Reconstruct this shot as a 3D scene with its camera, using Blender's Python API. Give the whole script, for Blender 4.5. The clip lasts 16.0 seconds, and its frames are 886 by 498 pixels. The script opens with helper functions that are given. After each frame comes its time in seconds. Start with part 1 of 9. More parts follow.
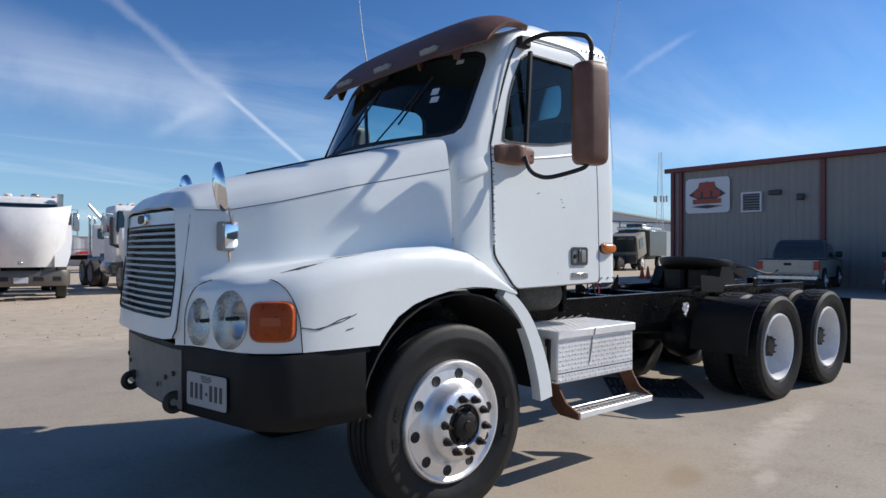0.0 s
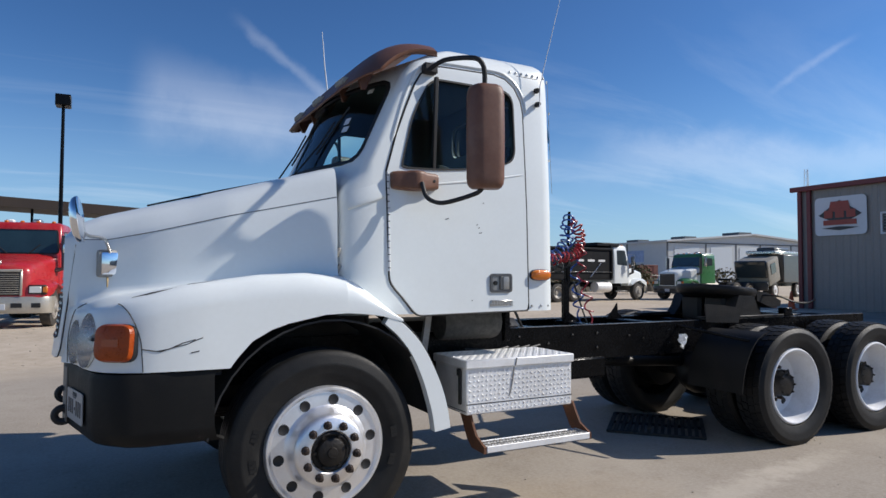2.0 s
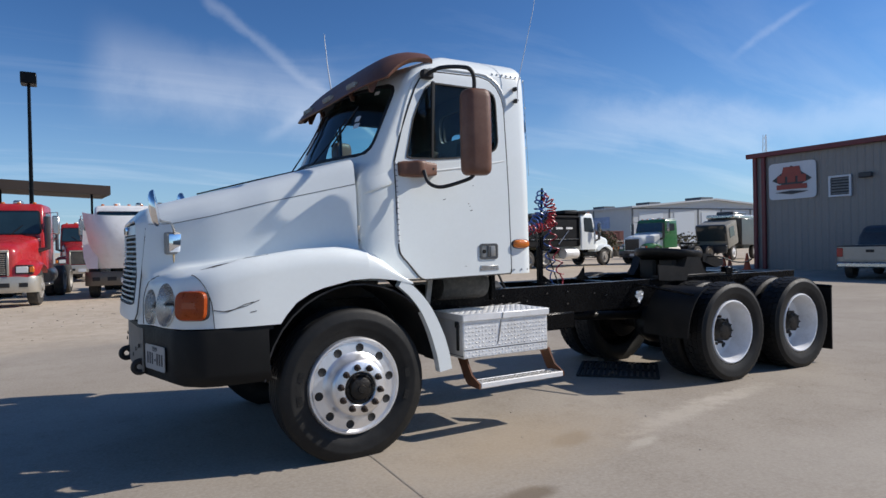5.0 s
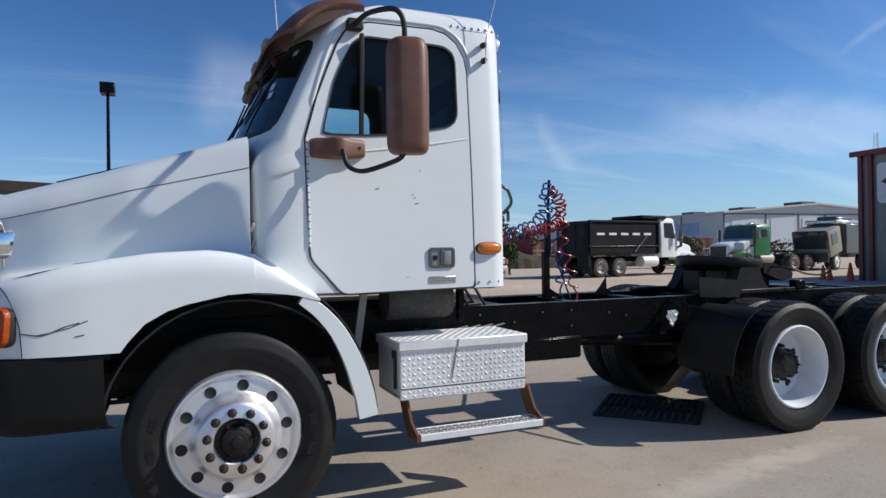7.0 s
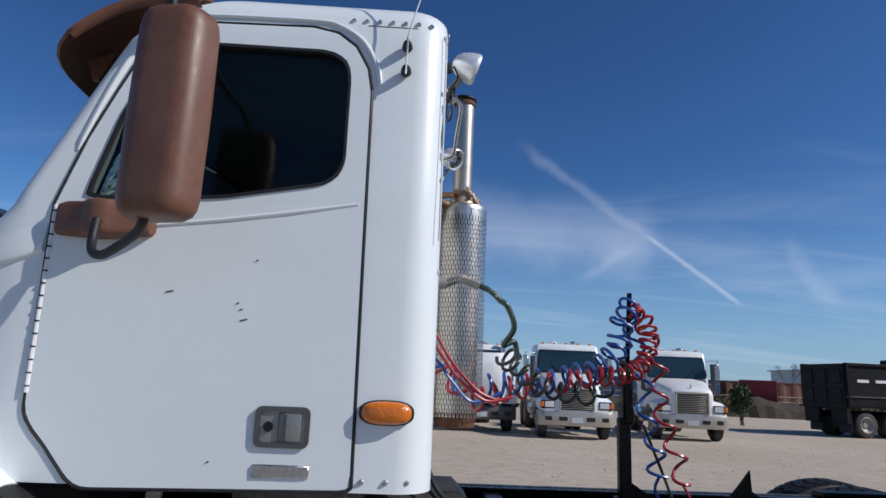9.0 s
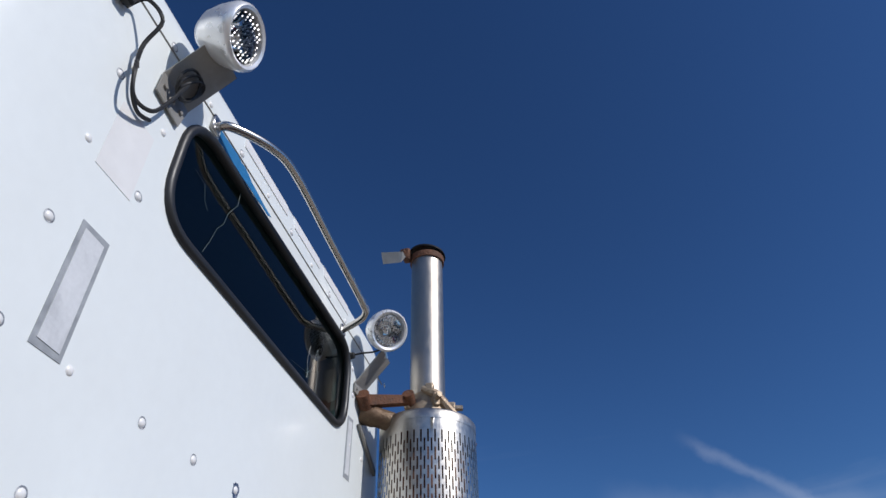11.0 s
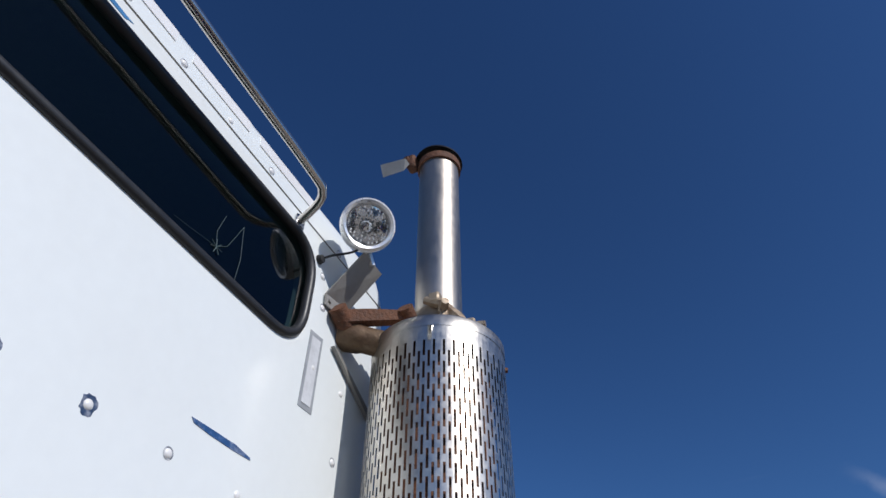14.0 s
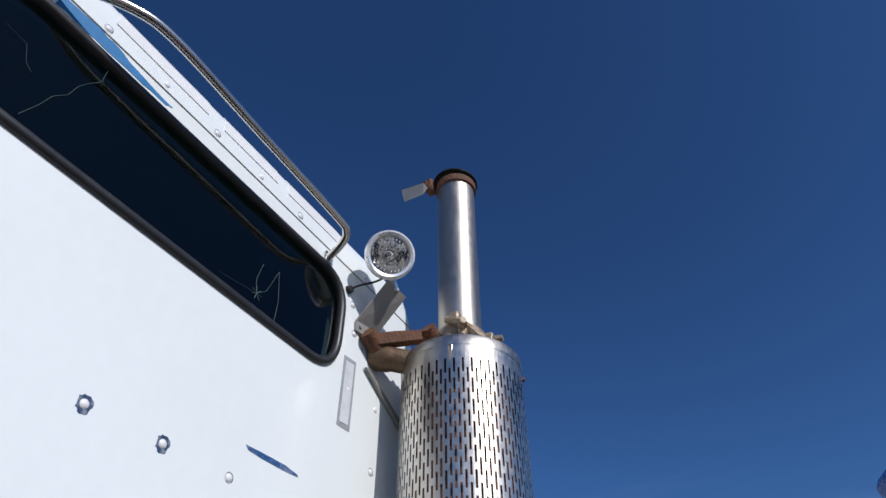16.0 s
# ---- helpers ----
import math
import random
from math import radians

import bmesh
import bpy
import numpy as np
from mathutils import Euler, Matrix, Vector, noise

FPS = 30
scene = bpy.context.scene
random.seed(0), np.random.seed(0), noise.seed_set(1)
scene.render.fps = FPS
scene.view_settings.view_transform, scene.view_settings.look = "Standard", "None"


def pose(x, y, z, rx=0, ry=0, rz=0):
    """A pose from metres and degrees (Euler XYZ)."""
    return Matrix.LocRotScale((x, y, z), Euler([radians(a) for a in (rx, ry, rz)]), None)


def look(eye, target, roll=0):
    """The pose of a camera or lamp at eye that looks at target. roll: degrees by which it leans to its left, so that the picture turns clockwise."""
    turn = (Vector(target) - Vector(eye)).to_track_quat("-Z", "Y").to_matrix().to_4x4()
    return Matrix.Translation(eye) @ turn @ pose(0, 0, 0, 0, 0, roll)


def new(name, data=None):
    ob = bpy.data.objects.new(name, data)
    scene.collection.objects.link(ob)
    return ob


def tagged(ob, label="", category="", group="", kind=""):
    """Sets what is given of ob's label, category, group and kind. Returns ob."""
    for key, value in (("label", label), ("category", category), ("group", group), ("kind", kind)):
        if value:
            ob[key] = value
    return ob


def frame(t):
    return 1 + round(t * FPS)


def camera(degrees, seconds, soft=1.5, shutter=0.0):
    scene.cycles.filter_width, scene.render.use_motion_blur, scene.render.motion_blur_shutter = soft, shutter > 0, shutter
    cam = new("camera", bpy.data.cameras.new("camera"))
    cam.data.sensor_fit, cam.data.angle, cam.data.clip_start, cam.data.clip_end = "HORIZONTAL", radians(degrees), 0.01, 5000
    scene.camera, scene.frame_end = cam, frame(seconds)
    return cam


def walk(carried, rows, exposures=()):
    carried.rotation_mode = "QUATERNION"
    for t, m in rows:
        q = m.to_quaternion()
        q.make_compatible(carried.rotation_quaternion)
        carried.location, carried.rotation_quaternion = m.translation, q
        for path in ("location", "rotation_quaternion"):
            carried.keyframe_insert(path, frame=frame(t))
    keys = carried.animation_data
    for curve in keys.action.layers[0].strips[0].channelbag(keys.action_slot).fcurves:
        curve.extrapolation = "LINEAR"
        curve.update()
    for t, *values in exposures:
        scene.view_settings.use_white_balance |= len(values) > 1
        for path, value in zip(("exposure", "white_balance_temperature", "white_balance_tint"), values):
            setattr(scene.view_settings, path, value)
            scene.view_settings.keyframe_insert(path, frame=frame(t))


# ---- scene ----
cam = camera(69.4, 16.0)
# seconds, eye, target, roll
PATH = [
    (0, look((-2.290, -3.817, 1.459), (-1.027, -2.267, 1.461), 0.1)),
    (0.5, look((-1.866, -4.103, 1.431), (-0.727, -2.459, 1.428), 1.3)),
    (1, look((-1.404, -4.325, 1.426), (-0.295, -2.661, 1.461), -0.4)),
    (1.5, look((-1.016, -4.474, 1.447), (-0.099, -2.697, 1.457), 0.6)),
    (2, look((-1.089, -4.600, 1.470), (-0.167, -2.827, 1.550), 0.2)),
    (2.5, look((-1.437, -4.762, 1.457), (-0.351, -3.083, 1.455), -2.7)),
    (3, look((-1.649, -5.002, 1.450), (-0.678, -3.254, 1.502), -0.1)),
    (3.2, look((-1.709, -5.124, 1.470), (-0.741, -3.374, 1.482), -1.2)),
    (5.3, look((-1.690, -5.271, 1.477), (-0.673, -3.549, 1.455), -0.8)),
    (5.5, look((-1.640, -5.247, 1.466), (-0.618, -3.530, 1.390), 0.1)),
    (6, look((-1.305, -4.974, 1.458), (-0.326, -3.238, 1.305), 0.3)),
    (6.5, look((-0.831, -4.790, 1.423), (0.182, -3.067, 1.351), -3.1)),
    (7, look((-0.280, -4.606, 1.449), (0.492, -2.762, 1.459), -0.8)),
    (7.5, look((0.255, -4.252, 1.447), (0.929, -2.370, 1.481), 0.1)),
    (8, look((0.805, -3.903, 1.483), (1.419, -2.015, 1.722), -2.1)),
    (8.5, look((1.274, -3.533, 1.531), (1.566, -1.575, 1.817), 0.3)),
    (10.8, look((2.310, -1.334, 1.737), (2.025, 0.217, 2.967), 1.0)),
    (11, look((2.353, -1.166, 1.752), (2.045, 0.348, 3.022), -1.4)),
    (11.5, look((2.330, -0.741, 1.746), (1.961, 0.722, 3.059), 0.9)),
    (12, look((2.372, -0.513, 1.751), (1.847, 0.880, 3.087), 0.1)),
    (12.5, look((2.407, -0.387, 1.737), (1.808, 0.962, 3.087), 0.1)),
    (13, look((2.419, -0.363, 1.735), (1.833, 0.966, 3.110), -0.5)),
    (13.5, look((2.419, -0.359, 1.740), (1.833, 0.960, 3.124), -0.4)),
    (14, look((2.426, -0.363, 1.749), (1.835, 0.945, 3.142), -0.1)),
    (14.5, look((2.431, -0.379, 1.751), (1.856, 0.895, 3.181), -0.7)),
    (15, look((2.457, -0.402, 1.756), (1.861, 0.863, 3.186), -0.8)),
    (15.5, look((2.524, -0.448, 1.735), (1.859, 0.795, 3.154), -0.5)),
    (16, look((2.564, -0.495, 1.712), (1.847, 0.780, 3.075), -0.5)),
]
walk(cam, PATH, [(0.0, 0.15, 6640, 11), (2.5, 0.07, 6640, 11), (7.0, 0.03, 6560, 11), (8.5, -0.20, 6320, 12), (11.0, -0.33, 6260, 13), (16.0, -0.25, 6260, 13)])


# ---- world, sun, exposure ----
SUN = Vector((1.27, -0.48, 1.02)).normalized()
SUN_EL = math.asin(SUN.z)
SUN_AZ = math.atan2(SUN.x, SUN.y)

world = bpy.data.worlds.new("sky")
scene.world = world
world.use_nodes = True
wt = world.node_tree
wt.nodes.clear()


w_out = wt.nodes.new("ShaderNodeOutputWorld")
w_bg = wt.nodes.new("ShaderNodeBackground")
w_bg.inputs["Strength"].default_value = 0.056
w_sky = wt.nodes.new("ShaderNodeTexSky")
w_sky.sky_type = "NISHITA"
w_sky.sun_disc = False
w_sky.sun_elevation = SUN_EL
w_sky.sun_rotation = SUN_AZ
w_sky.altitude = 100
w_sky.air_density = 1.0
w_sky.dust_density = 0.4
w_sky.ozone_density = 4.0
# thin wind-drawn cirrus on a far sheet above
w_co = wt.nodes.new("ShaderNodeTexCoord")
w_sep = wt.nodes.new("ShaderNodeSeparateXYZ")
wt.links.new(w_co.outputs["Generated"], w_sep.inputs[0])
w_add = wt.nodes.new("ShaderNodeMath")
w_add.operation = "ADD"
w_add.inputs[1].default_value = 0.12
wt.links.new(w_sep.outputs["Z"], w_add.inputs[0])
w_max = wt.nodes.new("ShaderNodeMath")
w_max.operation = "MAXIMUM"
w_max.inputs[1].default_value = 0.05
wt.links.new(w_add.outputs[0], w_max.inputs[0])
w_dx = wt.nodes.new("ShaderNodeMath")
w_dx.operation = "DIVIDE"
w_dy = wt.nodes.new("ShaderNodeMath")
w_dy.operation = "DIVIDE"
wt.links.new(w_sep.outputs["X"], w_dx.inputs[0])
wt.links.new(w_max.outputs[0], w_dx.inputs[1])
wt.links.new(w_sep.outputs["Y"], w_dy.inputs[0])
wt.links.new(w_max.outputs[0], w_dy.inputs[1])
w_com = wt.nodes.new("ShaderNodeCombineXYZ")
wt.links.new(w_dx.outputs[0], w_com.inputs[0])
wt.links.new(w_dy.outputs[0], w_com.inputs[1])
w_map = wt.nodes.new("ShaderNodeMapping")
w_map.inputs["Rotation"].default_value = (0, 0, radians(35))
w_map.inputs["Scale"].default_value = (0.28, 1.0, 1.0)
wt.links.new(w_com.outputs[0], w_map.inputs[0])
w_n1 = wt.nodes.new("ShaderNodeTexNoise")
w_n1.inputs["Scale"].default_value = 1.3
w_n1.inputs["Detail"].default_value = 8
w_n1.inputs["Roughness"].default_value = 0.62
w_n1.inputs["Distortion"].default_value = 0.7
wt.links.new(w_map.outputs[0], w_n1.inputs["Vector"])
w_r1 = wt.nodes.new("ShaderNodeMapRange")
w_r1.inputs["From Min"].default_value = 0.50
w_r1.inputs["From Max"].default_value = 0.80
w_r1.inputs["To Max"].default_value = 0.30
wt.links.new(w_n1.outputs["Fac"], w_r1.inputs["Value"])
# clouds thin out high up and lie near the horizon
w_r2 = wt.nodes.new("ShaderNodeMapRange")
w_r2.inputs["From Min"].default_value = 0.42
w_r2.inputs["From Max"].default_value = 0.08
wt.links.new(w_sep.outputs["Z"], w_r2.inputs["Value"])
w_mul = wt.nodes.new("ShaderNodeMath")
w_mul.operation = "MULTIPLY"
wt.links.new(w_r1.outputs[0], w_mul.inputs[0])
wt.links.new(w_r2.outputs[0], w_mul.inputs[1])
w_mix = wt.nodes.new("ShaderNodeMix")
w_mix.data_type = "RGBA"
w_mix.inputs["B"].default_value = (17, 18.5, 20, 1)
wt.links.new(w_mul.outputs[0], w_mix.inputs["Factor"])
w_hs = wt.nodes.new("ShaderNodeGamma")
w_hs.inputs["Gamma"].default_value = 1.30
wt.links.new(w_sky.outputs["Color"], w_hs.inputs["Color"])
w_tint = wt.nodes.new("ShaderNodeMix")
w_tint.data_type = "RGBA"
w_tint.blend_type = "MULTIPLY"
w_tint.inputs["Factor"].default_value = 1.0
w_tint.inputs["B"].default_value = (0.69, 0.955, 1.14, 1)
wt.links.new(w_hs.outputs["Color"], w_tint.inputs["A"])


def w_math(op, a, b=None, clamp=False):
    n = wt.nodes.new("ShaderNodeMath")
    n.operation, n.use_clamp = op, clamp
    for i, v in enumerate((a, b)):
        if v is None:
            continue
        if isinstance(v, (int, float)):
            n.inputs[i].default_value = v
        else:
            wt.links.new(v, n.inputs[i])
    return n.outputs[0]


def w_dot(v):
    n = wt.nodes.new("ShaderNodeVectorMath")
    n.operation = "DOT_PRODUCT"
    n.inputs[1].default_value = v
    wt.links.new(w_co.outputs["Generated"], n.inputs[0])
    return n.outputs["Value"]


def w_range(v, a, b, c=0.0, d=1.0):
    n = wt.nodes.new("ShaderNodeMapRange")
    n.interpolation_type = "SMOOTHSTEP"
    for k, x in zip(("From Min", "From Max", "To Min", "To Max"), (a, b, c, d)):
        n.inputs[k].default_value = x
    wt.links.new(v, n.inputs["Value"])
    return n.outputs[0]


def w_layer(fac, under, colour):
    n = wt.nodes.new("ShaderNodeMix")
    n.data_type = "RGBA"
    n.inputs["B"].default_value = (*colour, 1)
    wt.links.new(fac, n.inputs["Factor"])
    wt.links.new(under, n.inputs["A"])
    return n.outputs["Result"]


def bearing(az, el):
    a, e = radians(az), radians(el)
    return Vector((math.cos(e) * math.cos(a), math.cos(e) * math.sin(a), math.sin(e)))


# pale haze low over the horizon
haze = w_math("MULTIPLY", w_math("POWER", w_range(w_sep.outputs["Z"], 0.36, -0.02), 1.7), 0.60)
w_base = w_layer(haze, w_tint.outputs["Result"], (6.9, 10.2, 14.3))
wt.links.new(w_base, w_mix.inputs["A"])
w_sky_col = w_mix.outputs["Result"]
w_n2 = wt.nodes.new("ShaderNodeTexNoise")
w_n2.inputs["Scale"].default_value = 7.0
w_n2.inputs["Detail"].default_value = 6
w_n2.inputs["Roughness"].default_value = 0.6
wt.links.new(w_co.outputs["Generated"], w_n2.inputs["Vector"])


def contrail(a, b, width, ragged_, amount, fade):
    """A vapour trail along the great circle through two bearings."""
    global w_sky_col
    p, q = bearing(*a), bearing(*b)
    n = p.cross(q).normalized()
    mid, along = (p + q).normalized(), (q - p).normalized()
    half = (q - p).length / 2
    off = w_math("ADD", w_dot(n), w_math("MULTIPLY", w_math("SUBTRACT", w_n2.outputs["Fac"], 0.5), ragged_))
    f = w_range(w_math("ABSOLUTE", off), width, 0.0)
    f = w_math("MULTIPLY", f, w_range(w_math("ABSOLUTE", w_dot(along)), half * (1 + fade), half * (1 - fade)))
    f = w_math("MULTIPLY", f, w_range(w_dot(mid), 0.5, 0.8))
    f = w_math("MULTIPLY", f, w_range(w_n2.outputs["Fac"], 0.25, 0.6, 0.45, 1.0))
    w_sky_col = w_layer(w_math("MULTIPLY", f, amount), w_sky_col, (19, 20, 21.5))


contrail((62.6, 7.2), (69.4, 12.8), 0.0055, 0.006, 0.27, 0.16)
contrail((69.4, 13.0), (80.0, 20.6), 0.013, 0.05, 0.11, 0.3)
contrail((69.5, 12.2), (88.0, 14.2), 0.080, 0.07, 0.20, 0.16)
contrail((75.0, 9.4), (71.0, 11.8), 0.014, 0.05, 0.10, 0.5)
contrail((30.0, 17.3), (34.6, 14.5), 0.008, 0.040, 0.13, 0.5)
contrail((48.0, 10.0), (20.0, 8.0), 0.05, 0.12, 0.16, 0.4)
contrail((58.5, 11.5), (56.0, 7.0), 0.020, 0.06, 0.12, 0.6)
wt.links.new(w_sky_col, w_bg.inputs["Color"])
wt.links.new(w_bg.outputs[0], w_out.inputs[0])

sun_data = bpy.data.lights.new("sun", "SUN")
sun_data.energy = 4.4
sun_data.angle = radians(0.53)
sun_data.color = (1.0, 0.955, 0.885)
sun = new("sun", sun_data)
sun.matrix_world = look(SUN * 50, (0, 0, 0))


# ---- materials ----
def material(name, base, rough=0.5, metal=0.0, var=0.15, scale=6.0, fine=60.0, bump=0.0, bump_scale=80.0, dirt=None, dirt_amt=0.0,
             dirt_scale=2.5, coat=0.0, spec=0.5, random_by=0.0, rough_var=0.1, stretch=(1, 1, 1)):
    """Principled surface with colour drift at two scales, patches of dirt, and fine relief."""
    m = bpy.data.materials.new(name)
    m.use_nodes = True
    nt = m.node_tree
    b = nt.nodes["Principled BSDF"]
    b.inputs["Metallic"].default_value = metal
    b.inputs["Coat Weight"].default_value = coat
    b.inputs["Coat Roughness"].default_value = 0.12
    b.inputs["Specular IOR Level"].default_value = spec
    co = nt.nodes.new("ShaderNodeTexCoord")
    mp = nt.nodes.new("ShaderNodeMapping")
    mp.inputs["Scale"].default_value = stretch
    nt.links.new(co.outputs["Object"], mp.inputs[0])

    def noise_node(sc, det):
        n = nt.nodes.new("ShaderNodeTexNoise")
        n.inputs["Scale"].default_value = sc
        n.inputs["Detail"].default_value = det
        nt.links.new(mp.outputs[0], n.inputs["Vector"])
        return n
    n1, n2 = noise_node(scale, 4), noise_node(fine, 3)
    mixn = nt.nodes.new("ShaderNodeMath")
    mixn.operation = "MULTIPLY_ADD"
    nt.links.new(n2.outputs["Fac"], mixn.inputs[0])
    mixn.inputs[1].default_value = 0.5
    half = nt.nodes.new("ShaderNodeMath")
    half.operation = "MULTIPLY"
    half.inputs[1].default_value = 0.5
    nt.links.new(n1.outputs["Fac"], half.inputs[0])
    nt.links.new(half.outputs[0], mixn.inputs[2])
    ramp = nt.nodes.new("ShaderNodeMapRange")
    ramp.inputs["From Min"].default_value = 0.3
    ramp.inputs["From Max"].default_value = 0.7
    ramp.inputs["To Min"].default_value = 1 - var
    ramp.inputs["To Max"].default_value = 1 + var
    nt.links.new(mixn.outputs[0], ramp.inputs["Value"])
    col = nt.nodes.new("ShaderNodeVectorMath")
    col.operation = "SCALE"
    col.inputs[0].default_value = base
    nt.links.new(ramp.outputs[0], col.inputs["Scale"])
    last = col.outputs[0]
    if random_by:
        oi = nt.nodes.new("ShaderNodeObjectInfo")
        rr = nt.nodes.new("ShaderNodeMapRange")
        rr.inputs["To Min"].default_value = 1 - random_by
        rr.inputs["To Max"].default_value = 1 + random_by
        nt.links.new(oi.outputs["Random"], rr.inputs["Value"])
        c2 = nt.nodes.new("ShaderNodeVectorMath")
        c2.operation = "SCALE"
        nt.links.new(last, c2.inputs[0])
        nt.links.new(rr.outputs[0], c2.inputs["Scale"])
        last = c2.outputs[0]
    if dirt:
        nd = noise_node(dirt_scale, 7)
        nd.inputs["Roughness"].default_value = 0.65
        rd = nt.nodes.new("ShaderNodeMapRange")
        rd.inputs["From Min"].default_value = 0.48
        rd.inputs["From Max"].default_value = 0.72
        rd.inputs["To Max"].default_value = dirt_amt
        nt.links.new(nd.outputs["Fac"], rd.inputs["Value"])
        mx = nt.nodes.new("ShaderNodeMix")
        mx.data_type = "RGBA"
        mx.inputs["B"].default_value = (*dirt, 1)
        nt.links.new(rd.outputs[0], mx.inputs["Factor"])
        nt.links.new(last, mx.inputs["A"])
        last = mx.outputs["Result"]
    nt.links.new(last, b.inputs["Base Color"])
    rv = nt.nodes.new("ShaderNodeMapRange")
    rv.inputs["From Min"].default_value = 0.3
    rv.inputs["From Max"].default_value = 0.7
    rv.inputs["To Min"].default_value = max(0.02, rough - rough_var)
    rv.inputs["To Max"].default_value = min(1.0, rough + rough_var)
    nt.links.new(mixn.outputs[0], rv.inputs["Value"])
    nt.links.new(rv.outputs[0], b.inputs["Roughness"])
    if bump:
        nb = noise_node(bump_scale, 4)
        bp = nt.nodes.new("ShaderNodeBump")
        bp.inputs["Strength"].default_value = bump
        bp.inputs["Distance"].default_value = 0.01
        nt.links.new(nb.outputs["Fac"], bp.inputs["Height"])
        nt.links.new(bp.outputs[0], b.inputs["Normal"])
    return m


def glass_material(name, tint, rough=0.0, ior=1.45):
    m = bpy.data.materials.new(name)
    m.use_nodes = True
    nt = m.node_tree
    nt.nodes.clear()
    out = nt.nodes.new("ShaderNodeOutputMaterial")
    tr = nt.nodes.new("ShaderNodeBsdfTransparent")
    tr.inputs[0].default_value = (*tint, 1)
    gl = nt.nodes.new("ShaderNodeBsdfGlossy")
    gl.inputs["Roughness"].default_value = max(rough, 0.01)
    fr = nt.nodes.new("ShaderNodeFresnel")
    fr.inputs["IOR"].default_value = ior
    mx = nt.nodes.new("ShaderNodeMixShader")
    nt.links.new(fr.outputs[0], mx.inputs[0])
    nt.links.new(tr.outputs[0], mx.inputs[1])
    nt.links.new(gl.outputs[0], mx.inputs[2])
    nt.links.new(mx.outputs[0], out.inputs[0])
    return m


WHITE = material("white_paint", (0.780, 0.82, 0.812), 0.34, var=0.02, scale=1.2, fine=40, dirt=(0.56, 0.55, 0.50), dirt_amt=0.12, dirt_scale=1.6, coat=0.25, rough_var=0.06)
WHITE_OLD = material("aged_white_paint", (0.78, 0.78, 0.77), 0.40, var=0.04, scale=1.5, fine=30, dirt=(0.5, 0.47, 0.42), dirt_amt=0.28, dirt_scale=3.5, coat=0.2)
BROWN = material("faded_brown_plastic", (0.145, 0.062, 0.036), 0.48, var=0.18, scale=3, fine=45, dirt=(0.22, 0.12, 0.08), dirt_amt=0.5, dirt_scale=5, bump=0.1, bump_scale=300)
BLACK = material("black_plastic", (0.009, 0.009, 0.0088), 0.55, var=0.2, spec=0.2, dirt=(0.024, 0.021, 0.018), dirt_amt=0.4, dirt_scale=4, bump=0.12, bump_scale=220)
SEAL = material("black_rubber_seal", (0.012, 0.012, 0.013), 0.6, var=0.2)
CHASSIS = material("black_chassis_paint", (0.004, 0.004, 0.0045), 0.26, var=0.3, scale=5, spec=0.12, dirt=(0.010, 0.009, 0.008), dirt_amt=0.3, dirt_scale=5, bump=0.2, bump_scale=90)
GREASE = material("greasy_dark_steel", (0.011, 0.010, 0.009), 0.45, var=0.4, scale=8, spec=0.3, dirt=(0.035, 0.027, 0.02), dirt_amt=0.5, dirt_scale=6, bump=0.35, bump_scale=60)
RUBBER = material("tyre_rubber", (0.011, 0.011, 0.011), 0.55, var=0.25, scale=9, spec=0.28, dirt=(0.05, 0.045, 0.038), dirt_amt=0.26, dirt_scale=7, bump=0.15, bump_scale=160)
ALU = material("polished_aluminium", (0.83, 0.83, 0.84), 0.40, 0.85, var=0.05, scale=14, fine=110, dirt=(0.45, 0.42, 0.38), dirt_amt=0.22, dirt_scale=9, rough_var=0.1)
CHROME = material("chrome", (0.84, 0.85, 0.87), 0.07, 1.0, var=0.03, dirt=(0.5, 0.48, 0.45), dirt_amt=0.12, dirt_scale=20, rough_var=0.04)
STEEL = material("brushed_steel", (0.55, 0.55, 0.54), 0.30, 1.0, var=0.10, scale=8, fine=120, dirt=(0.22, 0.15, 0.09), dirt_amt=0.35, dirt_scale=9, rough_var=0.12)
RIMWHITE = material("white_rim_paint", (0.78, 0.79, 0.81), 0.42, var=0.05, scale=5, dirt=(0.35, 0.32, 0.28), dirt_amt=0.3, dirt_scale=7)
RUST = material("rusted_steel", (0.13, 0.052, 0.024), 0.8, var=0.4, scale=14, fine=120, dirt=(0.05, 0.028, 0.018), dirt_amt=0.7, dirt_scale=16, bump=0.5, bump_scale=140)
TANSTEEL = material("heat_stained_steel", (0.40, 0.32, 0.23), 0.5, 0.6, var=0.3, scale=12, dirt=(0.12, 0.05, 0.025), dirt_amt=0.7, dirt_scale=14, bump=0.2)
STAINSTEEL = material("rust_stained_steel", (0.14, 0.09, 0.05), 0.55, 0.4, var=0.35, scale=12, dirt=(0.08, 0.035, 0.02), dirt_amt=0.8, dirt_scale=12, bump=0.25)
PLATE = material("tread_plate_aluminium", (0.84, 0.84, 0.83), 0.42, 0.2, var=0.06, scale=7, fine=70, dirt=(0.42, 0.39, 0.35), dirt_amt=0.35, dirt_scale=5)
AMBER = material("amber_lens", (0.68, 0.17, 0.008), 0.16, var=0.12, scale=25, fine=90, coat=0.6, bump=0.25, bump_scale=130)
GLASS = glass_material("tinted_glass", (0.62, 0.82, 0.84))
WSGLASS = glass_material("windshield_glass", (0.70, 0.90, 0.91))
REARGLASS = glass_material("dark_rear_glass", (0.24, 0.46, 0.47))
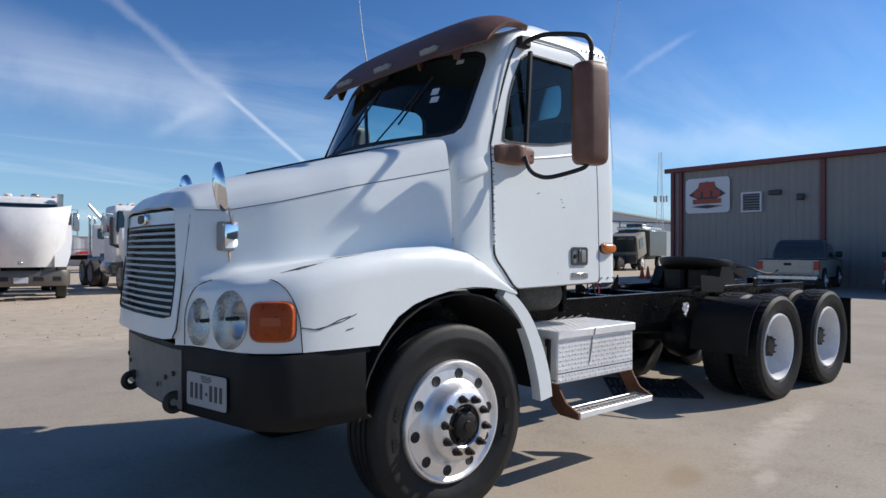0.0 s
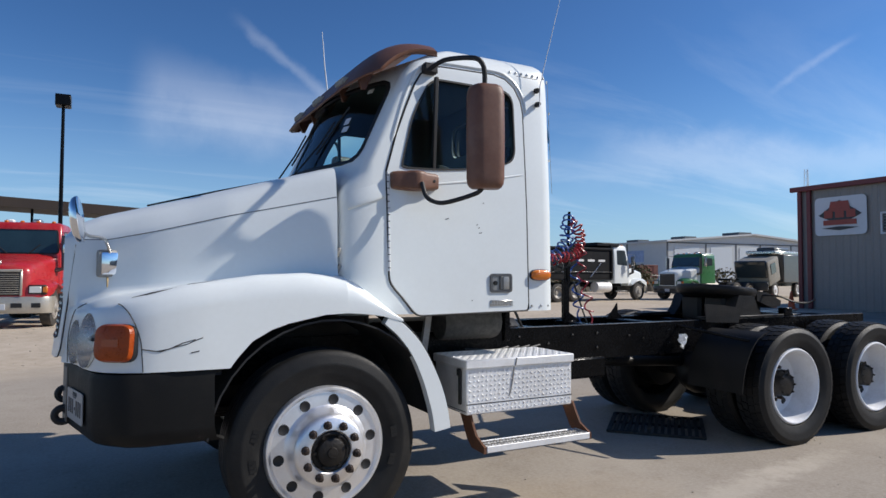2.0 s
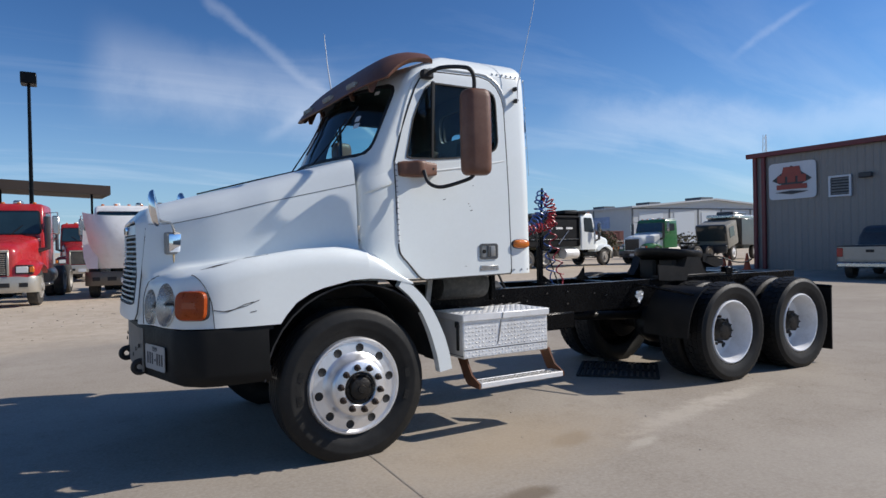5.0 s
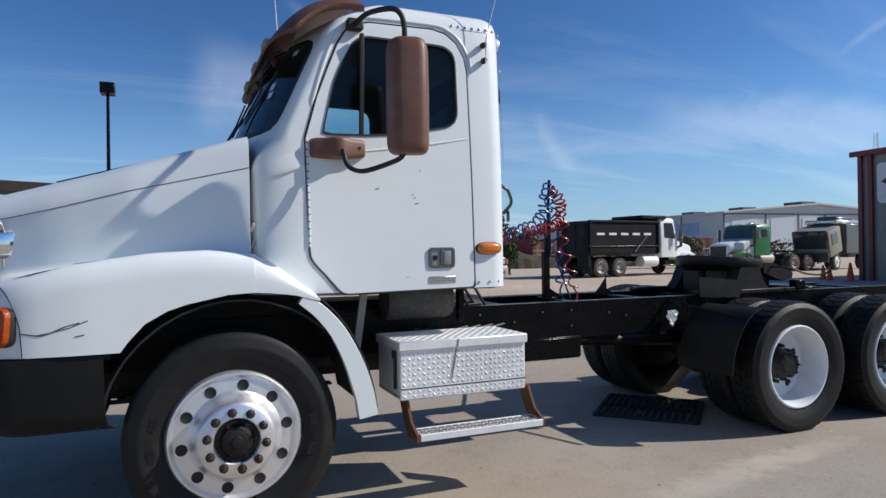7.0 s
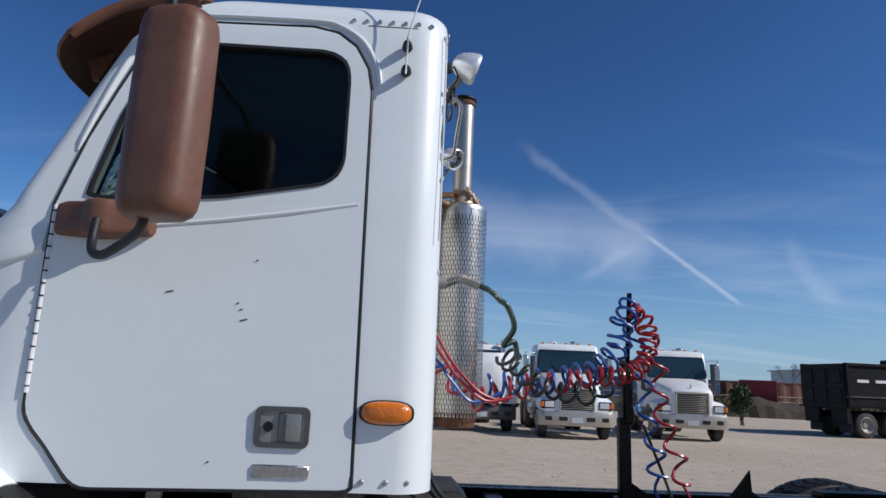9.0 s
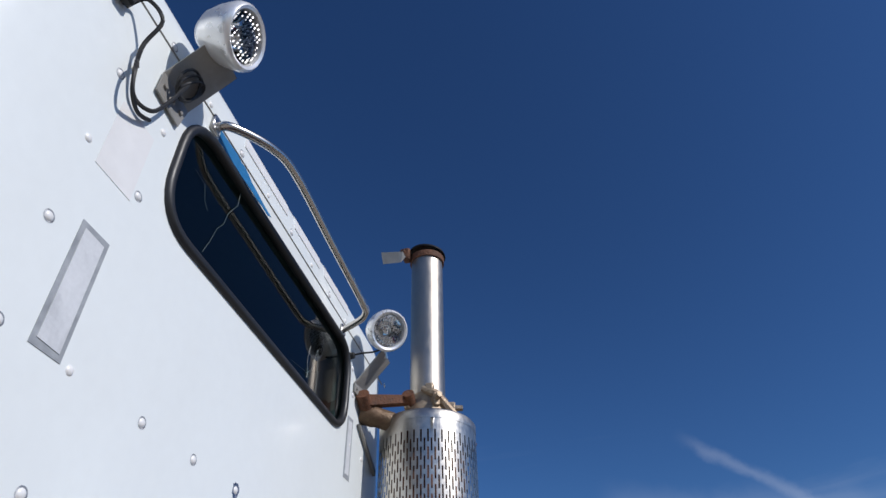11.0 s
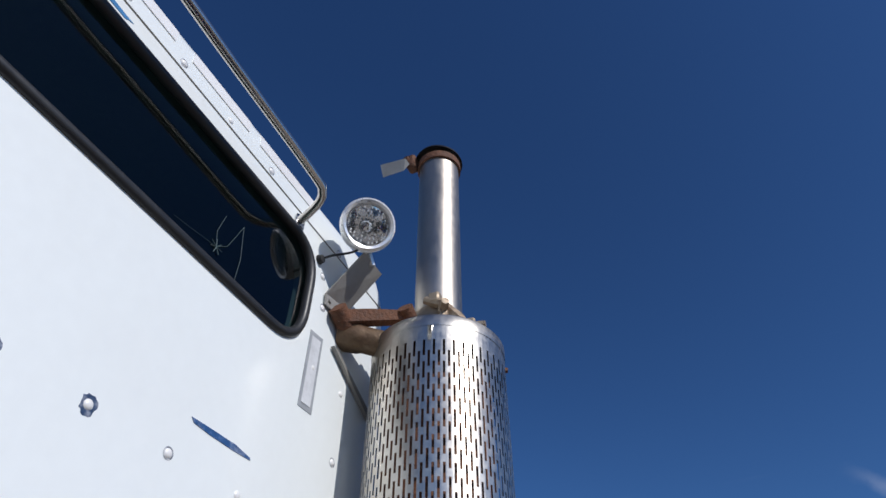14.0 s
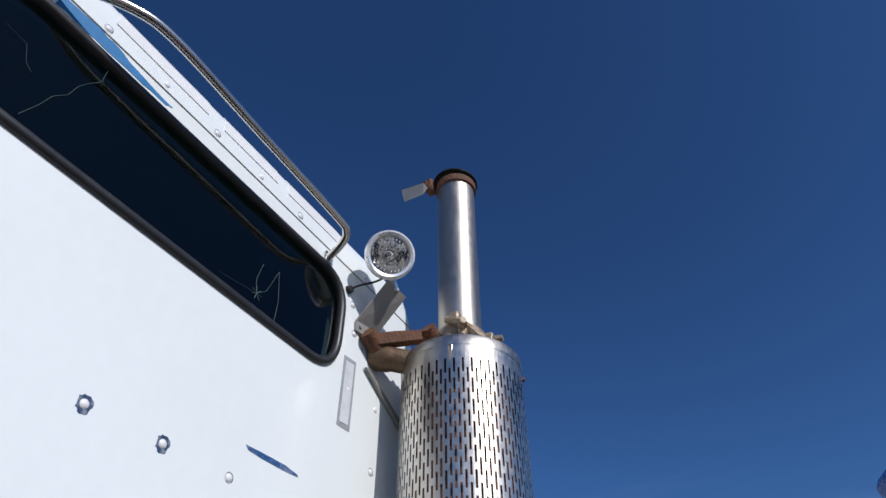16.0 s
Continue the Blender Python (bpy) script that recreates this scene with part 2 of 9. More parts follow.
CLEAR = glass_material("clear_lens", (0.92, 0.94, 0.95))
INTERIOR = material("grey_interior_plastic", (0.045, 0.048, 0.052), 0.7, var=0.15)
SEATCLOTH = material("grey_seat_cloth", (0.045, 0.046, 0.05), 0.9, var=0.25, fine=200)
GRAYMETAL = material("grey_painted_bracket", (0.30, 0.29, 0.27), 0.55, 0.3, var=0.12, dirt=(0.16, 0.14, 0.11), dirt_amt=0.5, dirt_scale=9)
PALEVINYL = material("pale_reflective_tape", (0.62, 0.64, 0.66), 0.55, var=0.08, scale=18, fine=140, dirt=(0.30, 0.31, 0.33), dirt_amt=0.5, dirt_scale=16)


# ---- mesh helpers ----
def thing(name, at=(0, 0, 0), label="", category="", group=""):
    e = new(name)
    e.empty_display_size = 0.1
    e.location = at
    return tagged(e, label, category, group)


def part(name, bm, mat, parent=None, label="", smooth=True, angle=40):
    """Links a bmesh, in world coordinates, as one mesh under its thing or part."""
    bmesh.ops.recalc_face_normals(bm, faces=bm.faces)
    me = bpy.data.meshes.new(name)
    bm.to_mesh(me)
    bm.free()
    for mm in (mat if isinstance(mat, (list, tuple)) else [mat]):
        me.materials.append(mm)
    if smooth:
        me.shade_smooth()
        me.set_sharp_from_angle(angle=radians(angle))
    ob = new(name, me)
    if parent:
        ob.parent = parent
        root, off = parent, Vector()
        while root:
            off += root.location
            root = root.parent
        ob.location = -off
    return tagged(ob, label) if label else ob


def box(bm, lo, hi, bev=0.0, rot=None, seg=1):
    """A box between two corners, optionally bevelled and turned about its middle."""
    c = [(a + b) / 2 for a, b in zip(lo, hi)]
    s = [max(abs(b - a), 1e-4) for a, b in zip(lo, hi)]
    t = bmesh.new()
    bmesh.ops.create_cube(t, size=1, matrix=Matrix.Diagonal((*s, 1)))
    if bev:
        bmesh.ops.bevel(t, geom=t.edges[:], offset=min(bev, min(s) * 0.45), segments=seg, affect="EDGES", profile=0.6)
    m = Matrix.Translation(c) @ (rot if rot else Matrix())
    return join(bm, t, m)


def join(bm, t, m=None):
    if m is not None:
        bmesh.ops.transform(t, matrix=m, verts=t.verts)
    me = bpy.data.meshes.new("tmp")
    t.to_mesh(me)
    t.free()
    bm.from_mesh(me)
    bpy.data.meshes.remove(me)
    return bm


def loft(bm, rings, closed=True, cap=True, loop=False):
    """Skin over rings of equal count."""
    vs = [[bm.verts.new(p) for p in r] for r in rings]
    n = len(vs[0])
    pairs = list(zip(vs, vs[1:])) + ([(vs[-1], vs[0])] if loop else [])
    for a, b in pairs:
        for i in range(n if closed else n - 1):
            j = (i + 1) % n
            q = [a[i], a[j], b[j], b[i]]
            if len({tuple(round(c, 6) for c in v.co) for v in q}) > 2:
                try:
                    bm.faces.new(q)
                except ValueError:
                    pass
    if cap and closed and not loop:
        bm.faces.new(vs[0])
        bm.faces.new(vs[-1])
    return bm


def lathe(bm, prof, axis="y", at=(0, 0, 0), n=48, closed=False):
    """Turns a profile of (radius, along) pairs about an axis through at."""
    rings = []
    for i in range(n):
        a = 2 * math.pi * i / n
        ring = []
        for r, h in prof:
            c, s = r * math.cos(a), r * math.sin(a)
            p = {"x": (h, c, s), "y": (c, h, s), "z": (c, s, h)}[axis]
            ring.append((p[0] + at[0], p[1] + at[1], p[2] + at[2]))
        rings.append(ring)
    vs = [[bm.verts.new(p) for p in r] for r in rings]
    m = len(prof)
    for i in range(n):
        a, b = vs[i], vs[(i + 1) % n]
        for j in range(m if closed else m - 1):
            k = (j + 1) % m
            bm.faces.new([a[j], a[k], b[k], b[j]])
    bmesh.ops.remove_doubles(bm, verts=bm.verts, dist=1e-5)
    return bm


def tube(bm, pts, r, n=10, cap=True):
    """A round bar along points."""
    P = [Vector(p) for p in pts]
    rings = []
    up = Vector((0, 0, 1))
    for i, p in enumerate(P):
        d = (P[min(i + 1, len(P) - 1)] - P[max(i - 1, 0)]).normalized()
        s = d.cross(up)
        if s.length < 0.05:
            s = d.cross(Vector((0, 1, 0)))
        s.normalize()
        if i and s.dot(prev) < 0:
            s = -s
        prev = s
        u = s.cross(d)
        rr = r[i] if isinstance(r, (list, tuple)) else r
        rings.append([p + s * rr * math.cos(2 * math.pi * k / n) + u * rr * math.sin(2 * math.pi * k / n) for k in range(n)])
    return loft(bm, rings, cap=cap)


def smooth_path(pts, k=6):
    """Catmull-Rom through points."""
    P = [Vector(p) for p in pts]
    out = []
    for i in range(len(P) - 1):
        a, b, c, d = P[max(i - 1, 0)], P[i], P[i + 1], P[min(i + 2, len(P) - 1)]
        for j in range(k):
            t = j / k
            out.append(0.5 * (2 * b + (c - a) * t + (2 * a - 5 * b + 4 * c - d) * t * t + (3 * b - 3 * c + d - a) * t ** 3))
    out.append(P[-1])
    return out


def rounded(pts, r, k=4):
    """Polygon with its corners rounded."""
    P = [Vector(p) for p in pts]
    n, out = len(P), []
    for i in range(n):
        p, a, b = P[i], P[i - 1], P[(i + 1) % n]
        rr = min(r, (a - p).length * 0.45, (b - p).length * 0.45)
        s, e = p + (a - p).normalized() * rr, p + (b - p).normalized() * rr
        for j in range(k + 1):
            t = j / k
            out.append((1 - t) ** 2 * s + 2 * t * (1 - t) * p + t * t * e)
    return out


def resample(pts, n, centre):
    """A closed polygon cut by n rays from a point inside it."""
    P = [Vector(p) for p in pts]
    c = Vector(centre)
    out = []
    for k in range(n):
        a = 2 * math.pi * k / n
        d = Vector((math.cos(a), math.sin(a)))
        best = None
        for i in range(len(P)):
            p, q = P[i] - c, P[(i + 1) % len(P)] - c
            e = q - p
            den = d.x * e.y - d.y * e.x
            if abs(den) < 1e-9:
                continue
            t = (p.x * e.y - p.y * e.x) / den
            u = (p.x * d.y - p.y * d.x) / den
            if t > 0 and -1e-6 <= u <= 1 + 1e-6 and (best is None or t > best):
                best = t
        out.append(c + d * best)
    return out


def interp(x, table):
    if x <= table[0][0]:
        return table[0][1]
    for (a, u), (b, v) in zip(table, table[1:]):
        if x <= b:
            return u + (v - u) * (x - a) / (b - a)
    return table[-1][1]


def bolt_head(bm, p, d, r=0.012, h=0.01, n=6):
    """A bolt head at p that points along d."""
    t = bmesh.new()
    bmesh.ops.create_cone(t, segments=n, radius1=r, radius2=r * 0.85, depth=h, cap_ends=True)
    q = Vector(d).normalized().to_track_quat("Z", "Y").to_matrix().to_4x4()
    return join(bm, t, Matrix.Translation(Vector(p) + Vector(d).normalized() * h * 0.4) @ q)


def cut(ob, cutters):
    """Takes closed cutter meshes out of an object's mesh."""
    made = []
    for bm in cutters:
        bmesh.ops.recalc_face_normals(bm, faces=bm.faces)
        me = bpy.data.meshes.new("tmp_cut")
        bm.to_mesh(me)
        bm.free()
        o = new("tmp_cut", me)
        o.parent = ob.parent
        o.location = ob.location
        made.append(o)
        md = ob.modifiers.new("b", "BOOLEAN")
        md.operation, md.solver, md.object = "DIFFERENCE", "EXACT", o
    dg = bpy.context.evaluated_depsgraph_get()
    dg.update()
    me = bpy.data.meshes.new_from_object(ob.evaluated_get(dg))
    ob.modifiers.clear()
    old = ob.data
    ob.data = me
    me.name = old.name
    for o in made:
        d = o.data
        bpy.data.objects.remove(o)
        bpy.data.meshes.remove(d)
    me.shade_smooth()
    me.set_sharp_from_angle(angle=radians(35))
    return ob


def prism(poly, axis, lo, hi):
    """A closed bar of a polygon's section along an axis. The polygon's two numbers are the other two axes, in xyz order."""
    def p3(p, h):
        return {"x": (h, p[0], p[1]), "y": (p[0], h, p[1]), "z": (p[0], p[1], h)}[axis]
    return loft(bmesh.new(), [[p3(p, lo) for p in poly], [p3(p, hi) for p in poly]])


def mesh_of(name, bm, mat, smooth=True):
    """A mesh to be shared by alike pieces."""
    bmesh.ops.recalc_face_normals(bm, faces=bm.faces)
    me = bpy.data.meshes.new(name)
    bm.to_mesh(me)
    bm.free()
    me.materials.append(mat)
    if smooth:
        me.shade_smooth()
        me.set_sharp_from_angle(angle=radians(40))
    return me


def piece(name, me, parent, at, label=""):
    """One of several alike parts on a shared mesh, at a place in the world."""
    ob = new(name, me)
    ob.parent = parent
    root, off = parent, Vector()
    while root:
        off += root.location
        root = root.parent
    ob.location = Vector(at) - off
    return tagged(ob, label) if label else ob


# ---- the tractor: body ----
truck = thing("semi_truck", (2.2, 0, 0), "white day-cab semi truck tractor with brown visor and black chassis", "truck")


def side_y(z):
    """Half width of the cab at a height."""
    return interp(z, [(1.2, 0.985), (1.9, 0.975), (2.2, 0.962), (2.7, 0.935), (2.80, 0.927), (2.88, 0.915), (2.93, 0.893), (2.968, 0.855), (2.995, 0.79), (3.013, 0.68), (3.025, 0.45)])


def cab_ring(z, off=0.0):
    """A level cut of the cab: from the rear middle round by the near side to the front middle, and back."""
    ys = side_y(z) - off
    xr = interp(z, [(2.90, 1.70), (2.945, 1.696), (2.975, 1.675), (2.995, 1.635), (3.012, 1.50), (3.025, 1.15)]) - off
    xs = interp(z, [(1.86, 0.108), (1.94, 0.116), (2.00, 0.145), (2.05, 0.190), (2.10, 0.235), (2.75, 0.525), (2.84, 0.60), (2.90, 0.70), (2.95, 0.80), (2.985, 0.88), (3.025, 1.0)]) + off
    bulge = interp(z, [(1.90, 0.0), (2.00, 0.09), (2.05, 0.15), (2.10, 0.21), (2.75, 0.22), (2.9, 0.17), (3.0, 0.05)])
    rc = min(0.12, ys * 0.3)
    half = []
    for k in range(6):
        half.append((xr, -ys * k / 6 * 0.86))
    for k in range(7):
        a = radians(90 * k / 6)
        half.append((xr - rc + rc * math.cos(a), -(ys - rc + rc * math.sin(a))))
    rf = interp(z, [(1.88, 0.095), (2.06, 0.075), (2.12, 0.07)])
    rx = interp(z, [(1.88, 0.27), (1.96, 0.22), (2.06, 0.12), (2.12, 0.07)])
    for k in range(1, 8):
        x = xr - rc + (xs + rx - (xr - rc)) * k / 8
        half.append((x, -ys))
    for k in range(9):
        a = radians(90 * k / 8)
        half.append((xs + rx - rx * math.sin(a), -(ys - rf + rf * math.cos(a))))
    for k in range(1, 9):
        y = (ys - rf) * (1 - k / 8)
        half.append((xs - bulge * (1 - (y / (ys - rf)) ** 2), -y))
    ring = half + [(x, -y) for x, y in half[-2:0:-1]]
    return [(x, y, z) for x, y in ring]


def cowl_y(x, z):
    """Half width of the cab's skin near its front corner."""
    xs = interp(z, [(1.86, 0.108), (1.94, 0.116), (2.00, 0.145), (2.05, 0.190), (2.10, 0.235), (2.75, 0.525)])
    rx, rf = interp(z, [(1.88, 0.27), (1.96, 0.22), (2.06, 0.12), (2.12, 0.07)]), interp(z, [(1.88, 0.095), (2.06, 0.075), (2.12, 0.07)])
    k = min(1.0, max(0.0, (xs + rx - x) / rx))
    return side_y(z) - rf + rf * math.sqrt(1 - k * k)


Z_CAB = [1.225, 1.24, 1.6, 1.86, 1.90, 1.94, 1.97, 2.00, 2.025, 2.05, 2.075, 2.10, 2.15, 2.2, 2.3, 2.45, 2.6, 2.75, 2.80, 2.84, 2.88, 2.91, 2.935, 2.955, 2.972, 2.985, 2.997, 3.008, 3.017, 3.025]
bm = loft(bmesh.new(), [cab_ring(z) for z in Z_CAB])
cab = part("cab_shell", bm, WHITE, truck)
inner = loft(bmesh.new(), [cab_ring(z if 0.0 < z < 2.94 else 2.94, 0.045) for z in (1.27, 1.6, 1.86, 1.94, 2.00, 2.05, 2.10, 2.3, 2.6, 2.75, 2.84, 2.88, 2.91, 2.935)])

WIN = [(0.498, 2.13), (0.573, 2.44), (0.62, 2.555), (0.700, 2.70), (0.765, 2.738), (1.27, 2.735), (1.335, 2.70), (1.352, 2.64), (1.355, 2.30), (1.33, 2.245),
       (1.285, 2.218), (0.96, 2.155), (0.77, 2.138)]
WIN_R = [(p.x, p.y) for p in rounded([(*p, 0) for p in WIN], 0.03, 3)]
WS = rounded([(-0.868, 2.165, 0), (0.868, 2.165, 0), (0.85, 2.73, 0), (-0.85, 2.73, 0)], 0.11, 6)
RW = rounded([(-0.462, 2.518, 0), (0.51, 2.518, 0), (0.51, 2.80, 0), (-0.462, 2.80, 0)], 0.10, 6)
cut(cab, [inner, prism(WIN_R, "y", -1.3, 1.3), prism([(p.x, p.y) for p in WS], "x", -0.5, 0.78), prism([(p.x, p.y) for p in RW], "x", 1.5, 1.9)])
# dark lining on the faces that look into the cab
cab.data.materials.append(material("grey_headliner", (0.13, 0.135, 0.137), 0.9, var=0.12, scale=4))
for f in cab.data.polygons:
    mid = f.center + Vector((0, 0, 0))
    if f.normal.dot(mid + cab.location + truck.location - Vector((0.95, 0, 2.15))) < 0:
        f.material_index = 1


def ring_panel(outer, inner_poly, centre, n, put, mid=5):
    """A sheet between an outline and a hole; put() lays its flat points on the surface."""
    a, b = resample(outer, n, centre), resample(inner_poly, n, centre)
    return loft(bmesh.new(), [[put(p.lerp(q, k / mid)) for p, q in zip(a, b)] for k in range(mid + 1)], cap=False)


def solid(bm, d):
    """Gives a sheet a thickness."""
    bmesh.ops.recalc_face_normals(bm, faces=bm.faces)
    bmesh.ops.solidify(bm, geom=bm.faces[:], thickness=d)
    return bm


DOOR = [(0.408, 2.10), (0.479, 2.347), (0.545, 2.52), (0.608, 2.673), (0.655, 2.75), (0.72, 2.80), (0.80, 2.822), (1.20, 2.83), (1.29, 2.81), (1.36, 2.757), (1.408, 2.67),
        (1.425, 2.58), (1.445, 1.245), (1.43, 1.233), (0.640, 1.218), (0.615, 1.224), (0.585, 1.245), (0.505, 1.340), (0.462, 1.385), (0.440, 1.415), (0.429, 1.44), (0.426, 1.47)]
DC = (0.95, 2.35)


def on_side(sgn, out):
    return lambda p: (p.x, sgn * (side_y(p.y) + out), p.y)


def grow(poly, d, c):
    P = [Vector(p) for p in poly]
    res = []
    for i in range(len(P)):
        t = (P[(i + 1) % len(P)] - P[i - 1]).normalized()
        res.append(P[i] + Vector((t.y, -t.x)) * d)
    if (res[0] - Vector(c)).length < (P[0] - Vector(c)).length and d > 0:
        return grow(poly, -d, c)
    return [(p.x, p.y) for p in res]


for sgn, side in ((-1, "near"), (1, "far")):
    door = part("door", solid(ring_panel(DOOR, grow(WIN_R, 0.0, DC), DC, 320, on_side(sgn, 0.006)), 0.02), WHITE, truck, "white cab door with faint marks")
    loop_ = [(x + (0.005 if x > 0.9 else -0.005), z + (0.005 if z > 2.0 else -0.005)) for x, z in DOOR]
    dense = [(a[0] + (b[0] - a[0]) * k / 10, a[1] + (b[1] - a[1]) * k / 10) for a, b in zip(loop_, loop_[1:] + loop_[:1]) for k in range(10)]
    part("door_seal", tube(bmesh.new(), [(x, sgn * (side_y(z) + 0.0015), z) for x, z in dense + dense[:1]], 0.0062, 6), SEAL, door)
    # raised drip bead round the top of the door
    bead = smooth_path([(x, z, 0) for x, z in ((0.445, 2.30), (0.515, 2.53), (0.578, 2.69), (0.628, 2.775), (0.70, 2.832), (0.80, 2.856), (1.20, 2.862), (1.305, 2.842), (1.388, 2.782), (1.440, 2.69), (1.456, 2.60))], 4)
    part("drip_bead", tube(bmesh.new(), [(p.x, sgn * (side_y(p.y) + 0.001), p.y) for p in bead], [0.004] + [0.0105] * (len(bead) - 2) + [0.007], 8), WHITE, truck)
    rim_in = [(DC[0] + (x - DC[0]) * 0.980, 2.44 + (z - 2.44) * 0.968) for x, z in WIN_R]
    part("window_seal", solid(ring_panel([(DC[0] + (x - DC[0]) * 1.004, 2.44 + (z - 2.44) * 1.007) for x, z in WIN_R], rim_in, (0.95, 2.44), 96, on_side(sgn, 0.012), 2), 0.02), SEAL, door)
    bm = bmesh.new()
    f = bm.faces.new([bm.verts.new((x, sgn * (side_y(z) - 0.012), z)) for x, z in grow(WIN_R, 0.005, DC)])
    pane = part("window_pane", bm, GLASS, door, "tinted side window glass", smooth=False)
    pane.visible_shadow = False
    bm = bmesh.new()
    box(bm, (0.728, sgn * 0.965 - 0.014, 2.14), (0.752, sgn * 0.965 + 0.014, 2.735), 0.003, rot=Matrix.Rotation(radians(-3.4 * sgn), 4, "X"))
    part("window_divider", bm, SEAL, door)
    # pressed ridge along the belt of the door
    bm = bmesh.new()
    tube(bm, [(x, sgn * (side_y(z) + 0.003), z) for x, z in ((0.60, 2.028), (0.74, 2.046), (0.966, 2.077), (1.185, 2.113), (1.41, 2.155))], [0.003, 0.008, 0.0095, 0.0095, 0.007], 8)
    part("belt_ridge", bm, WHITE, door)
    # long piano hinge
    bm = bmesh.new()
    tube(bm, [(0.413, sgn * (side_y(2.1) + 0.005), 2.10), (0.422, sgn * (side_y(1.49) + 0.005), 1.49)], 0.0085, 8)
    hinge = part("piano_hinge", bm, WHITE_OLD, door, "bright steel piano hinge")
    gap_me = mesh_of("knuckle_gap", lathe(bmesh.new(), [(0.0, -0.0024), (0.0087, -0.0024), (0.0087, 0.0024), (0.0, 0.0024)], "z", (0, 0, 0), 8), SEAL, False)
    for k in range(15):
        t = (k + 0.5) / 15
        x, z = 0.413 + 0.009 * t, 2.10 - 0.61 * t
        piece("knuckle_gap", gap_me, hinge, (x, sgn * (side_y(z) + 0.0050), z))
    bm = bmesh.new()
    loft(bm, [[(x - 0.016, sgn * (side_y(z) + 0.003), z), (x + 0.012, sgn * (side_y(z) + 0.003), z), (x + 0.015, sgn * (side_y(z) - 0.01), z), (x - 0.020, sgn * (side_y(z) - 0.01), z)] for x, z in ((0.412, 2.105), (0.421, 1.485))])
    part("hinge_leaf", bm, WHITE_OLD, hinge, smooth=False)
    # crease on the cowl in front of the door: the skin above stands a little proud
    bm = bmesh.new()
    loft(bm, [[(x, sgn * (cowl_y(x, z + dz) + o * f), z + dz) for dz, o in ((-0.005, -0.003), (0.0, 0.009), (0.008, 0.0115), (0.03, 0.010), (0.06, 0.006), (0.10, 0.0005), (0.12, -0.003))]
              for x, z, f in ((0.17, 1.862, 0.7), (0.19, 1.868, 0.9), (0.22, 1.878, 1.0), (0.25, 1.888, 1.0), (0.28, 1.898, 1.0), (0.31, 1.908, 1.0), (0.34, 1.919, 1.0), (0.37, 1.931, 1.0), (0.395, 1.942, 0.9))], closed=False)
    part("cowl_crease", bm, WHITE, truck, angle=60)

# grab handle of the door: recessed cup with lock
def y_at(z, out=0.0):
    return -(side_y(z) + out)


bm = bmesh.new()
yy = y_at(1.415, 0.010)
fr = rounded([(1.138, 1.352, 0), (1.310, 1.352, 0), (1.310, 1.478, 0), (1.138, 1.478, 0)], 0.025, 4)
ri = rounded([(1.155, 1.368, 0), (1.294, 1.368, 0), (1.294, 1.462, 0), (1.155, 1.462, 0)], 0.018, 4)
loft(bm, [[(p.x, yy + 0.012, p.y) for p in fr], [(p.x, yy - 0.006, p.y) for p in fr], [(p.x, yy - 0.006, p.y) for p in ri], [(p.x, yy + 0.002, p.y) for p in ri]], cap=False)
HANDLEMETAL = material("dulled_handle_metal", (0.16, 0.155, 0.15), 0.34, 0.8, var=0.15, scale=20)
CUPMETAL = material("worn_handle_cup", (0.34, 0.33, 0.31), 0.42, 0.6, var=0.15, scale=20, dirt=(0.12, 0.11, 0.10), dirt_amt=0.5, dirt_scale=20)
handle = part("door_handle", bm, HANDLEMETAL, truck, "dark chrome door handle with lock cylinder")
bm = bmesh.new()
bm.faces.new([bm.verts.new((p.x, yy + 0.001, p.y)) for p in ri])
part("handle_cup", bm, CUPMETAL, handle, smooth=False)
# dark raised strip that stands in for the pull lever's cast shadow
bm = bmesh.new()
box(bm, (1.212, yy - 0.008, 1.371), (1.240, yy - 0.0005, 1.459), 0.004)
part("lever_shadow_rib", bm, HANDLEMETAL, handle)
bm = bmesh.new()
box(bm, (1.236, yy - 0.012, 1.373), (1.284, yy - 0.001, 1.457), 0.006, seg=2)
part("pull_lever", bm, CUPMETAL, handle)
bm = bmesh.new()
lathe(bm, [(0.0, -0.008), (0.014, -0.008), (0.016, 0.0)], "y", (1.180, yy, 1.415), 14)
part("lock_cylinder", bm, GREASE, handle)
bm = bmesh.new()
yb = y_at(1.28, 0.008)
box(bm, (1.140, yb - 0.004, 1.262), (1.318, yb + 0.006, 1.302), 0.004)
badge = part("name_badge", bm, STEEL, truck, "worn chrome badge")
bar_me = mesh_of("raised_bar", box(bmesh.new(), (0, -0.006, 0), (0.017, -0.003, 0.012)), GRAYMETAL, False)
for r in range(2):
    for k in range(7):
        piece("raised_bar", bar_me, badge, (1.150 + k * 0.0225, yb, 1.285 - r * 0.017))

# amber side marker, rear-roof rivets, antenna
bm = bmesh.new()
ym = y_at(1.47)
el = lambda s, o: [(1.548 + 0.080 * s * math.copysign(abs(math.cos(a)) ** 0.75, math.cos(a)), ym - o, 1.470 + 0.036 * s * math.copysign(abs(math.sin(a)) ** 0.75, math.sin(a)))
                   for a in (2 * math.pi * i / 28 for i in range(28))]
loft(bm, [el(1.0, 0.004), el(1.0, 0.018), el(0.9, 0.030), el(0.6, 0.038), el(0.2, 0.040)])
marker = part("side_marker", bm, AMBER, truck, "amber side marker lamp")
bm = bmesh.new()
loft(bm, [el(1.1, 0.0), el(1.1, 0.010), el(1.0, 0.012)])
part("marker_base", bm, SEAL, marker)
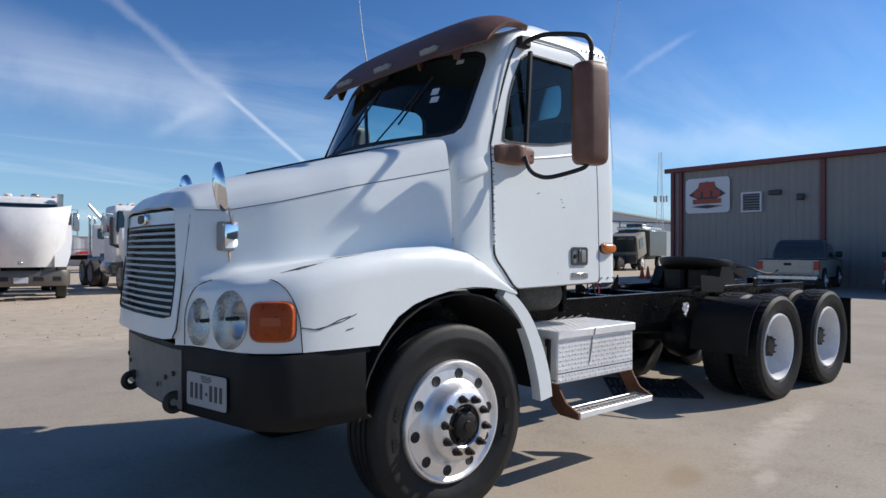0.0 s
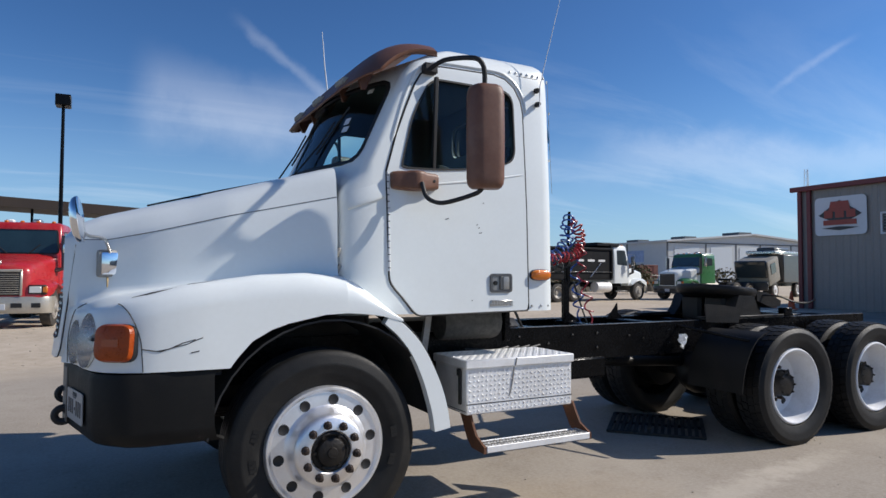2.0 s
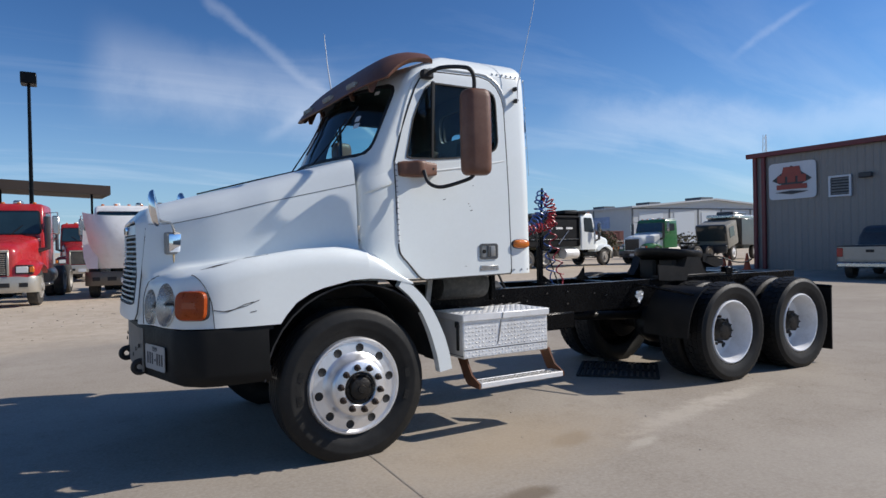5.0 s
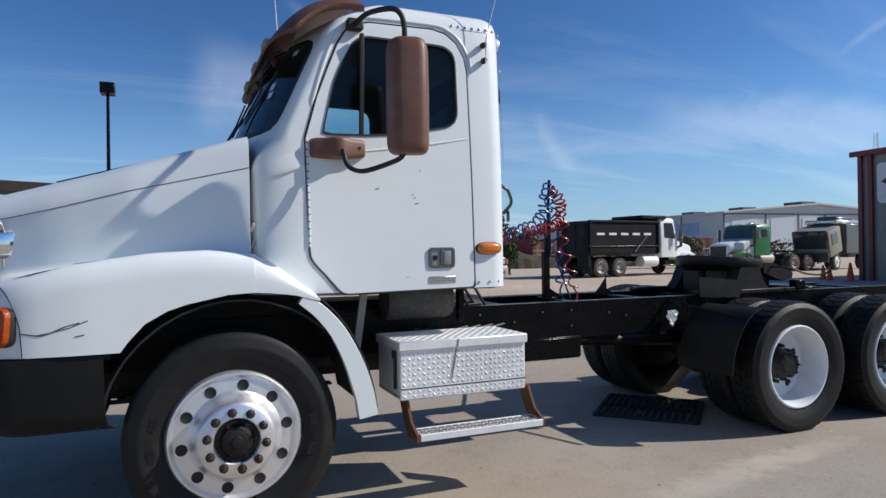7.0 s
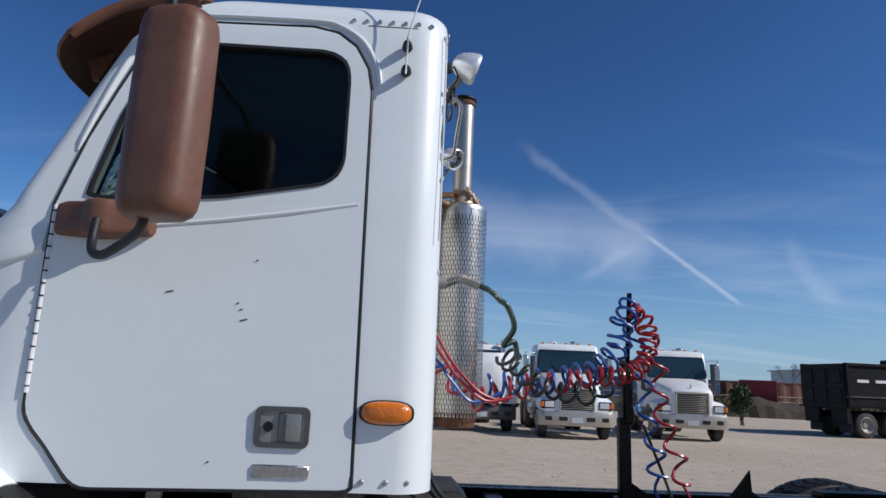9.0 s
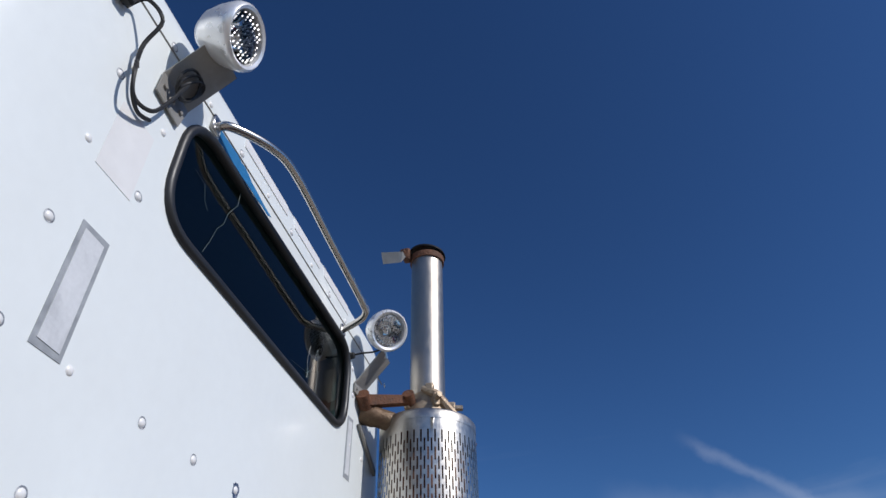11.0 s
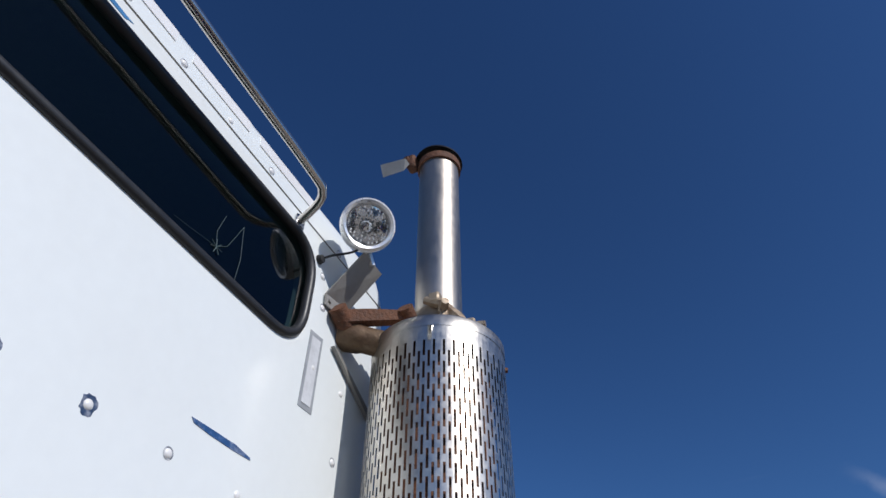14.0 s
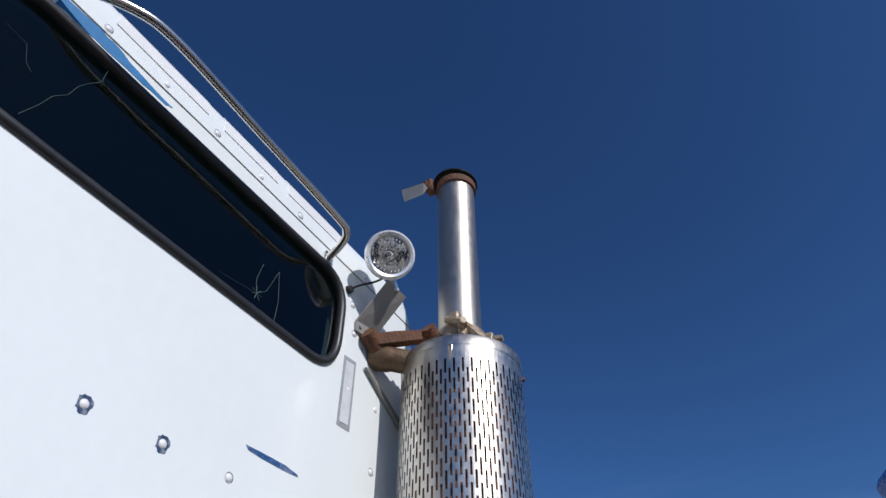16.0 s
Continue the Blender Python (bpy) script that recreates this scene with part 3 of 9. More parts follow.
side_rivet = mesh_of("side_rivet", lathe(bmesh.new(), [(0.0, -0.009), (0.006, -0.007), (0.010, 0.0)], "y", (0, 0, 0), 8), STEEL)
for k in range(7):
    x = 1.345 + k * 0.048
    z = 2.876
    yv = side_y(z) if x < 1.58 else side_y(z) - (x - 1.58) ** 2 * 3.5
    piece("rivet", side_rivet, truck, (x, -yv, z))
for x in (1.48, 1.555, 1.62):
    piece("rivet", side_rivet, truck, (x, y_at(1.26) + (0.01 if x > 1.6 else 0), 1.258))
bm = bmesh.new()
tube(bm, [(1.40, y_at(2.857, -0.0005), 2.857), (1.58, y_at(2.857, -0.0005), 2.857), (1.64, -0.885, 2.857), (1.685, -0.815, 2.857)], 0.0028, 6)
part("roof_seam", bm, GRAYMETAL, truck)
for z in (2.765, 2.665):
    bm = lathe(bmesh.new(), [(0.0, -0.05), (0.012, -0.048), (0.018, -0.03), (0.020, -0.012), (0.013, 0.0)], "y", (1.548, y_at(z), z), 12)
    antenna = part("antenna_mount", bm, SEAL, truck, "black rubber aerial mount")
bm = bmesh.new()
tube(bm, [(1.548, -0.985, 2.64), (1.549, -0.985, 2.78), (1.572, -0.986, 2.88), (1.645, -0.99, 3.15), (1.72, -1.0, 3.45), (1.78, -1.0, 3.75)], [0.0038, 0.0038, 0.0032, 0.0026, 0.0022, 0.0016], 6)
part("whip_aerial", bm, PALEVINYL, antenna)
bm = bmesh.new()
tube(bm, [(0.52, 0.62, 2.98), (0.50, 0.66, 3.25), (0.485, 0.69, 3.55)], [0.006, 0.005, 0.003], 6)
part("far_aerial", bm, PALEVINYL, truck)

# windshield glass, wiper, stickers, interior
bm = bmesh.new()
rows = []
for z in [2.13 + 0.62 * k / 10 for k in range(11)]:
    ys = side_y(z) - 0.065
    xs = interp(z, [(2.06, 0.10), (2.10, 0.235), (2.75, 0.525)]) + 0.018
    bul = 0.213
    rows.append([(xs - bul * (1 - (y / (ys + 0.03)) ** 2), y, z) for y in [ys * (k / 12 - 1) for k in range(25)]])
loft(bm, rows, closed=False)
wsh = part("windshield", bm, WSGLASS, truck, "tinted curved windshield glass")
wsh.visible_shadow = False


def ws_x(y, z, out=0.0):
    ys = side_y(z) - 0.07
    return interp(z, [(2.06, 0.10), (2.10, 0.235), (2.75, 0.525)]) - 0.215 * (1 - (y / ys) ** 2) - out


bm = bmesh.new()
rim = rounded([(-0.875, 2.158, 0), (0.875, 2.158, 0), (0.855, 2.737, 0), (-0.855, 2.737, 0)], 0.115, 6)
rin = rounded([(-0.852, 2.18, 0), (0.852, 2.18, 0), (0.832, 2.715, 0), (-0.832, 2.715, 0)], 0.10, 6)
a, b = resample([(p.x, p.y) for p in rim], 120, (0, 2.44)), resample([(p.x, p.y) for p in rin], 120, (0, 2.44))
loft(bm, [[(ws_x(p.x, p.y, 0.006), p.x, p.y) for p in a], [(ws_x(p.x, p.y, 0.006), p.x, p.y) for p in b]], cap=False)
part("windshield_seal", solid(bm, 0.015), SEAL, truck)
for dy in (-0.40, 0.12):
    bm = bmesh.new()
    z0, z1 = 2.14, 2.50
    tube(bm, [(ws_x(dy + 0.10, z0, 0.05), dy + 0.14, z0), (ws_x(dy, 2.4, 0.03), dy + 0.04, 2.36), (ws_x(dy - 0.05, z1, 0.015), dy - 0.05, z1)], 0.006, 6)
    tube(bm, [(ws_x(dy + 0.02, 2.30, 0.012), dy + 0.03, 2.28), (ws_x(dy - 0.09, 2.66, 0.012), dy - 0.10, 2.60)], 0.007, 6)
    part("wiper", bm, SEAL, truck)
for y0, z0, w, h in ((-0.60, 2.46, 0.055, 0.045), (-0.62, 2.405, 0.06, 0.04), (-0.70, 2.66, 0.05, 0.03)):
    bm = bmesh.new()
    loft(bm, [[(ws_x(y, z, -0.004), y, z) for y in (y0, y0 + w / 2, y0 + w)] for z in (z0, z0 + h)], closed=False)
    part("sticker", bm, PALEVINYL, truck, "pale inspection sticker")
bm = bmesh.new()
box(bm, (0.16, -0.90, 1.28), (1.64, 0.90, 1.33))
part("cab_floor", bm, INTERIOR, truck)
bm = bmesh.new()
loft(bm, [[(0.20, y, 1.33), (0.20, y, 1.96), (0.30, y, 2.08), (0.52, y, 2.07), (0.60, y, 1.98), (0.58, y, 1.75), (0.45, y, 1.33)] for y in (-0.80, 0.80)])
part("dashboard", bm, INTERIOR, truck)
for y in (-0.48, 0.48):
    bm = bmesh.new()
    box(bm, (0.95, y - 0.25, 1.62), (1.42, y + 0.25, 1.80), 0.06, seg=2)
    seat = part("seat", bm, SEATCLOTH, truck, "dark grey cab seat")
    bm = bmesh.new()
    box(bm, (1.34, y - 0.24, 1.78), (1.48, y + 0.24, 2.42), 0.06, rot=Matrix.Rotation(radians(8), 4, "Y"), seg=2)
    part("backrest", bm, SEATCLOTH, seat)
    bm = bmesh.new()
    box(bm, (1.00, y - 0.18, 1.33), (1.36, y + 0.18, 1.63), 0.02)
    part("seat_base", bm, INTERIOR, seat)
bm = bmesh.new()
t = bmesh.new()
lathe(t, [(0.225 + 0.014 * math.cos(a), 0.014 * math.sin(a)) for a in (2 * math.pi * k / 8 for k in range(8))], "z", (0, 0, 0), 32, closed=True)
join(bm, t, Matrix.Translation((0.72, -0.48, 2.05)) @ Matrix.Rotation(radians(-38), 4, "Y"))
tube(bm, [(0.52, -0.48, 1.86), (0.72, -0.48, 2.05)], 0.03, 8)
tube(bm, [(0.72, -0.70, 2.05), (0.72, -0.26, 2.05)], 0.014, 6)
part("steering_wheel", bm, SEAL, truck)
bm = bmesh.new()
box(bm, (0.30, -0.02, 2.66), (0.33, 0.22, 2.72), 0.01)
part("sun_blind", bm, INTERIOR, truck)

# ---- hood and front fenders in one moulding ----
def hood_section(x):
    """Half profile, from the middle of the hood out over the fender's crown and down its outer face."""
    zc = interp(x, [(-1.315, 1.690), (-1.29, 1.725), (-1.24, 1.775), (-1.13, 1.822), (-0.89, 1.884), (-0.52, 1.983), (-0.13, 2.082), (0.10, 2.135)])
    w = interp(x, [(-1.315, 0.50), (-1.24, 0.575), (-1.10, 0.64), (-0.86, 0.745), (-0.51, 0.845), (0.10, 0.94)])
    zs = interp(x, [(-1.315, 1.655), (-1.10, 1.655), (-0.86, 1.705), (-0.51, 1.795), (0.10, 1.93)])
    yo = interp(x, [(-1.315, 0.52), (-1.26, 0.60), (-1.235, 0.68), (-1.20, 0.84), (-1.165, 0.95), (-1.11, 1.04), (-1.03, 1.10), (-0.93, 1.14), (-0.75, 1.162), (0.10, 1.165)])
    zf = interp(x, [(-1.315, 1.26), (-1.235, 1.27), (-1.15, 1.30), (-1.03, 1.335), (-0.90, 1.37), (-0.75, 1.414), (-0.39, 1.466), (-0.12, 1.478), (0.10, 1.453)])
    zv = interp(x, [(-1.315, 1.27), (-1.1, 1.36), (-0.75, 1.40), (-0.2, 1.43), (0.10, 1.45)])
    zb = interp(x, [(-0.98, 0.985), (-0.53, 0.985), (-0.49, 1.04), (-0.42, 1.118), (-0.32, 1.175), (-0.23, 1.205), (-0.03, 1.246), (0.10, 1.252)])
    yv = min(w + 0.055, yo - 0.02)
    yr = max(yo - 0.09, yv + 0.01)
    k = min(1.0, max(0.0, (x + 0.7) / 0.75))
    zsh = zs + (zc - zs) * (0.62 + 0.31 * k)
    pts = [(0, zc), (w * 0.35, zc - 0.008 + 0.004 * k), (w * 0.68, zc - (zc - zs) * (0.12 - 0.10 * k)), (w * 0.88, zsh), (w * 0.965, zs + (zc - zs) * (0.28 + 0.45 * k)), (w, zs), (w + 0.012, zs - 0.08), (w + 0.02, (zs + zv) / 2 + 0.01), (w + 0.03, zv + 0.06),
           (yv, zv), ((yv + yr) / 2, (zf + zv) / 2 + 0.004), (yr, zf), (yr + (yo - yr) * 0.62, zf - 0.022), (yo - 0.004, zf - 0.085), (yo, zf - 0.17 if zf - 0.17 > zb + 0.03 else zb + 0.03), (yo, zb)]
    return pts


XS = [-1.315, -1.30, -1.28, -1.26, -1.245, -1.235, -1.22, -1.20, -1.18, -1.165, -1.14, -1.11, -1.07, -1.03, -0.98, -0.93, -0.86, -0.75, -0.63, -0.53, -0.49, -0.45, -0.42, -0.37, -0.32, -0.27, -0.23, -0.13, -0.03, 0.04, 0.10]
rings = []
for x in XS:
    half = smooth_path([(x, -y, z) for y, z in hood_section(x)], 3)
    half[-1].z = hood_section(x)[-1][1]
    far = [Vector((p.x, -p.y, p.z)) for p in half[1:]]
    rings.append(far[::-1] + half)
bm = loft(bmesh.new(), rings, closed=False)
solid(bm, 0.018)
hood = part("hood", bm, WHITE, truck, "white sloped moulded hood with integral fenders", angle=60)


def hood_y(x, z):
    """Near-side y of the hood's side under its shoulder line."""
    s = [p for p in hood_section(x)][5:9]
    return -interp(-z, [(-p[1], p[0]) for p in s])


# parting line along the shoulder
for sgn in (1, -1):
    bm = tube(bmesh.new(), [(x, sgn * (hood_section(x)[5][0] + 0.0015) * -1, hood_section(x)[5][1]) for x in [-1.24 + 1.34 * k / 30 for k in range(31)]], 0.0019, 5)
    part("parting_line", bm, SEAL, hood)
# dark firewall behind the open rear edge of the hood
bm = bmesh.new()
box(bm, (0.098, -0.89, 1.25), (0.106, 0.89, 2.06), 0.003)
part("firewall", bm, GREASE, truck, "dark firewall in the gap behind the hood")
for z in (1.60, 1.50):
    bm = bmesh.new()
    box(bm, (0.104, -0.945, z - 0.03), (0.124, -0.90, z + 0.03), 0.006, rot=Matrix.Rotation(radians(20), 4, "Y"))
    part("hood_latch", bm, GRAYMETAL, truck, "grey steel hood latch")
bm = bmesh.new()
tube(bm, [(x, -hood_section(x)[2][0] * 0.78, hood_section(x)[0][1] - 0.004) for x in [-0.90 + 0.95 * k / 12 for k in range(13)]], 0.006, 6)
part("hood_edge_line", bm, SEAL, hood)

# rear half of each fender, behind the hood's edge
def fender_tail(x):
    zf = interp(x, [(0.10, 1.453), (0.18, 1.415), (0.26, 1.362), (0.35, 1.292), (0.44, 1.222)])
    zb = interp(x, [(0.10, 1.252), (0.18, 1.247), (0.30, 1.232), (0.44, 1.195)])
    return [(0.975, zf - 0.004), (1.02, zf + 0.004), (1.075, zf), (1.13, zf - 0.022), (1.158, zf - (zf - zb) * 0.45), (1.163, zf - (zf - zb) * 0.75), (1.163, zb)]


for sgn in (-1, 1):
    bm = loft(bmesh.new(), [smooth_path([(x, sgn * y, z) for y, z in fender_tail(x)], 3) for x in (0.10, 0.14, 0.18, 0.22, 0.26, 0.31, 0.35, 0.40, 0.44)], closed=False)
    part("fender_tail", solid(bm, 0.015), WHITE, hood)
    # splash guard strip that follows the wheel
    arc = smooth_path([(0.36, 1.235, 0), (0.47, 1.155, 0), (0.58, 1.03, 0), (0.675, 0.85, 0), (0.73, 0.69, 0), (0.755, 0.548, 0)], 5)
    rings = []
    for i, p in enumerate(arc):
        t = (arc[min(i + 1, len(arc) - 1)] - arc[max(i - 1, 0)]).normalized()
        n = Vector((t.y, -t.x, 0)) * (0.060 + 0.045 * min(1, i / len(arc) * 1.5))
        q = p + n
        rings.append([(p.x, sgn * 1.160, p.y), (p.x + 0.004, sgn * 1.145, p.y + 0.004), (p.x + 0.006, sgn * 1.085, p.y + 0.006), (q.x + 0.004, sgn * 1.085, q.y), (q.x, sgn * 1.150, q.y), (q.x, sgn * 1.160, q.y)])
    part("splash_guard", loft(bmesh.new(), rings), WHITE, truck, "white fender extension behind the front wheel", angle=50)
    bm = loft(bmesh.new(), [[(p.x + 0.022, sgn * y, p.y + 0.022) for p in arc] for y in (0.70, 1.088)], closed=False)
    part("splash_liner", solid(bm, 0.008), SEAL, truck)
    # dark liner over the wheel
    bm = bmesh.new()
    loft(bm, [[(0.66 * math.cos(radians(a)) + 0.02, sgn * y, 0.56 + 0.66 * math.sin(radians(a))) for a in range(5, 176, 10)] for y in (0.55, 1.14)], closed=False)
    part("wheel_arch_liner", solid(bm, 0.01), SEAL, truck)

# ---- grille, emblem and bumper ----
bm = bmesh.new()


def front_x(y):
    return interp(abs(y), [(0, -1.345), (0.3, -1.335), (0.5, -1.31), (0.56, -1.285)])


def gy(z):
    return interp(z, [(1.00, 0.545), (1.10, 0.55), (1.40, 0.558), (1.66, 0.565)])


out = [(-gy(1.01), 1.01), (gy(1.01), 1.01), (gy(1.655), 1.655), (-gy(1.655), 1.655)]
ins = [(-gy(1.12) + 0.035, 1.115), (gy(1.12) - 0.035, 1.115), (gy(1.58) - 0.04, 1.585), (-gy(1.58) + 0.04, 1.585)]
o2 = [(p.x, p.y) for p in rounded([(*p, 0) for p in out], 0.05, 4)]
i2 = [(p.x, p.y) for p in rounded([(*p, 0) for p in ins], 0.03, 4)]
A, B = resample(o2, 80, (0, 1.34)), resample(i2, 80, (0, 1.34))
lean = lambda z: (z - 1.3) * 0.10
loft(bm, [[(front_x(p.x) + 0.05 + lean(p.y), p.x, p.y) for p in A], [(front_x(p.x) - 0.012 + lean(p.y), p.x, p.y) for p in A], [(front_x(p.x) - 0.014 + lean(p.y), p.x, p.y) for p in B], [(front_x(p.x) + 0.03 + lean(p.y), p.x, p.y) for p in B]], cap=False)
grille = part("grille_surround", bm, WHITE, truck, "white grille frame with louvred bars")
# dark tubes drawn in for the shaded gaps round the grille frame
for poly, o in ((A, -0.004), (B, -0.015)):
    part("grille_gasket", tube(bmesh.new(), [(front_x(p.x) + o + lean(p.y), p.x, p.y) for p in list(poly) + [poly[0]]], 0.004, 5), SEAL, grille)
bm = bmesh.new()
loft(bm, [[(front_x(y) + 0.055 + lean(z), y, z) for y in [gy(z) * (k / 6 - 1) * 0.97 for k in range(13)]] for z in (1.05, 1.3, 1.62)], closed=False)
part("radiator_screen", bm, SEAL, grille)
GRILLEBAR = material("dulled_grille_bar", (0.42, 0.40, 0.375), 0.42, 0.5, var=0.15, dirt=(0.2, 0.17, 0.14), dirt_amt=0.4)
for k in range(14):
    z = 1.135 + k * 0.0338
    w = gy(z) - 0.03
    bm = bmesh.new()
    loft(bm, [[(front_x(y) - 0.010 + lean(z), y, z + 0.006), (front_x(y) - 0.013 + lean(z), y, z - 0.006), (front_x(y) + 0.03 + lean(z), y, z - 0.016), (front_x(y) + 0.03 + lean(z), y, z - 0.010)]
              for y in [w * (j / 6 - 1) for j in range(13)]])
    part("grille_bar", bm, GRILLEBAR, grille)
bm = bmesh.new()
em = lambda s, o: [(front_x(0) - 0.014 - o + lean(1.62), 0.085 * s * math.copysign(abs(math.cos(a)) ** 0.6, math.cos(a)), 1.622 + 0.030 * s * math.copysign(abs(math.sin(a)) ** 0.6, math.sin(a)))
                   for a in (2 * math.pi * i / 24 for i in range(24))]
loft(bm, [em(1.0, 0.0), em(1.0, 0.012), em(0.85, 0.018)])
emb = part("emblem", bm, CHROME, grille, "oval chrome emblem")
bm = bmesh.new()
loft(bm, [em(0.8, 0.018), em(0.78, 0.0195)])
part("emblem_field", bm, SEAL, emb)

# bumper: flat face, angled wings and sides
PL = [(0.0, -1.315), (0.42, -1.30), (0.52, -1.278), (0.95, -1.168), (1.02, -1.145), (1.115, -1.05), (1.145, -0.97), (1.15, -0.60)]


def bumper_rows(zs):
    rr = []
    for z, ins_ in zs:
        half = [(x + ins_, -(y - ins_ * 0.5), z) for y, x in PL]
        rr.append([(x, -y, z_) for x, y, z_ in half[:0:-1]] + half)
    return rr


bm = loft(bmesh.new(), bumper_rows([(0.972, 0.03), (0.978, 0.004), (0.95, -0.004), (0.70, 0.0), (0.64, 0.012), (0.62, 0.05)]), closed=False)
bumper = part("bumper", solid(bm, 0.02), BLACK, truck, "black plastic bumper with grey middle", angle=50)
bm = bmesh.new()
rr = []
for z in (0.66, 0.955):
    rr.append([(x - 0.008, y, z) for y, x in [(p[0] * s, p[1]) for s, ps in ((-1, PL[2::-1]), (1, PL[1:3])) for p in ps]])
loft(bm, rr, closed=False)
part("bumper_centre_skin", solid(bm, 0.006), material("scuffed_grey_plastic", (0.17, 0.16, 0.145), 0.55, var=0.12, dirt=(0.09, 0.08, 0.07), dirt_amt=0.6, dirt_scale=5), bumper, "scuffed grey bumper centre")
for x0, y in ((-1.305, -0.47), (-1.335, 0.25)):
    bm = bmesh.new()
    t = bmesh.new()
    lathe(t, [(0.038 + 0.020 * math.cos(a), 0.020 * math.sin(a)) for a in (2 * math.pi * k / 8 for k in range(8))], "y", (0, 0, 0), 20, closed=True)
    join(bm, t, Matrix.Translation((x0, y, 0.690)))
    box(bm, (x0 + 0.005, y - 0.02, 0.70), (x0 + 0.065, y + 0.02, 0.75), 0.005)
    part("tow_hook", bm, SEAL, bumper, "black tow hook")
hole_me = mesh_of("bolt_hole", lathe(bmesh.new(), [(0.0, -0.006), (0.013, -0.006), (0.014, 0.0)], "x", (0, 0, 0), 8), SEAL)
for y, z in ((-0.45, 0.83), (-0.36, 0.80), (-0.26, 0.75), (0.40, 0.83), (0.31, 0.80)):
    piece("bolt_hole", hole_me, bumper, (front_x(y) + 0.012, y, z))
# number plate on the angled wing
pd = (Vector((-1.278, -0.52, 0)) - Vector((-1.168, -0.95, 0))).normalized()
pn = Vector((pd.y, -pd.x, 0))
pn = pn if pn.x < 0 else -pn
pm = Vector((-1.223, -0.735, 0.782)) + pn * 0.012


def plate_pt(u, v, o=0.0):
    return tuple(pm + pd * u + Vector((0, 0, v)) + pn * o)


def plate_box(bm, u0, u1, v0, v1, o0, o1):
    loft(bm, [[plate_pt(u, v, o) for u, v in ((u0, v0), (u1, v0), (u1, v1), (u0, v1))] for o in (o0, o1)])


bm = bmesh.new()
po = rounded([(-0.16, -0.08, 0), (0.16, -0.08, 0), (0.16, 0.08, 0), (-0.16, 0.08, 0)], 0.015, 3)
loft(bm, [[plate_pt(p.x, p.y, o) for p in po] for o in (0.0, 0.004)])
plate = part("number_plate", bm, material("number_plate_white", (0.32, 0.33, 0.34), 0.4, var=0.08, dirt=(0.22, 0.33, 0.3), dirt_amt=0.35, dirt_scale=9), bumper, "white number plate with plain dark bars")
INK = material("plate_ink", (0.035, 0.04, 0.05), 0.5)
for k in range(8):
    u = 0.118 - k * 0.0395
    bm = bmesh.new()
    if k == 7:
        plate_box(bm, -0.030, 0.030, 0.041, 0.045, 0.004, 0.006)
    elif k == 3:
        plate_box(bm, u - 0.012, u + 0.004, -0.022, -0.008, 0.004, 0.006)
    else:
        plate_box(bm, u - 0.010, u + 0.010, -0.045, 0.030, 0.004, 0.006)
    part("plate_bar", bm, INK, plate, smooth=False)

word = bpy.data.curves.new("plate_word", "FONT")
word.body, word.size, word.extrude, word.align_x, word.align_y = "TEXAS", 0.030, 0.0008, "CENTER", "CENTER"
tmp = new("plate_word_curve", word)
dg_ = bpy.context.evaluated_depsgraph_get()
dg_.update()
word_me = bpy.data.meshes.new_from_object(tmp.evaluated_get(dg_))
bpy.data.objects.remove(tmp)
bm = bmesh.new()
bm.from_mesh(word_me)
bpy.data.meshes.remove(word_me)
bmesh.ops.transform(bm, matrix=Matrix(((-pd.x, 0, pn.x, plate_pt(0, 0.058, 0.0048)[0]), (-pd.y, 0, pn.y, plate_pt(0, 0.058, 0.0048)[1]), (0, 1, 0, plate_pt(0, 0.058, 0.0048)[2]), (0, 0, 0, 1))), verts=bm.verts)
part("state_name", bm, INK, plate, "dark blue state name", smooth=False)

# headlamp sockets, turn lamps
def face_frame(c, n):
    n = Vector(n).normalized()
    u = Vector((0, 0, 1)).cross(n).normalized()
    return Matrix((( u.x, n.cross(u).x, n.x, c[0]), (u.y, n.cross(u).y, n.y, c[1]), (u.z, n.cross(u).z, n.z, c[2]), (0, 0, 0, 1)))


BOWL = material("lamp_bowl_silver", (0.80, 0.79, 0.76), 0.24, 0.75, var=0.05, dirt=(0.50, 0.42, 0.28), dirt_amt=0.30, dirt_scale=3)
SOCKETS = [((-1.245, -0.665, 1.107), (-0.93, -0.36, 0.08), 0.080, 0.115), ((-1.184, -0.895, 1.132), (-0.93, -0.36, 0.10), 0.110, 0.137)]
cuts = []
for c, n, rx, rz in SOCKETS:
    for sgn in (1, -1):
        m = face_frame((c[0], c[1] * sgn, c[2]), (n[0], n[1] * sgn, n[2]))
        t = bmesh.new()
        loft(t, [[m @ Vector((rx * math.cos(a), rz * math.sin(a), d)) for a in (2 * math.pi * i / 32 for i in range(32))] for d in (-0.16, 0.2)])
        cuts.append(t)
cut(hood, cuts)
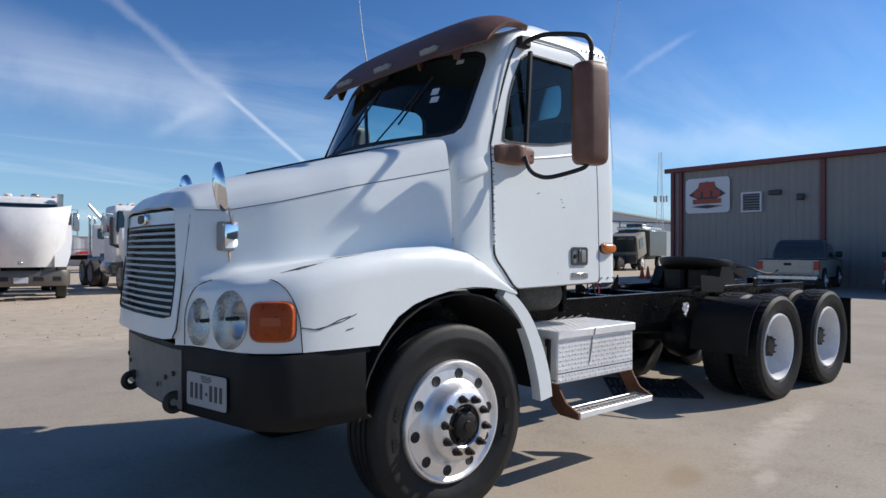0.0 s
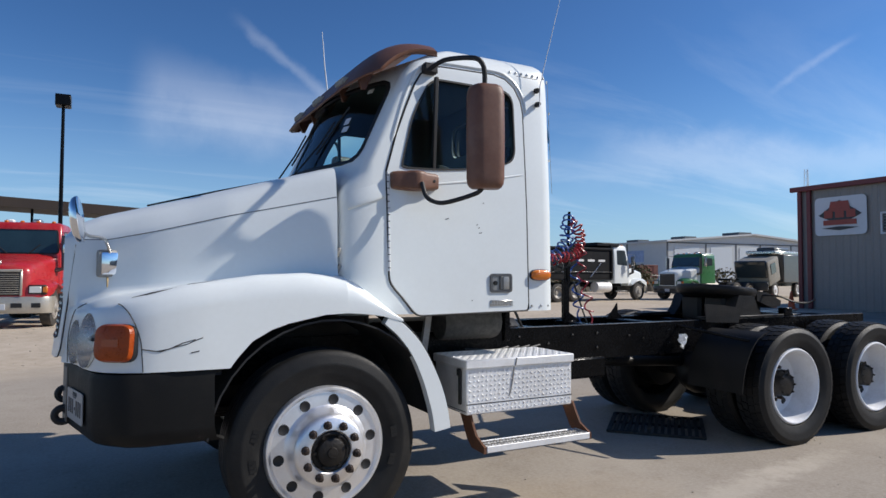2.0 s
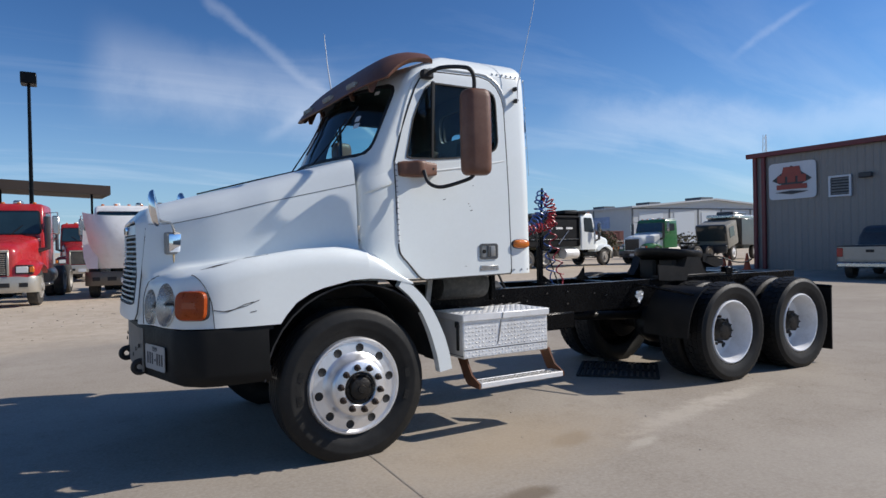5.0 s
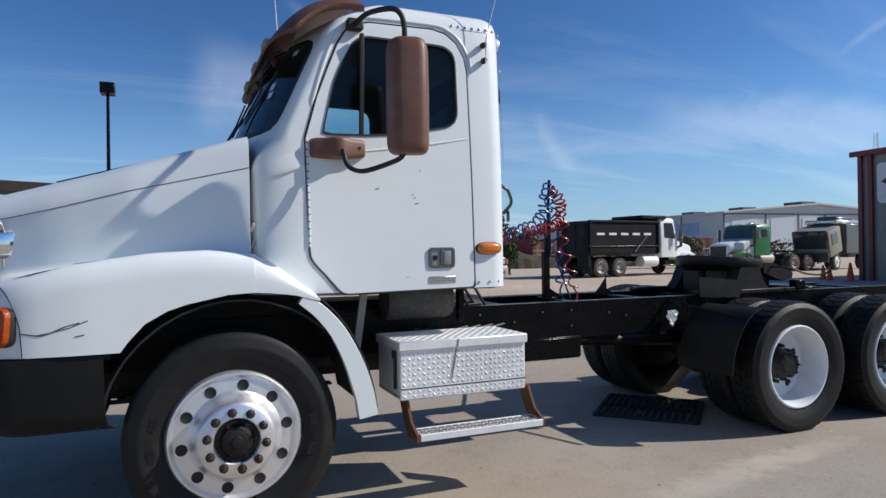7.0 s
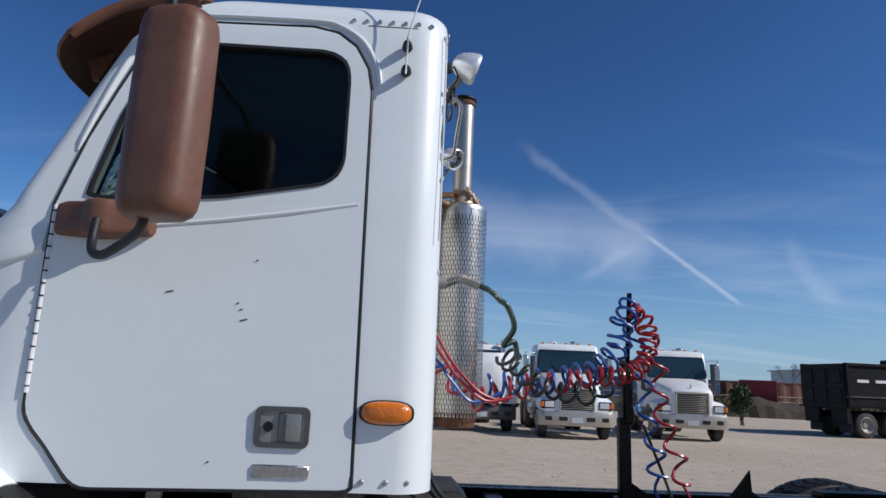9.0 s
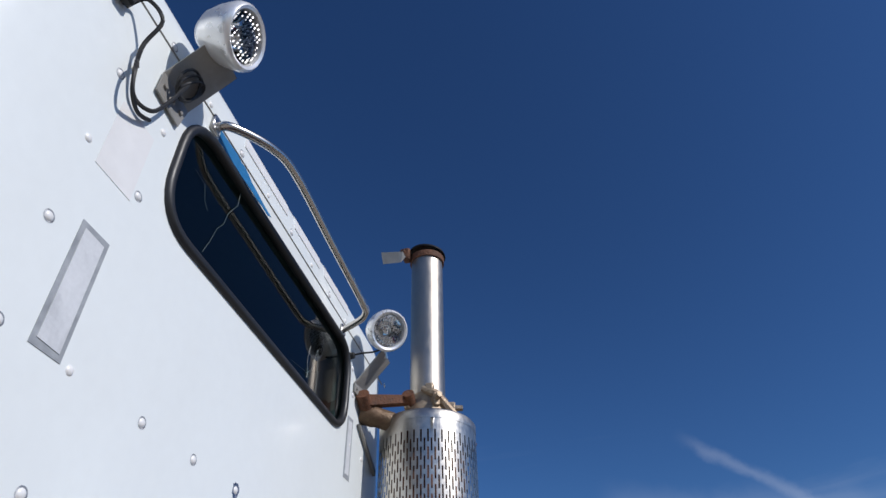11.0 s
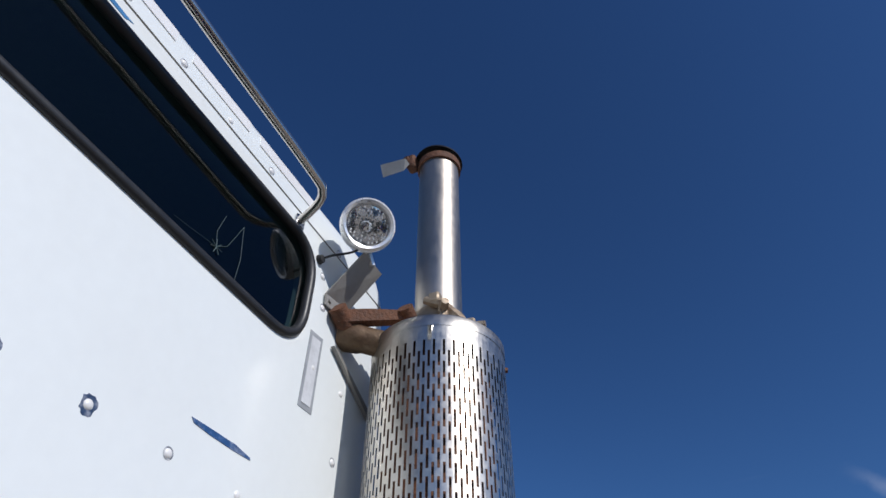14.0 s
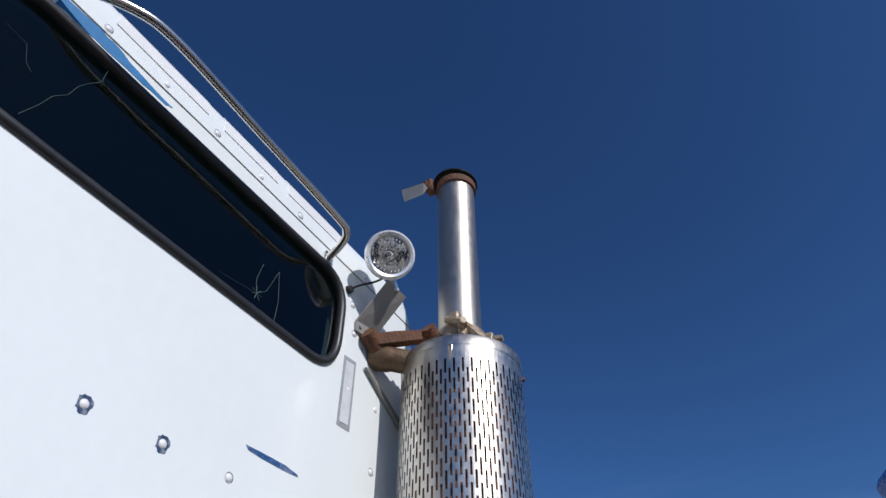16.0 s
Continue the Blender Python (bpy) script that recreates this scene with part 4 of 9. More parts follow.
for c, n, rx, rz in SOCKETS:
    for sgn in (1, -1):
        m = face_frame((c[0], c[1] * sgn, c[2]), (n[0], n[1] * sgn, n[2]))
        bm = bmesh.new()
        loft(bm, [[m @ Vector((rx * s * math.cos(a), rz * s * math.sin(a), d)) for a in (2 * math.pi * i / 32 for i in range(32))]
                  for s, d in ((0.995, 0.006), (0.97, -0.03), (0.90, -0.08), (0.72, -0.115), (0.35, -0.135), (0.05, -0.14))], cap=False)
        bowl = part("headlamp_bowl", bm, BOWL, hood, "empty white headlamp bowl")
        bm = bmesh.new()
        mm = [m @ Vector(p) for p in ((-rx * 0.75, 0.0, -0.055), (-rx * 0.2, 0.005, -0.075))]
        tube(bm, mm, 0.010, 8)
        part("adjuster_stub", bm, SEAL, bowl)
DEEPAMBER = material("deep_amber_lens", (0.34, 0.052, 0.002), 0.32, var=0.25, scale=25, fine=90, coat=0.05, spec=0.3, bump=0.3, bump_scale=130)
for sgn in (-1, 1):
    m = face_frame((-1.056, 1.083 * sgn, 1.130), (-0.62, 0.785 * sgn, 0.10))
    sq = lambda s, d: [m @ Vector((0.103 * s * math.copysign(abs(math.cos(a)) ** 0.45, math.cos(a)), 0.092 * s * math.copysign(abs(math.sin(a)) ** 0.45, math.sin(a)), d)) for a in (2 * math.pi * i / 40 for i in range(40))]
    bm = loft(bmesh.new(), [sq(1.0, -0.06), sq(1.0, 0.012), sq(0.93, 0.030), sq(0.6, 0.040), sq(0.2, 0.042)])
    ts = part("turn_lamp", bm, DEEPAMBER, hood, "large amber turn signal lens")
    bm = loft(bmesh.new(), [sq(1.02, -0.06), sq(1.02, 0.004), sq(0.99, 0.006)], cap=False)
    part("lens_gasket", bm, SEAL, ts)
    bm = bmesh.new()
    loft(bm, [[m @ Vector((x * 0.045, y * 0.018, d)) for x, y in ((-1, -1), (1, -1), (1, 1), (-1, 1))] for d in (0.03, 0.0445)])
    part("inner_reflector", bm, material("dark_amber", (0.38, 0.07, 0.006), 0.3), ts)
# seam round the lamp panel of each fender
for sg in (-1, 1):
    bm = tube(bmesh.new(), smooth_path([(x, sg * y, z) for x, y, z in ((-0.935, 1.1375, 0.985), (-0.942, 1.1365, 1.075), (-0.948, 1.1355, 1.135), (-0.968, 1.127, 1.205), (-0.998, 1.108, 1.27), (-1.03, 1.071, 1.309), (-1.049, 1.040, 1.320))], 4), 0.0026, 5)
    part("fender_seam", bm, SEAL, hood)
    bm = tube(bmesh.new(), smooth_path([(x, sg * y, z) for x, y, z in ((-1.284, 0.567, 0.99), (-1.284, 0.567, 1.086), (-1.282, 0.568, 1.137), (-1.276, 0.575, 1.184), (-1.265, 0.591, 1.230), (-1.251, 0.622, 1.270), (-1.226, 0.647, 1.292), (-1.196, 0.695, 1.310))], 4), 0.0024, 5)
    part("fender_seam", bm, SEAL, hood)


# ---- wheels ----
NUT = material("rusty_wheel_nut", (0.045, 0.030, 0.022), 0.55, 0.4, var=0.35, scale=60)


def tyre_profile(r, w, groove=True):
    """Cross-section of a truck tyre, from the inner bead round the tread to the outer bead."""
    h = w / 2
    pts = [(0.335, -h * 0.62), (0.36, -h * 0.82), (0.42, -h * 0.97), (0.455, -h * 0.995), (r - 0.035, -h * 0.93), (r - 0.012, -h * 0.86), (r - 0.004, -h * 0.80)]
    if groove:
        for c in (-0.50, -0.17, 0.17, 0.50):
            y = c * h
            pts += [(r, y - 0.008), (r - 0.013, y - 0.006), (r - 0.013, y + 0.006), (r, y + 0.008)]
    pts += [(r - 0.004, h * 0.80), (r - 0.012, h * 0.86), (r - 0.035, h * 0.93), (0.470, h * 0.985), (0.462, h * 1.005), (0.452, h * 0.985), (0.42, h * 0.985), (0.39, h * 0.93), (0.36, h * 0.84), (0.345, h * 0.80), (0.335, h * 0.66)]
    return pts


def front_wheel(x, sgn, name="front_wheel"):
    """Steer wheel with a polished alloy disc that has ten hand holes and ten nuts. sgn: the way it faces in y."""
    cy, w, r = sgn * 0.975, 0.290, 0.541
    bm = bmesh.new()
    lathe(bm, [(a, sgn * b) for a, b in tyre_profile(r, w)], "y", (x, cy, 0.505), 72, closed=True)
    for v in bm.verts:
        if v.co.z < 0.004:
            v.co.z = 0.0
    ty = part("tyre", bm, RUBBER, wheel_root[0], "worn ribbed black tyre")
    for k in range(16):
        a0 = radians(22.5 * k + 4)
        if k not in (3, 4, 11, 12):
            continue
        for j in range(3):
            a = a0 + j * 0.055
            t = bmesh.new()
            box(t, (-0.010, -0.001, -0.019), (0.010, 0.001, 0.019))
            bm = join(bmesh.new(), t, Matrix.Translation((x, cy + sgn * w * 0.497, 0.505)) @ Matrix.Rotation(-a, 4, "Y") @ Matrix.Translation((0, 0, 0.405)))
            part("sidewall_bar", bm, RUBBER, ty, smooth=False)
    yo = sgn * 1.160
    bm = bmesh.new()
    prof = [(0.348, -0.105), (0.343, -0.070), (0.336, -0.054), (0.331, -0.048), (0.320, -0.048), (0.312, -0.058), (0.304, -0.064), (0.296, -0.063), (0.238, -0.060), (0.226, -0.052), (0.214, -0.030), (0.202, 0.005), (0.192, 0.024), (0.178, 0.034), (0.118, 0.040), (0.112, 0.034), (0.110, 0.010)]
    lathe(bm, [(a, sgn * b) for a, b in prof], "y", (x, yo, 0.505), 80)
    disc = part("wheel_disc", bm, ALU, wheel_root[0], "polished aluminium wheel disc", angle=30)
    hole = mesh_of("hand_hole", lathe(bmesh.new(), [(0.0, 0.0), (0.026, 0.0), (0.0275, sgn * 0.001), (0.031, -sgn * 0.004)], "y", (0, 0, 0), 18), SEAL)
    nut = mesh_of("wheel_nut", lathe(bmesh.new(), [(0.024, 0.0), (0.024, sgn * 0.006), (0.019, sgn * 0.008), (0.017, sgn * 0.030), (0.012, sgn * 0.032), (0.011, sgn * 0.048), (0.0, sgn * 0.049)], "y", (0, 0, 0), 8), NUT)
    for k in range(10):
        a = radians(36 * k + 9)
        piece("hand_hole", hole, disc, (x + 0.265 * math.cos(a), yo - sgn * 0.0585, 0.505 + 0.265 * math.sin(a)))
        a = radians(36 * k + 27)
        piece("wheel_nut", nut, disc, (x + 0.146 * math.cos(a), yo + sgn * 0.038, 0.505 + 0.146 * math.sin(a)))
    bm = bmesh.new()
    lathe(bm, [(0.110, -0.02), (0.108, sgn * 0.028), (0.095, sgn * 0.034), (0.082, sgn * 0.030), (0.075, sgn * 0.052), (0.060, sgn * 0.060), (0.030, sgn * 0.062), (0.026, sgn * 0.070), (0.0, sgn * 0.071)], "y", (x, yo, 0.505), 24)
    for k in range(6):
        a = radians(60 * k)
        bolt_head(bm, (x + 0.090 * math.cos(a), yo + sgn * 0.032, 0.505 + 0.090 * math.sin(a)), (0, sgn, 0), 0.011, 0.014)
    part("hub_cap", bm, GREASE, disc, "oily black hub")


def lug_tyre(x, cy, sgn, w=0.262, r=0.522):
    """Drive tyre with block tread."""
    bm = bmesh.new()
    lathe(bm, [(a, sgn * b) for a, b in tyre_profile(r - 0.009, w, False)], "y", (x, cy, 0.507), 56, closed=True)
    tread = bmesh.new()
    n = 44
    for k in range(n):
        for row, (y0, y1) in enumerate(((-0.43, -0.235), (-0.21, -0.02), (0.02, 0.21), (0.235, 0.43))):
            a = 2 * math.pi * (k + 0.25 * (row % 2)) / n
            da, sk = 2 * math.pi / n * 0.42, 0.012
            ring = []
            for rad, g in ((r - 0.022, 1.0), (r - 0.004, 0.90)):
                q = []
                for u, v, s in ((-1, y0, -1), (1, y0, -1), (1, y1, 1), (-1, y1, 1)):
                    aa = a + u * da * g + s * sk * (1 if row < 2 else -1)
                    rr = rad - (0.008 if abs(v) > 0.4 and rad > r - 0.01 else 0)
                    q.append((x + rr * math.cos(aa), cy + v * w, 0.507 + rr * math.sin(aa)))
                ring.append(q)
            loft(tread, ring)
    for v in list(bm.verts) + list(tread.verts):
        if v.co.z < 0.0:
            v.co.z = 0.0
    return bm, tread


wheel_root = [None]


def rear_wheel(x, sgn):
    """Pair of drive tyres with a deep white dish, dark hub and nuts."""
    yo, yi = sgn * 0.930, sgn * 0.612
    for yc in (yo, yi):
        casing, tread = lug_tyre(x, yc, sgn)
        ty = part("tyre", casing, RUBBER, wheel_root[0], "black drive tyre with block tread")
        tagged(part("tread_block", tread, RUBBER, ty, smooth=False), kind="stuff")
    f = yo + sgn * 0.108
    bm = lathe(bmesh.new(), [(0.10, sgn * 0.40), (0.215, sgn * 0.42), (0.225, sgn * 0.45), (0.225, sgn * 0.62), (0.275, sgn * 0.66), (0.28, sgn * 0.79)], "y", (x, 0, 0.507), 32)
    part("brake_drum", bm, GREASE, wheel_root[0])
    bm = bmesh.new()
    prof = [(0.336, -0.055), (0.334, -0.020), (0.326, -0.004), (0.318, 0.000), (0.309, -0.004), (0.302, -0.02), (0.292, -0.06), (0.286, -0.15), (0.270, -0.205), (0.235, -0.222), (0.18, -0.225), (0.11, -0.222)]
    lathe(bm, [(a, sgn * b) for a, b in prof], "y", (x, f, 0.507), 64)
    dish = part("wheel_dish", bm, RIMWHITE, wheel_root[0], "deep white painted steel wheel", angle=30)
    hole = mesh_of("hand_hole", lathe(bmesh.new(), [(0.0, 0.0), (0.030, 0.0), (0.031, -sgn * 0.004)], "y", (0, 0, 0), 14), SEAL)
    for k in range(5):
        a = radians(72 * k + 20)
        piece("hand_hole", hole, dish, (x + 0.222 * math.cos(a), f - sgn * 0.2195, 0.507 + 0.222 * math.sin(a)))
    bm = bmesh.new()
    lathe(bm, [(0.125, -sgn * 0.222), (0.122, -sgn * 0.17), (0.112, -sgn * 0.165), (0.105, -sgn * 0.15), (0.100, -sgn * 0.09), (0.085, -sgn * 0.085), (0.04, -sgn * 0.08), (0.0, -sgn * 0.08)], "y", (x, f, 0.507), 24)
    for k in range(8):
        a = radians(45 * k)
        bolt_head(bm, (x + 0.088 * math.cos(a), f - sgn * 0.088, 0.507 + 0.088 * math.sin(a)), (0, sgn, 0), 0.010, 0.02)
    hub = part("axle_hub", bm, GREASE, dish, "greasy black axle hub")
    nut = mesh_of("wheel_nut", bolt_head(bmesh.new(), (0, 0, 0), (0, sgn, 0), 0.018, 0.055), NUT)
    for k in range(10):
        a = radians(36 * k + 5)
        piece("wheel_nut", nut, dish, (x + 0.145 * math.cos(a), f - sgn * 0.222, 0.507 + 0.145 * math.sin(a)))


AX1, AX2 = 4.245, 5.465
for name, x, sg, fn in (("front_wheel", 0.0, -1, front_wheel), ("front_wheel", 0.0, 1, front_wheel), ("drive_wheel", AX1, -1, rear_wheel), ("drive_wheel", AX2, -1, rear_wheel),
                        ("drive_wheel", AX1, 1, rear_wheel), ("drive_wheel", AX2, 1, rear_wheel)):
    bm = bmesh.new()
    tube(bm, [(x, sg * 0.35, 0.507), (x, sg * 0.95, 0.507)], 0.07, 12)
    wheel_root[0] = part(name, bm, GREASE, truck, "truck wheel and tyre")
    fn(x, sg)
    if sg > 0 and x > 1:
        # the far tyres are a little taller
        wheel_root[0].matrix_world = Matrix.Translation((x - 0.06, 0, 0)) @ Matrix.Diagonal((1.05, 1.0, 1.055, 1.0)) @ Matrix.Translation((-x, 0, 0))

# ---- chassis ----
# pale metal for the sun's glint along the black rails' top edge
RAILGLINT = material("worn_black_edge", (0.34, 0.34, 0.35), 0.32, 0.7, var=0.5, scale=9, dirt=(0.02, 0.02, 0.02), dirt_amt=0.6, dirt_scale=6)
BOLTSTEEL = material("bolt_steel", (0.30, 0.30, 0.30), 0.22, 1.0, var=0.3, scale=40, dirt=(0.01, 0.01, 0.01), dirt_amt=0.9, dirt_scale=25)
for y in (-0.42, 0.42):
    rail_bolts = []
    bm = bmesh.new()
    box(bm, (-0.9, y - 0.005, 0.775), (6.35, y + 0.005, 1.055))
    s = 1 if y < 0 else -1
    box(bm, (-0.9, min(y, y + s * 0.085), 1.045), (6.35, max(y, y + s * 0.085), 1.055))
    box(bm, (-0.9, min(y, y + s * 0.085), 0.775), (6.35, max(y, y + s * 0.085), 0.785))
    for k in range(26):
        x = 1.75 + k * 0.165 + 0.05 * math.sin(k * 2.3)
        if k % 5 in (1, 4):
            continue
        for z in ((0.99, 0.87) if k % 5 == 0 else (0.985 - 0.03 * (k % 3),)):
            rail_bolts.append((x, y - s * 0.005, z, -s))
    rail = part("frame_rail", bm, CHASSIS, truck, "black steel frame rail with bolt heads", smooth=False)
    bolt_me = mesh_of("bolt", bolt_head(bmesh.new(), (0, 0, 0), (0, -s, 0), 0.011, 0.014), BOLTSTEEL, False)
    for bx, by, bz, _ in rail_bolts:
        piece("bolt", bolt_me, rail, (bx, by, bz))
for x in (1.0, 2.05, 2.72, 3.45, 4.05, 4.95, 5.9, 6.3):
    bm = bmesh.new()
    box(bm, (x - 0.05, -0.41, 0.82), (x + 0.05, 0.41, 1.035), 0.01)
    part("cross_member", bm, CHASSIS, truck)
for x in (AX1, AX2):
    bm = bmesh.new()
    tube(bm, [(x, -0.9, 0.507), (x, 0.9, 0.507)], 0.085, 12)
    t = bmesh.new()
    bmesh.ops.create_uvsphere(t, u_segments=16, v_segments=10, radius=0.24)
    join(bm, t, Matrix.Translation((x, 0, 0.52)))
    part("drive_axle", bm, GREASE, truck)
    for sg in (-1, 1):
        bm = bmesh.new()
        lathe(bm, [(0.0, 0.0), (0.13, 0.0), (0.15, 0.05), (0.15, 0.15), (0.12, 0.19), (0.13, 0.24), (0.0, 0.25)], "z", (x + 0.28, sg * 0.40, 0.45), 18)
        part("air_spring", bm, SEAL, truck)
bm = bmesh.new()
tube(bm, [(1.9, 0.05, 0.74), (4.2, 0.05, 0.60)], 0.05, 12)
part("drive_shaft", bm, GREASE, truck)
bm = bmesh.new()
box(bm, (-0.75, -0.36, 0.60), (0.55, 0.36, 1.45), 0.05)
box(bm, (0.5, -0.28, 0.62), (1.9, 0.28, 1.12), 0.06)
part("engine_and_gearbox", bm, GREASE, truck)
bm = bmesh.new()
tube(bm, [(0.0, -0.9, 0.507), (0.0, 0.9, 0.507)], 0.06, 10)
for sg in (-1, 1):
    for k in range(4):
        box(bm, (-0.65 + 0.05 * k, sg * 0.44 - 0.04, 0.60 + 0.015 * k), (0.65 - 0.05 * k, sg * 0.44 + 0.04, 0.612 + 0.015 * k))
part("front_axle", bm, GREASE, truck)
# pipes, hoses and bracket seen under the cab
bm = bmesh.new()
lathe(bm, [(0.0, 0.0), (0.12, 0.0), (0.125, 0.02)] + [(0.125 + 0.006 * (k % 2), 0.02 + 0.42 * k / 22) for k in range(23)] + [(0.12, 0.46), (0.0, 0.46)], "x", (1.0, -0.52, 1.13), 20)
part("ribbed_hose", bm, material("dusty_grey_rubber", (0.075, 0.072, 0.066), 0.8, var=0.5, scale=30, fine=160, dirt=(0.02, 0.02, 0.02), dirt_amt=0.7, dirt_scale=20), truck, "ribbed grey hose under the cab")
bm = bmesh.new()
loft(bm, [[(x - 0.022, -0.80, z), (x + 0.022, -0.80, z), (x + 0.022, -0.77, z), (x - 0.022, -0.77, z)] for x, z in ((0.70, 0.66), (0.743, 0.917), (0.79, 1.23))])
part("cab_stay", bm, GRAYMETAL, truck, "grey steel cab stay")
part("cab_mount_post", box(bmesh.new(), (1.50, -0.62, 0.98), (1.545, -0.56, 1.235), 0.008), CHASSIS, truck, "black cab mount post")
for k, (x, y) in enumerate(((1.58, -0.36), (1.66, -0.30), (1.70, -0.40))):
    bm = tube(bmesh.new(), smooth_path([(x, y, 1.24), (x + 0.04, y - 0.01, 1.16), (x + 0.09, y + 0.02, 1.10), (x + 0.16, y + 0.06, 1.02)], 5), 0.011, 7)
    part("air_line", bm, SEAL, truck, "black air line")
for k in range(4):
    bm = tube(bmesh.new(), smooth_path([(1.2 + 0.1 * k, -0.54, 0.93 - 0.02 * k), (1.5 + 0.1 * k, -0.47, 0.90), (1.7 + 0.1 * k, -0.40, 0.92)], 5), 0.010, 6)
    part("cable", bm, SEAL, truck, "black chassis cable")
for x, r in ((2.30, 0.13), (2.68, 0.13)):
    bm = lathe(bmesh.new(), [(0.0, -0.02), (r, 0.0), (r, 0.30), (0.0, 0.32)], "x", (x - 0.15, -0.26, 0.86), 18)
    part("air_tank", bm, CHASSIS, truck, "black air tank under the frame")
part("battery_box", box(bmesh.new(), (1.95, -0.44, 0.62), (2.62, -0.08, 0.79), 0.015), CHASSIS, truck, "black box under the frame rail")

# quarter fender in front of the first drive wheel, with its arm
for sg in (-1, 1):
    bm = bmesh.new()
    tube(bm, [(3.48, sg * 0.43, 1.015), (3.645, sg * 1.03, 0.925)], 0.014, 10)
    arm = part("fender_arm", bm, CHASSIS, truck)
    if sg > 0:
        continue
    prof = [(p.x, p.y) for p in smooth_path([(3.835, 0.987, 0), (3.74, 0.950, 0), (3.645, 0.86, 0), (3.575, 0.74, 0), (3.535, 0.62, 0), (3.515, 0.50, 0)], 4)]
    bm = loft(bmesh.new(), [[(x, sg * y, z) for x, z in prof] for y in (0.50, 0.80, 1.04, 1.06)], closed=False)
    part("quarter_fender", solid(bm, 0.008), BLACK, truck, "black plastic quarter fender")
for sg in (-1, 1):
    bm = bmesh.new()
    box(bm, (6.03, min(sg * 0.48, sg * 1.06), 0.15), (6.05, max(sg * 0.48, sg * 1.06), 0.88), 0.003)
    flap = part("mud_flap", bm, BLACK, truck, "black rubber mud flap")
    bm = bmesh.new()
    tube(bm, [(6.04, sg * 0.40, 0.91), (6.04, sg * 1.06, 0.89)], 0.018, 8)
    part("flap_hanger", bm, CHASSIS, flap)

# fifth wheel coupling
FX, FY, FR = 4.46, -0.03, 0.385
bm = bmesh.new()
top = [(FX + FR * math.cos(2 * math.pi * k / 40), FY + FR * math.sin(2 * math.pi * k / 40)) for k in range(40)]
rings = []
for g, dz in ((0.80, 1.235), (0.95, 1.268), (0.995, 1.300), (1.0, 1.330), (0.985, 1.350), (0.95, 1.356)):
    rings.append([(FX + (x - FX) * g, FY + (y - FY) * g, dz - (x - FX) * 0.09) for x, y in top])
loft(bm, rings)
for sg in (-1, 1):
    loft(bm, [[(x, FY + sg * y, z) for x, z in ((4.66, 1.315), (4.80, 1.305), (5.03, 1.215), (5.02, 1.165), (4.90, 1.14), (4.66, 1.22))] for y in (0.09, 0.33)])
bmesh.ops.recalc_face_normals(bm, faces=bm.faces)
fifth = part("fifth_wheel_plate", bm, GREASE, truck, "greasy black fifth wheel coupling plate", angle=25)
for sg in (-1, 1):
    bm = box(bmesh.new(), (4.28, min(sg * 0.02, sg * 0.27), 1.0), (4.86, max(sg * 0.02, sg * 0.27), 1.27), 0.03)
    if sg < 0:
        loft(bm, [[(3.80, sg * y, 1.04), (4.24, sg * y, 1.02), (4.30, sg * y, 1.162), (4.10, sg * y, 1.182), (4.06, sg * y, 1.19), (3.785, sg * y, 1.208)] for y in (0.455, 0.467)])
    loft(bm, [[(4.20, sg * y, 1.06), (4.70, sg * y, 1.06), (4.62, sg * y, 1.14), (4.56, sg * y, 1.27), (4.34, sg * y, 1.28), (4.28, sg * y, 1.15)] for y in (0.28, 0.40)])
    part("coupling_bracket", bm, GREASE, fifth, smooth=False)
    part("mounting_angle", box(bmesh.new(), (3.8, sg * 0.40 - 0.05, 1.0605), (4.95, sg * 0.40 + 0.05, 1.085), 0.004), GREASE, fifth)
bm = bmesh.new()
tube(bm, smooth_path([(4.66, -0.28, 1.27), (4.84, -0.44, 1.27), (5.00, -0.52, 1.21), (5.14, -0.57, 1.20), (5.22, -0.60, 1.235)], 5), 0.010, 6)
part("release_handle", bm, GREASE, fifth)
part("stop_block", box(bmesh.new(), (4.97, -0.44, 1.058), (5.10, -0.36, 1.15), 0.01), CHASSIS, truck)
part("rear_crossbar", box(bmesh.new(), (5.25, -0.30, 1.03), (5.45, 0.30, 1.075), 0.01), CHASSIS, truck)
# thin pale strips put the sun's glint onto the rail tops
for y in (-0.42, 0.42):
    part("rail_edge", box(bmesh.new(), (1.75, y - 0.006, 1.0555), (6.34, y + 0.004, 1.0600)), RAILGLINT, truck, "pale strip for the sun glint on the rail edge")
# crumpled bright foil stuck on the rail
bm = bmesh.new()
frng = random.Random(12)
grid = []
for j in range(7):
    v = j / 6
    half = (0.050, 0.060, 0.056, 0.046, 0.034, 0.022, 0.007)[j]
    grid.append([(3.482 + 0.006 * math.sin(j * 2.1) + half * (2 * i / 6 - 1) * frng.uniform(0.85, 1.15), -0.462 - frng.uniform(0.0, 0.026), 0.944 - 0.128 * v + frng.uniform(-0.008, 0.008)) for i in range(7)])
loft(bm, grid, closed=False, cap=False)
part("foil_patch", solid(bm, 0.002), material("crumpled_foil", (0.86, 0.86, 0.85), 0.35, 0.3, var=0.06, scale=40), truck, "crumpled bright foil on the frame rail", smooth=False)

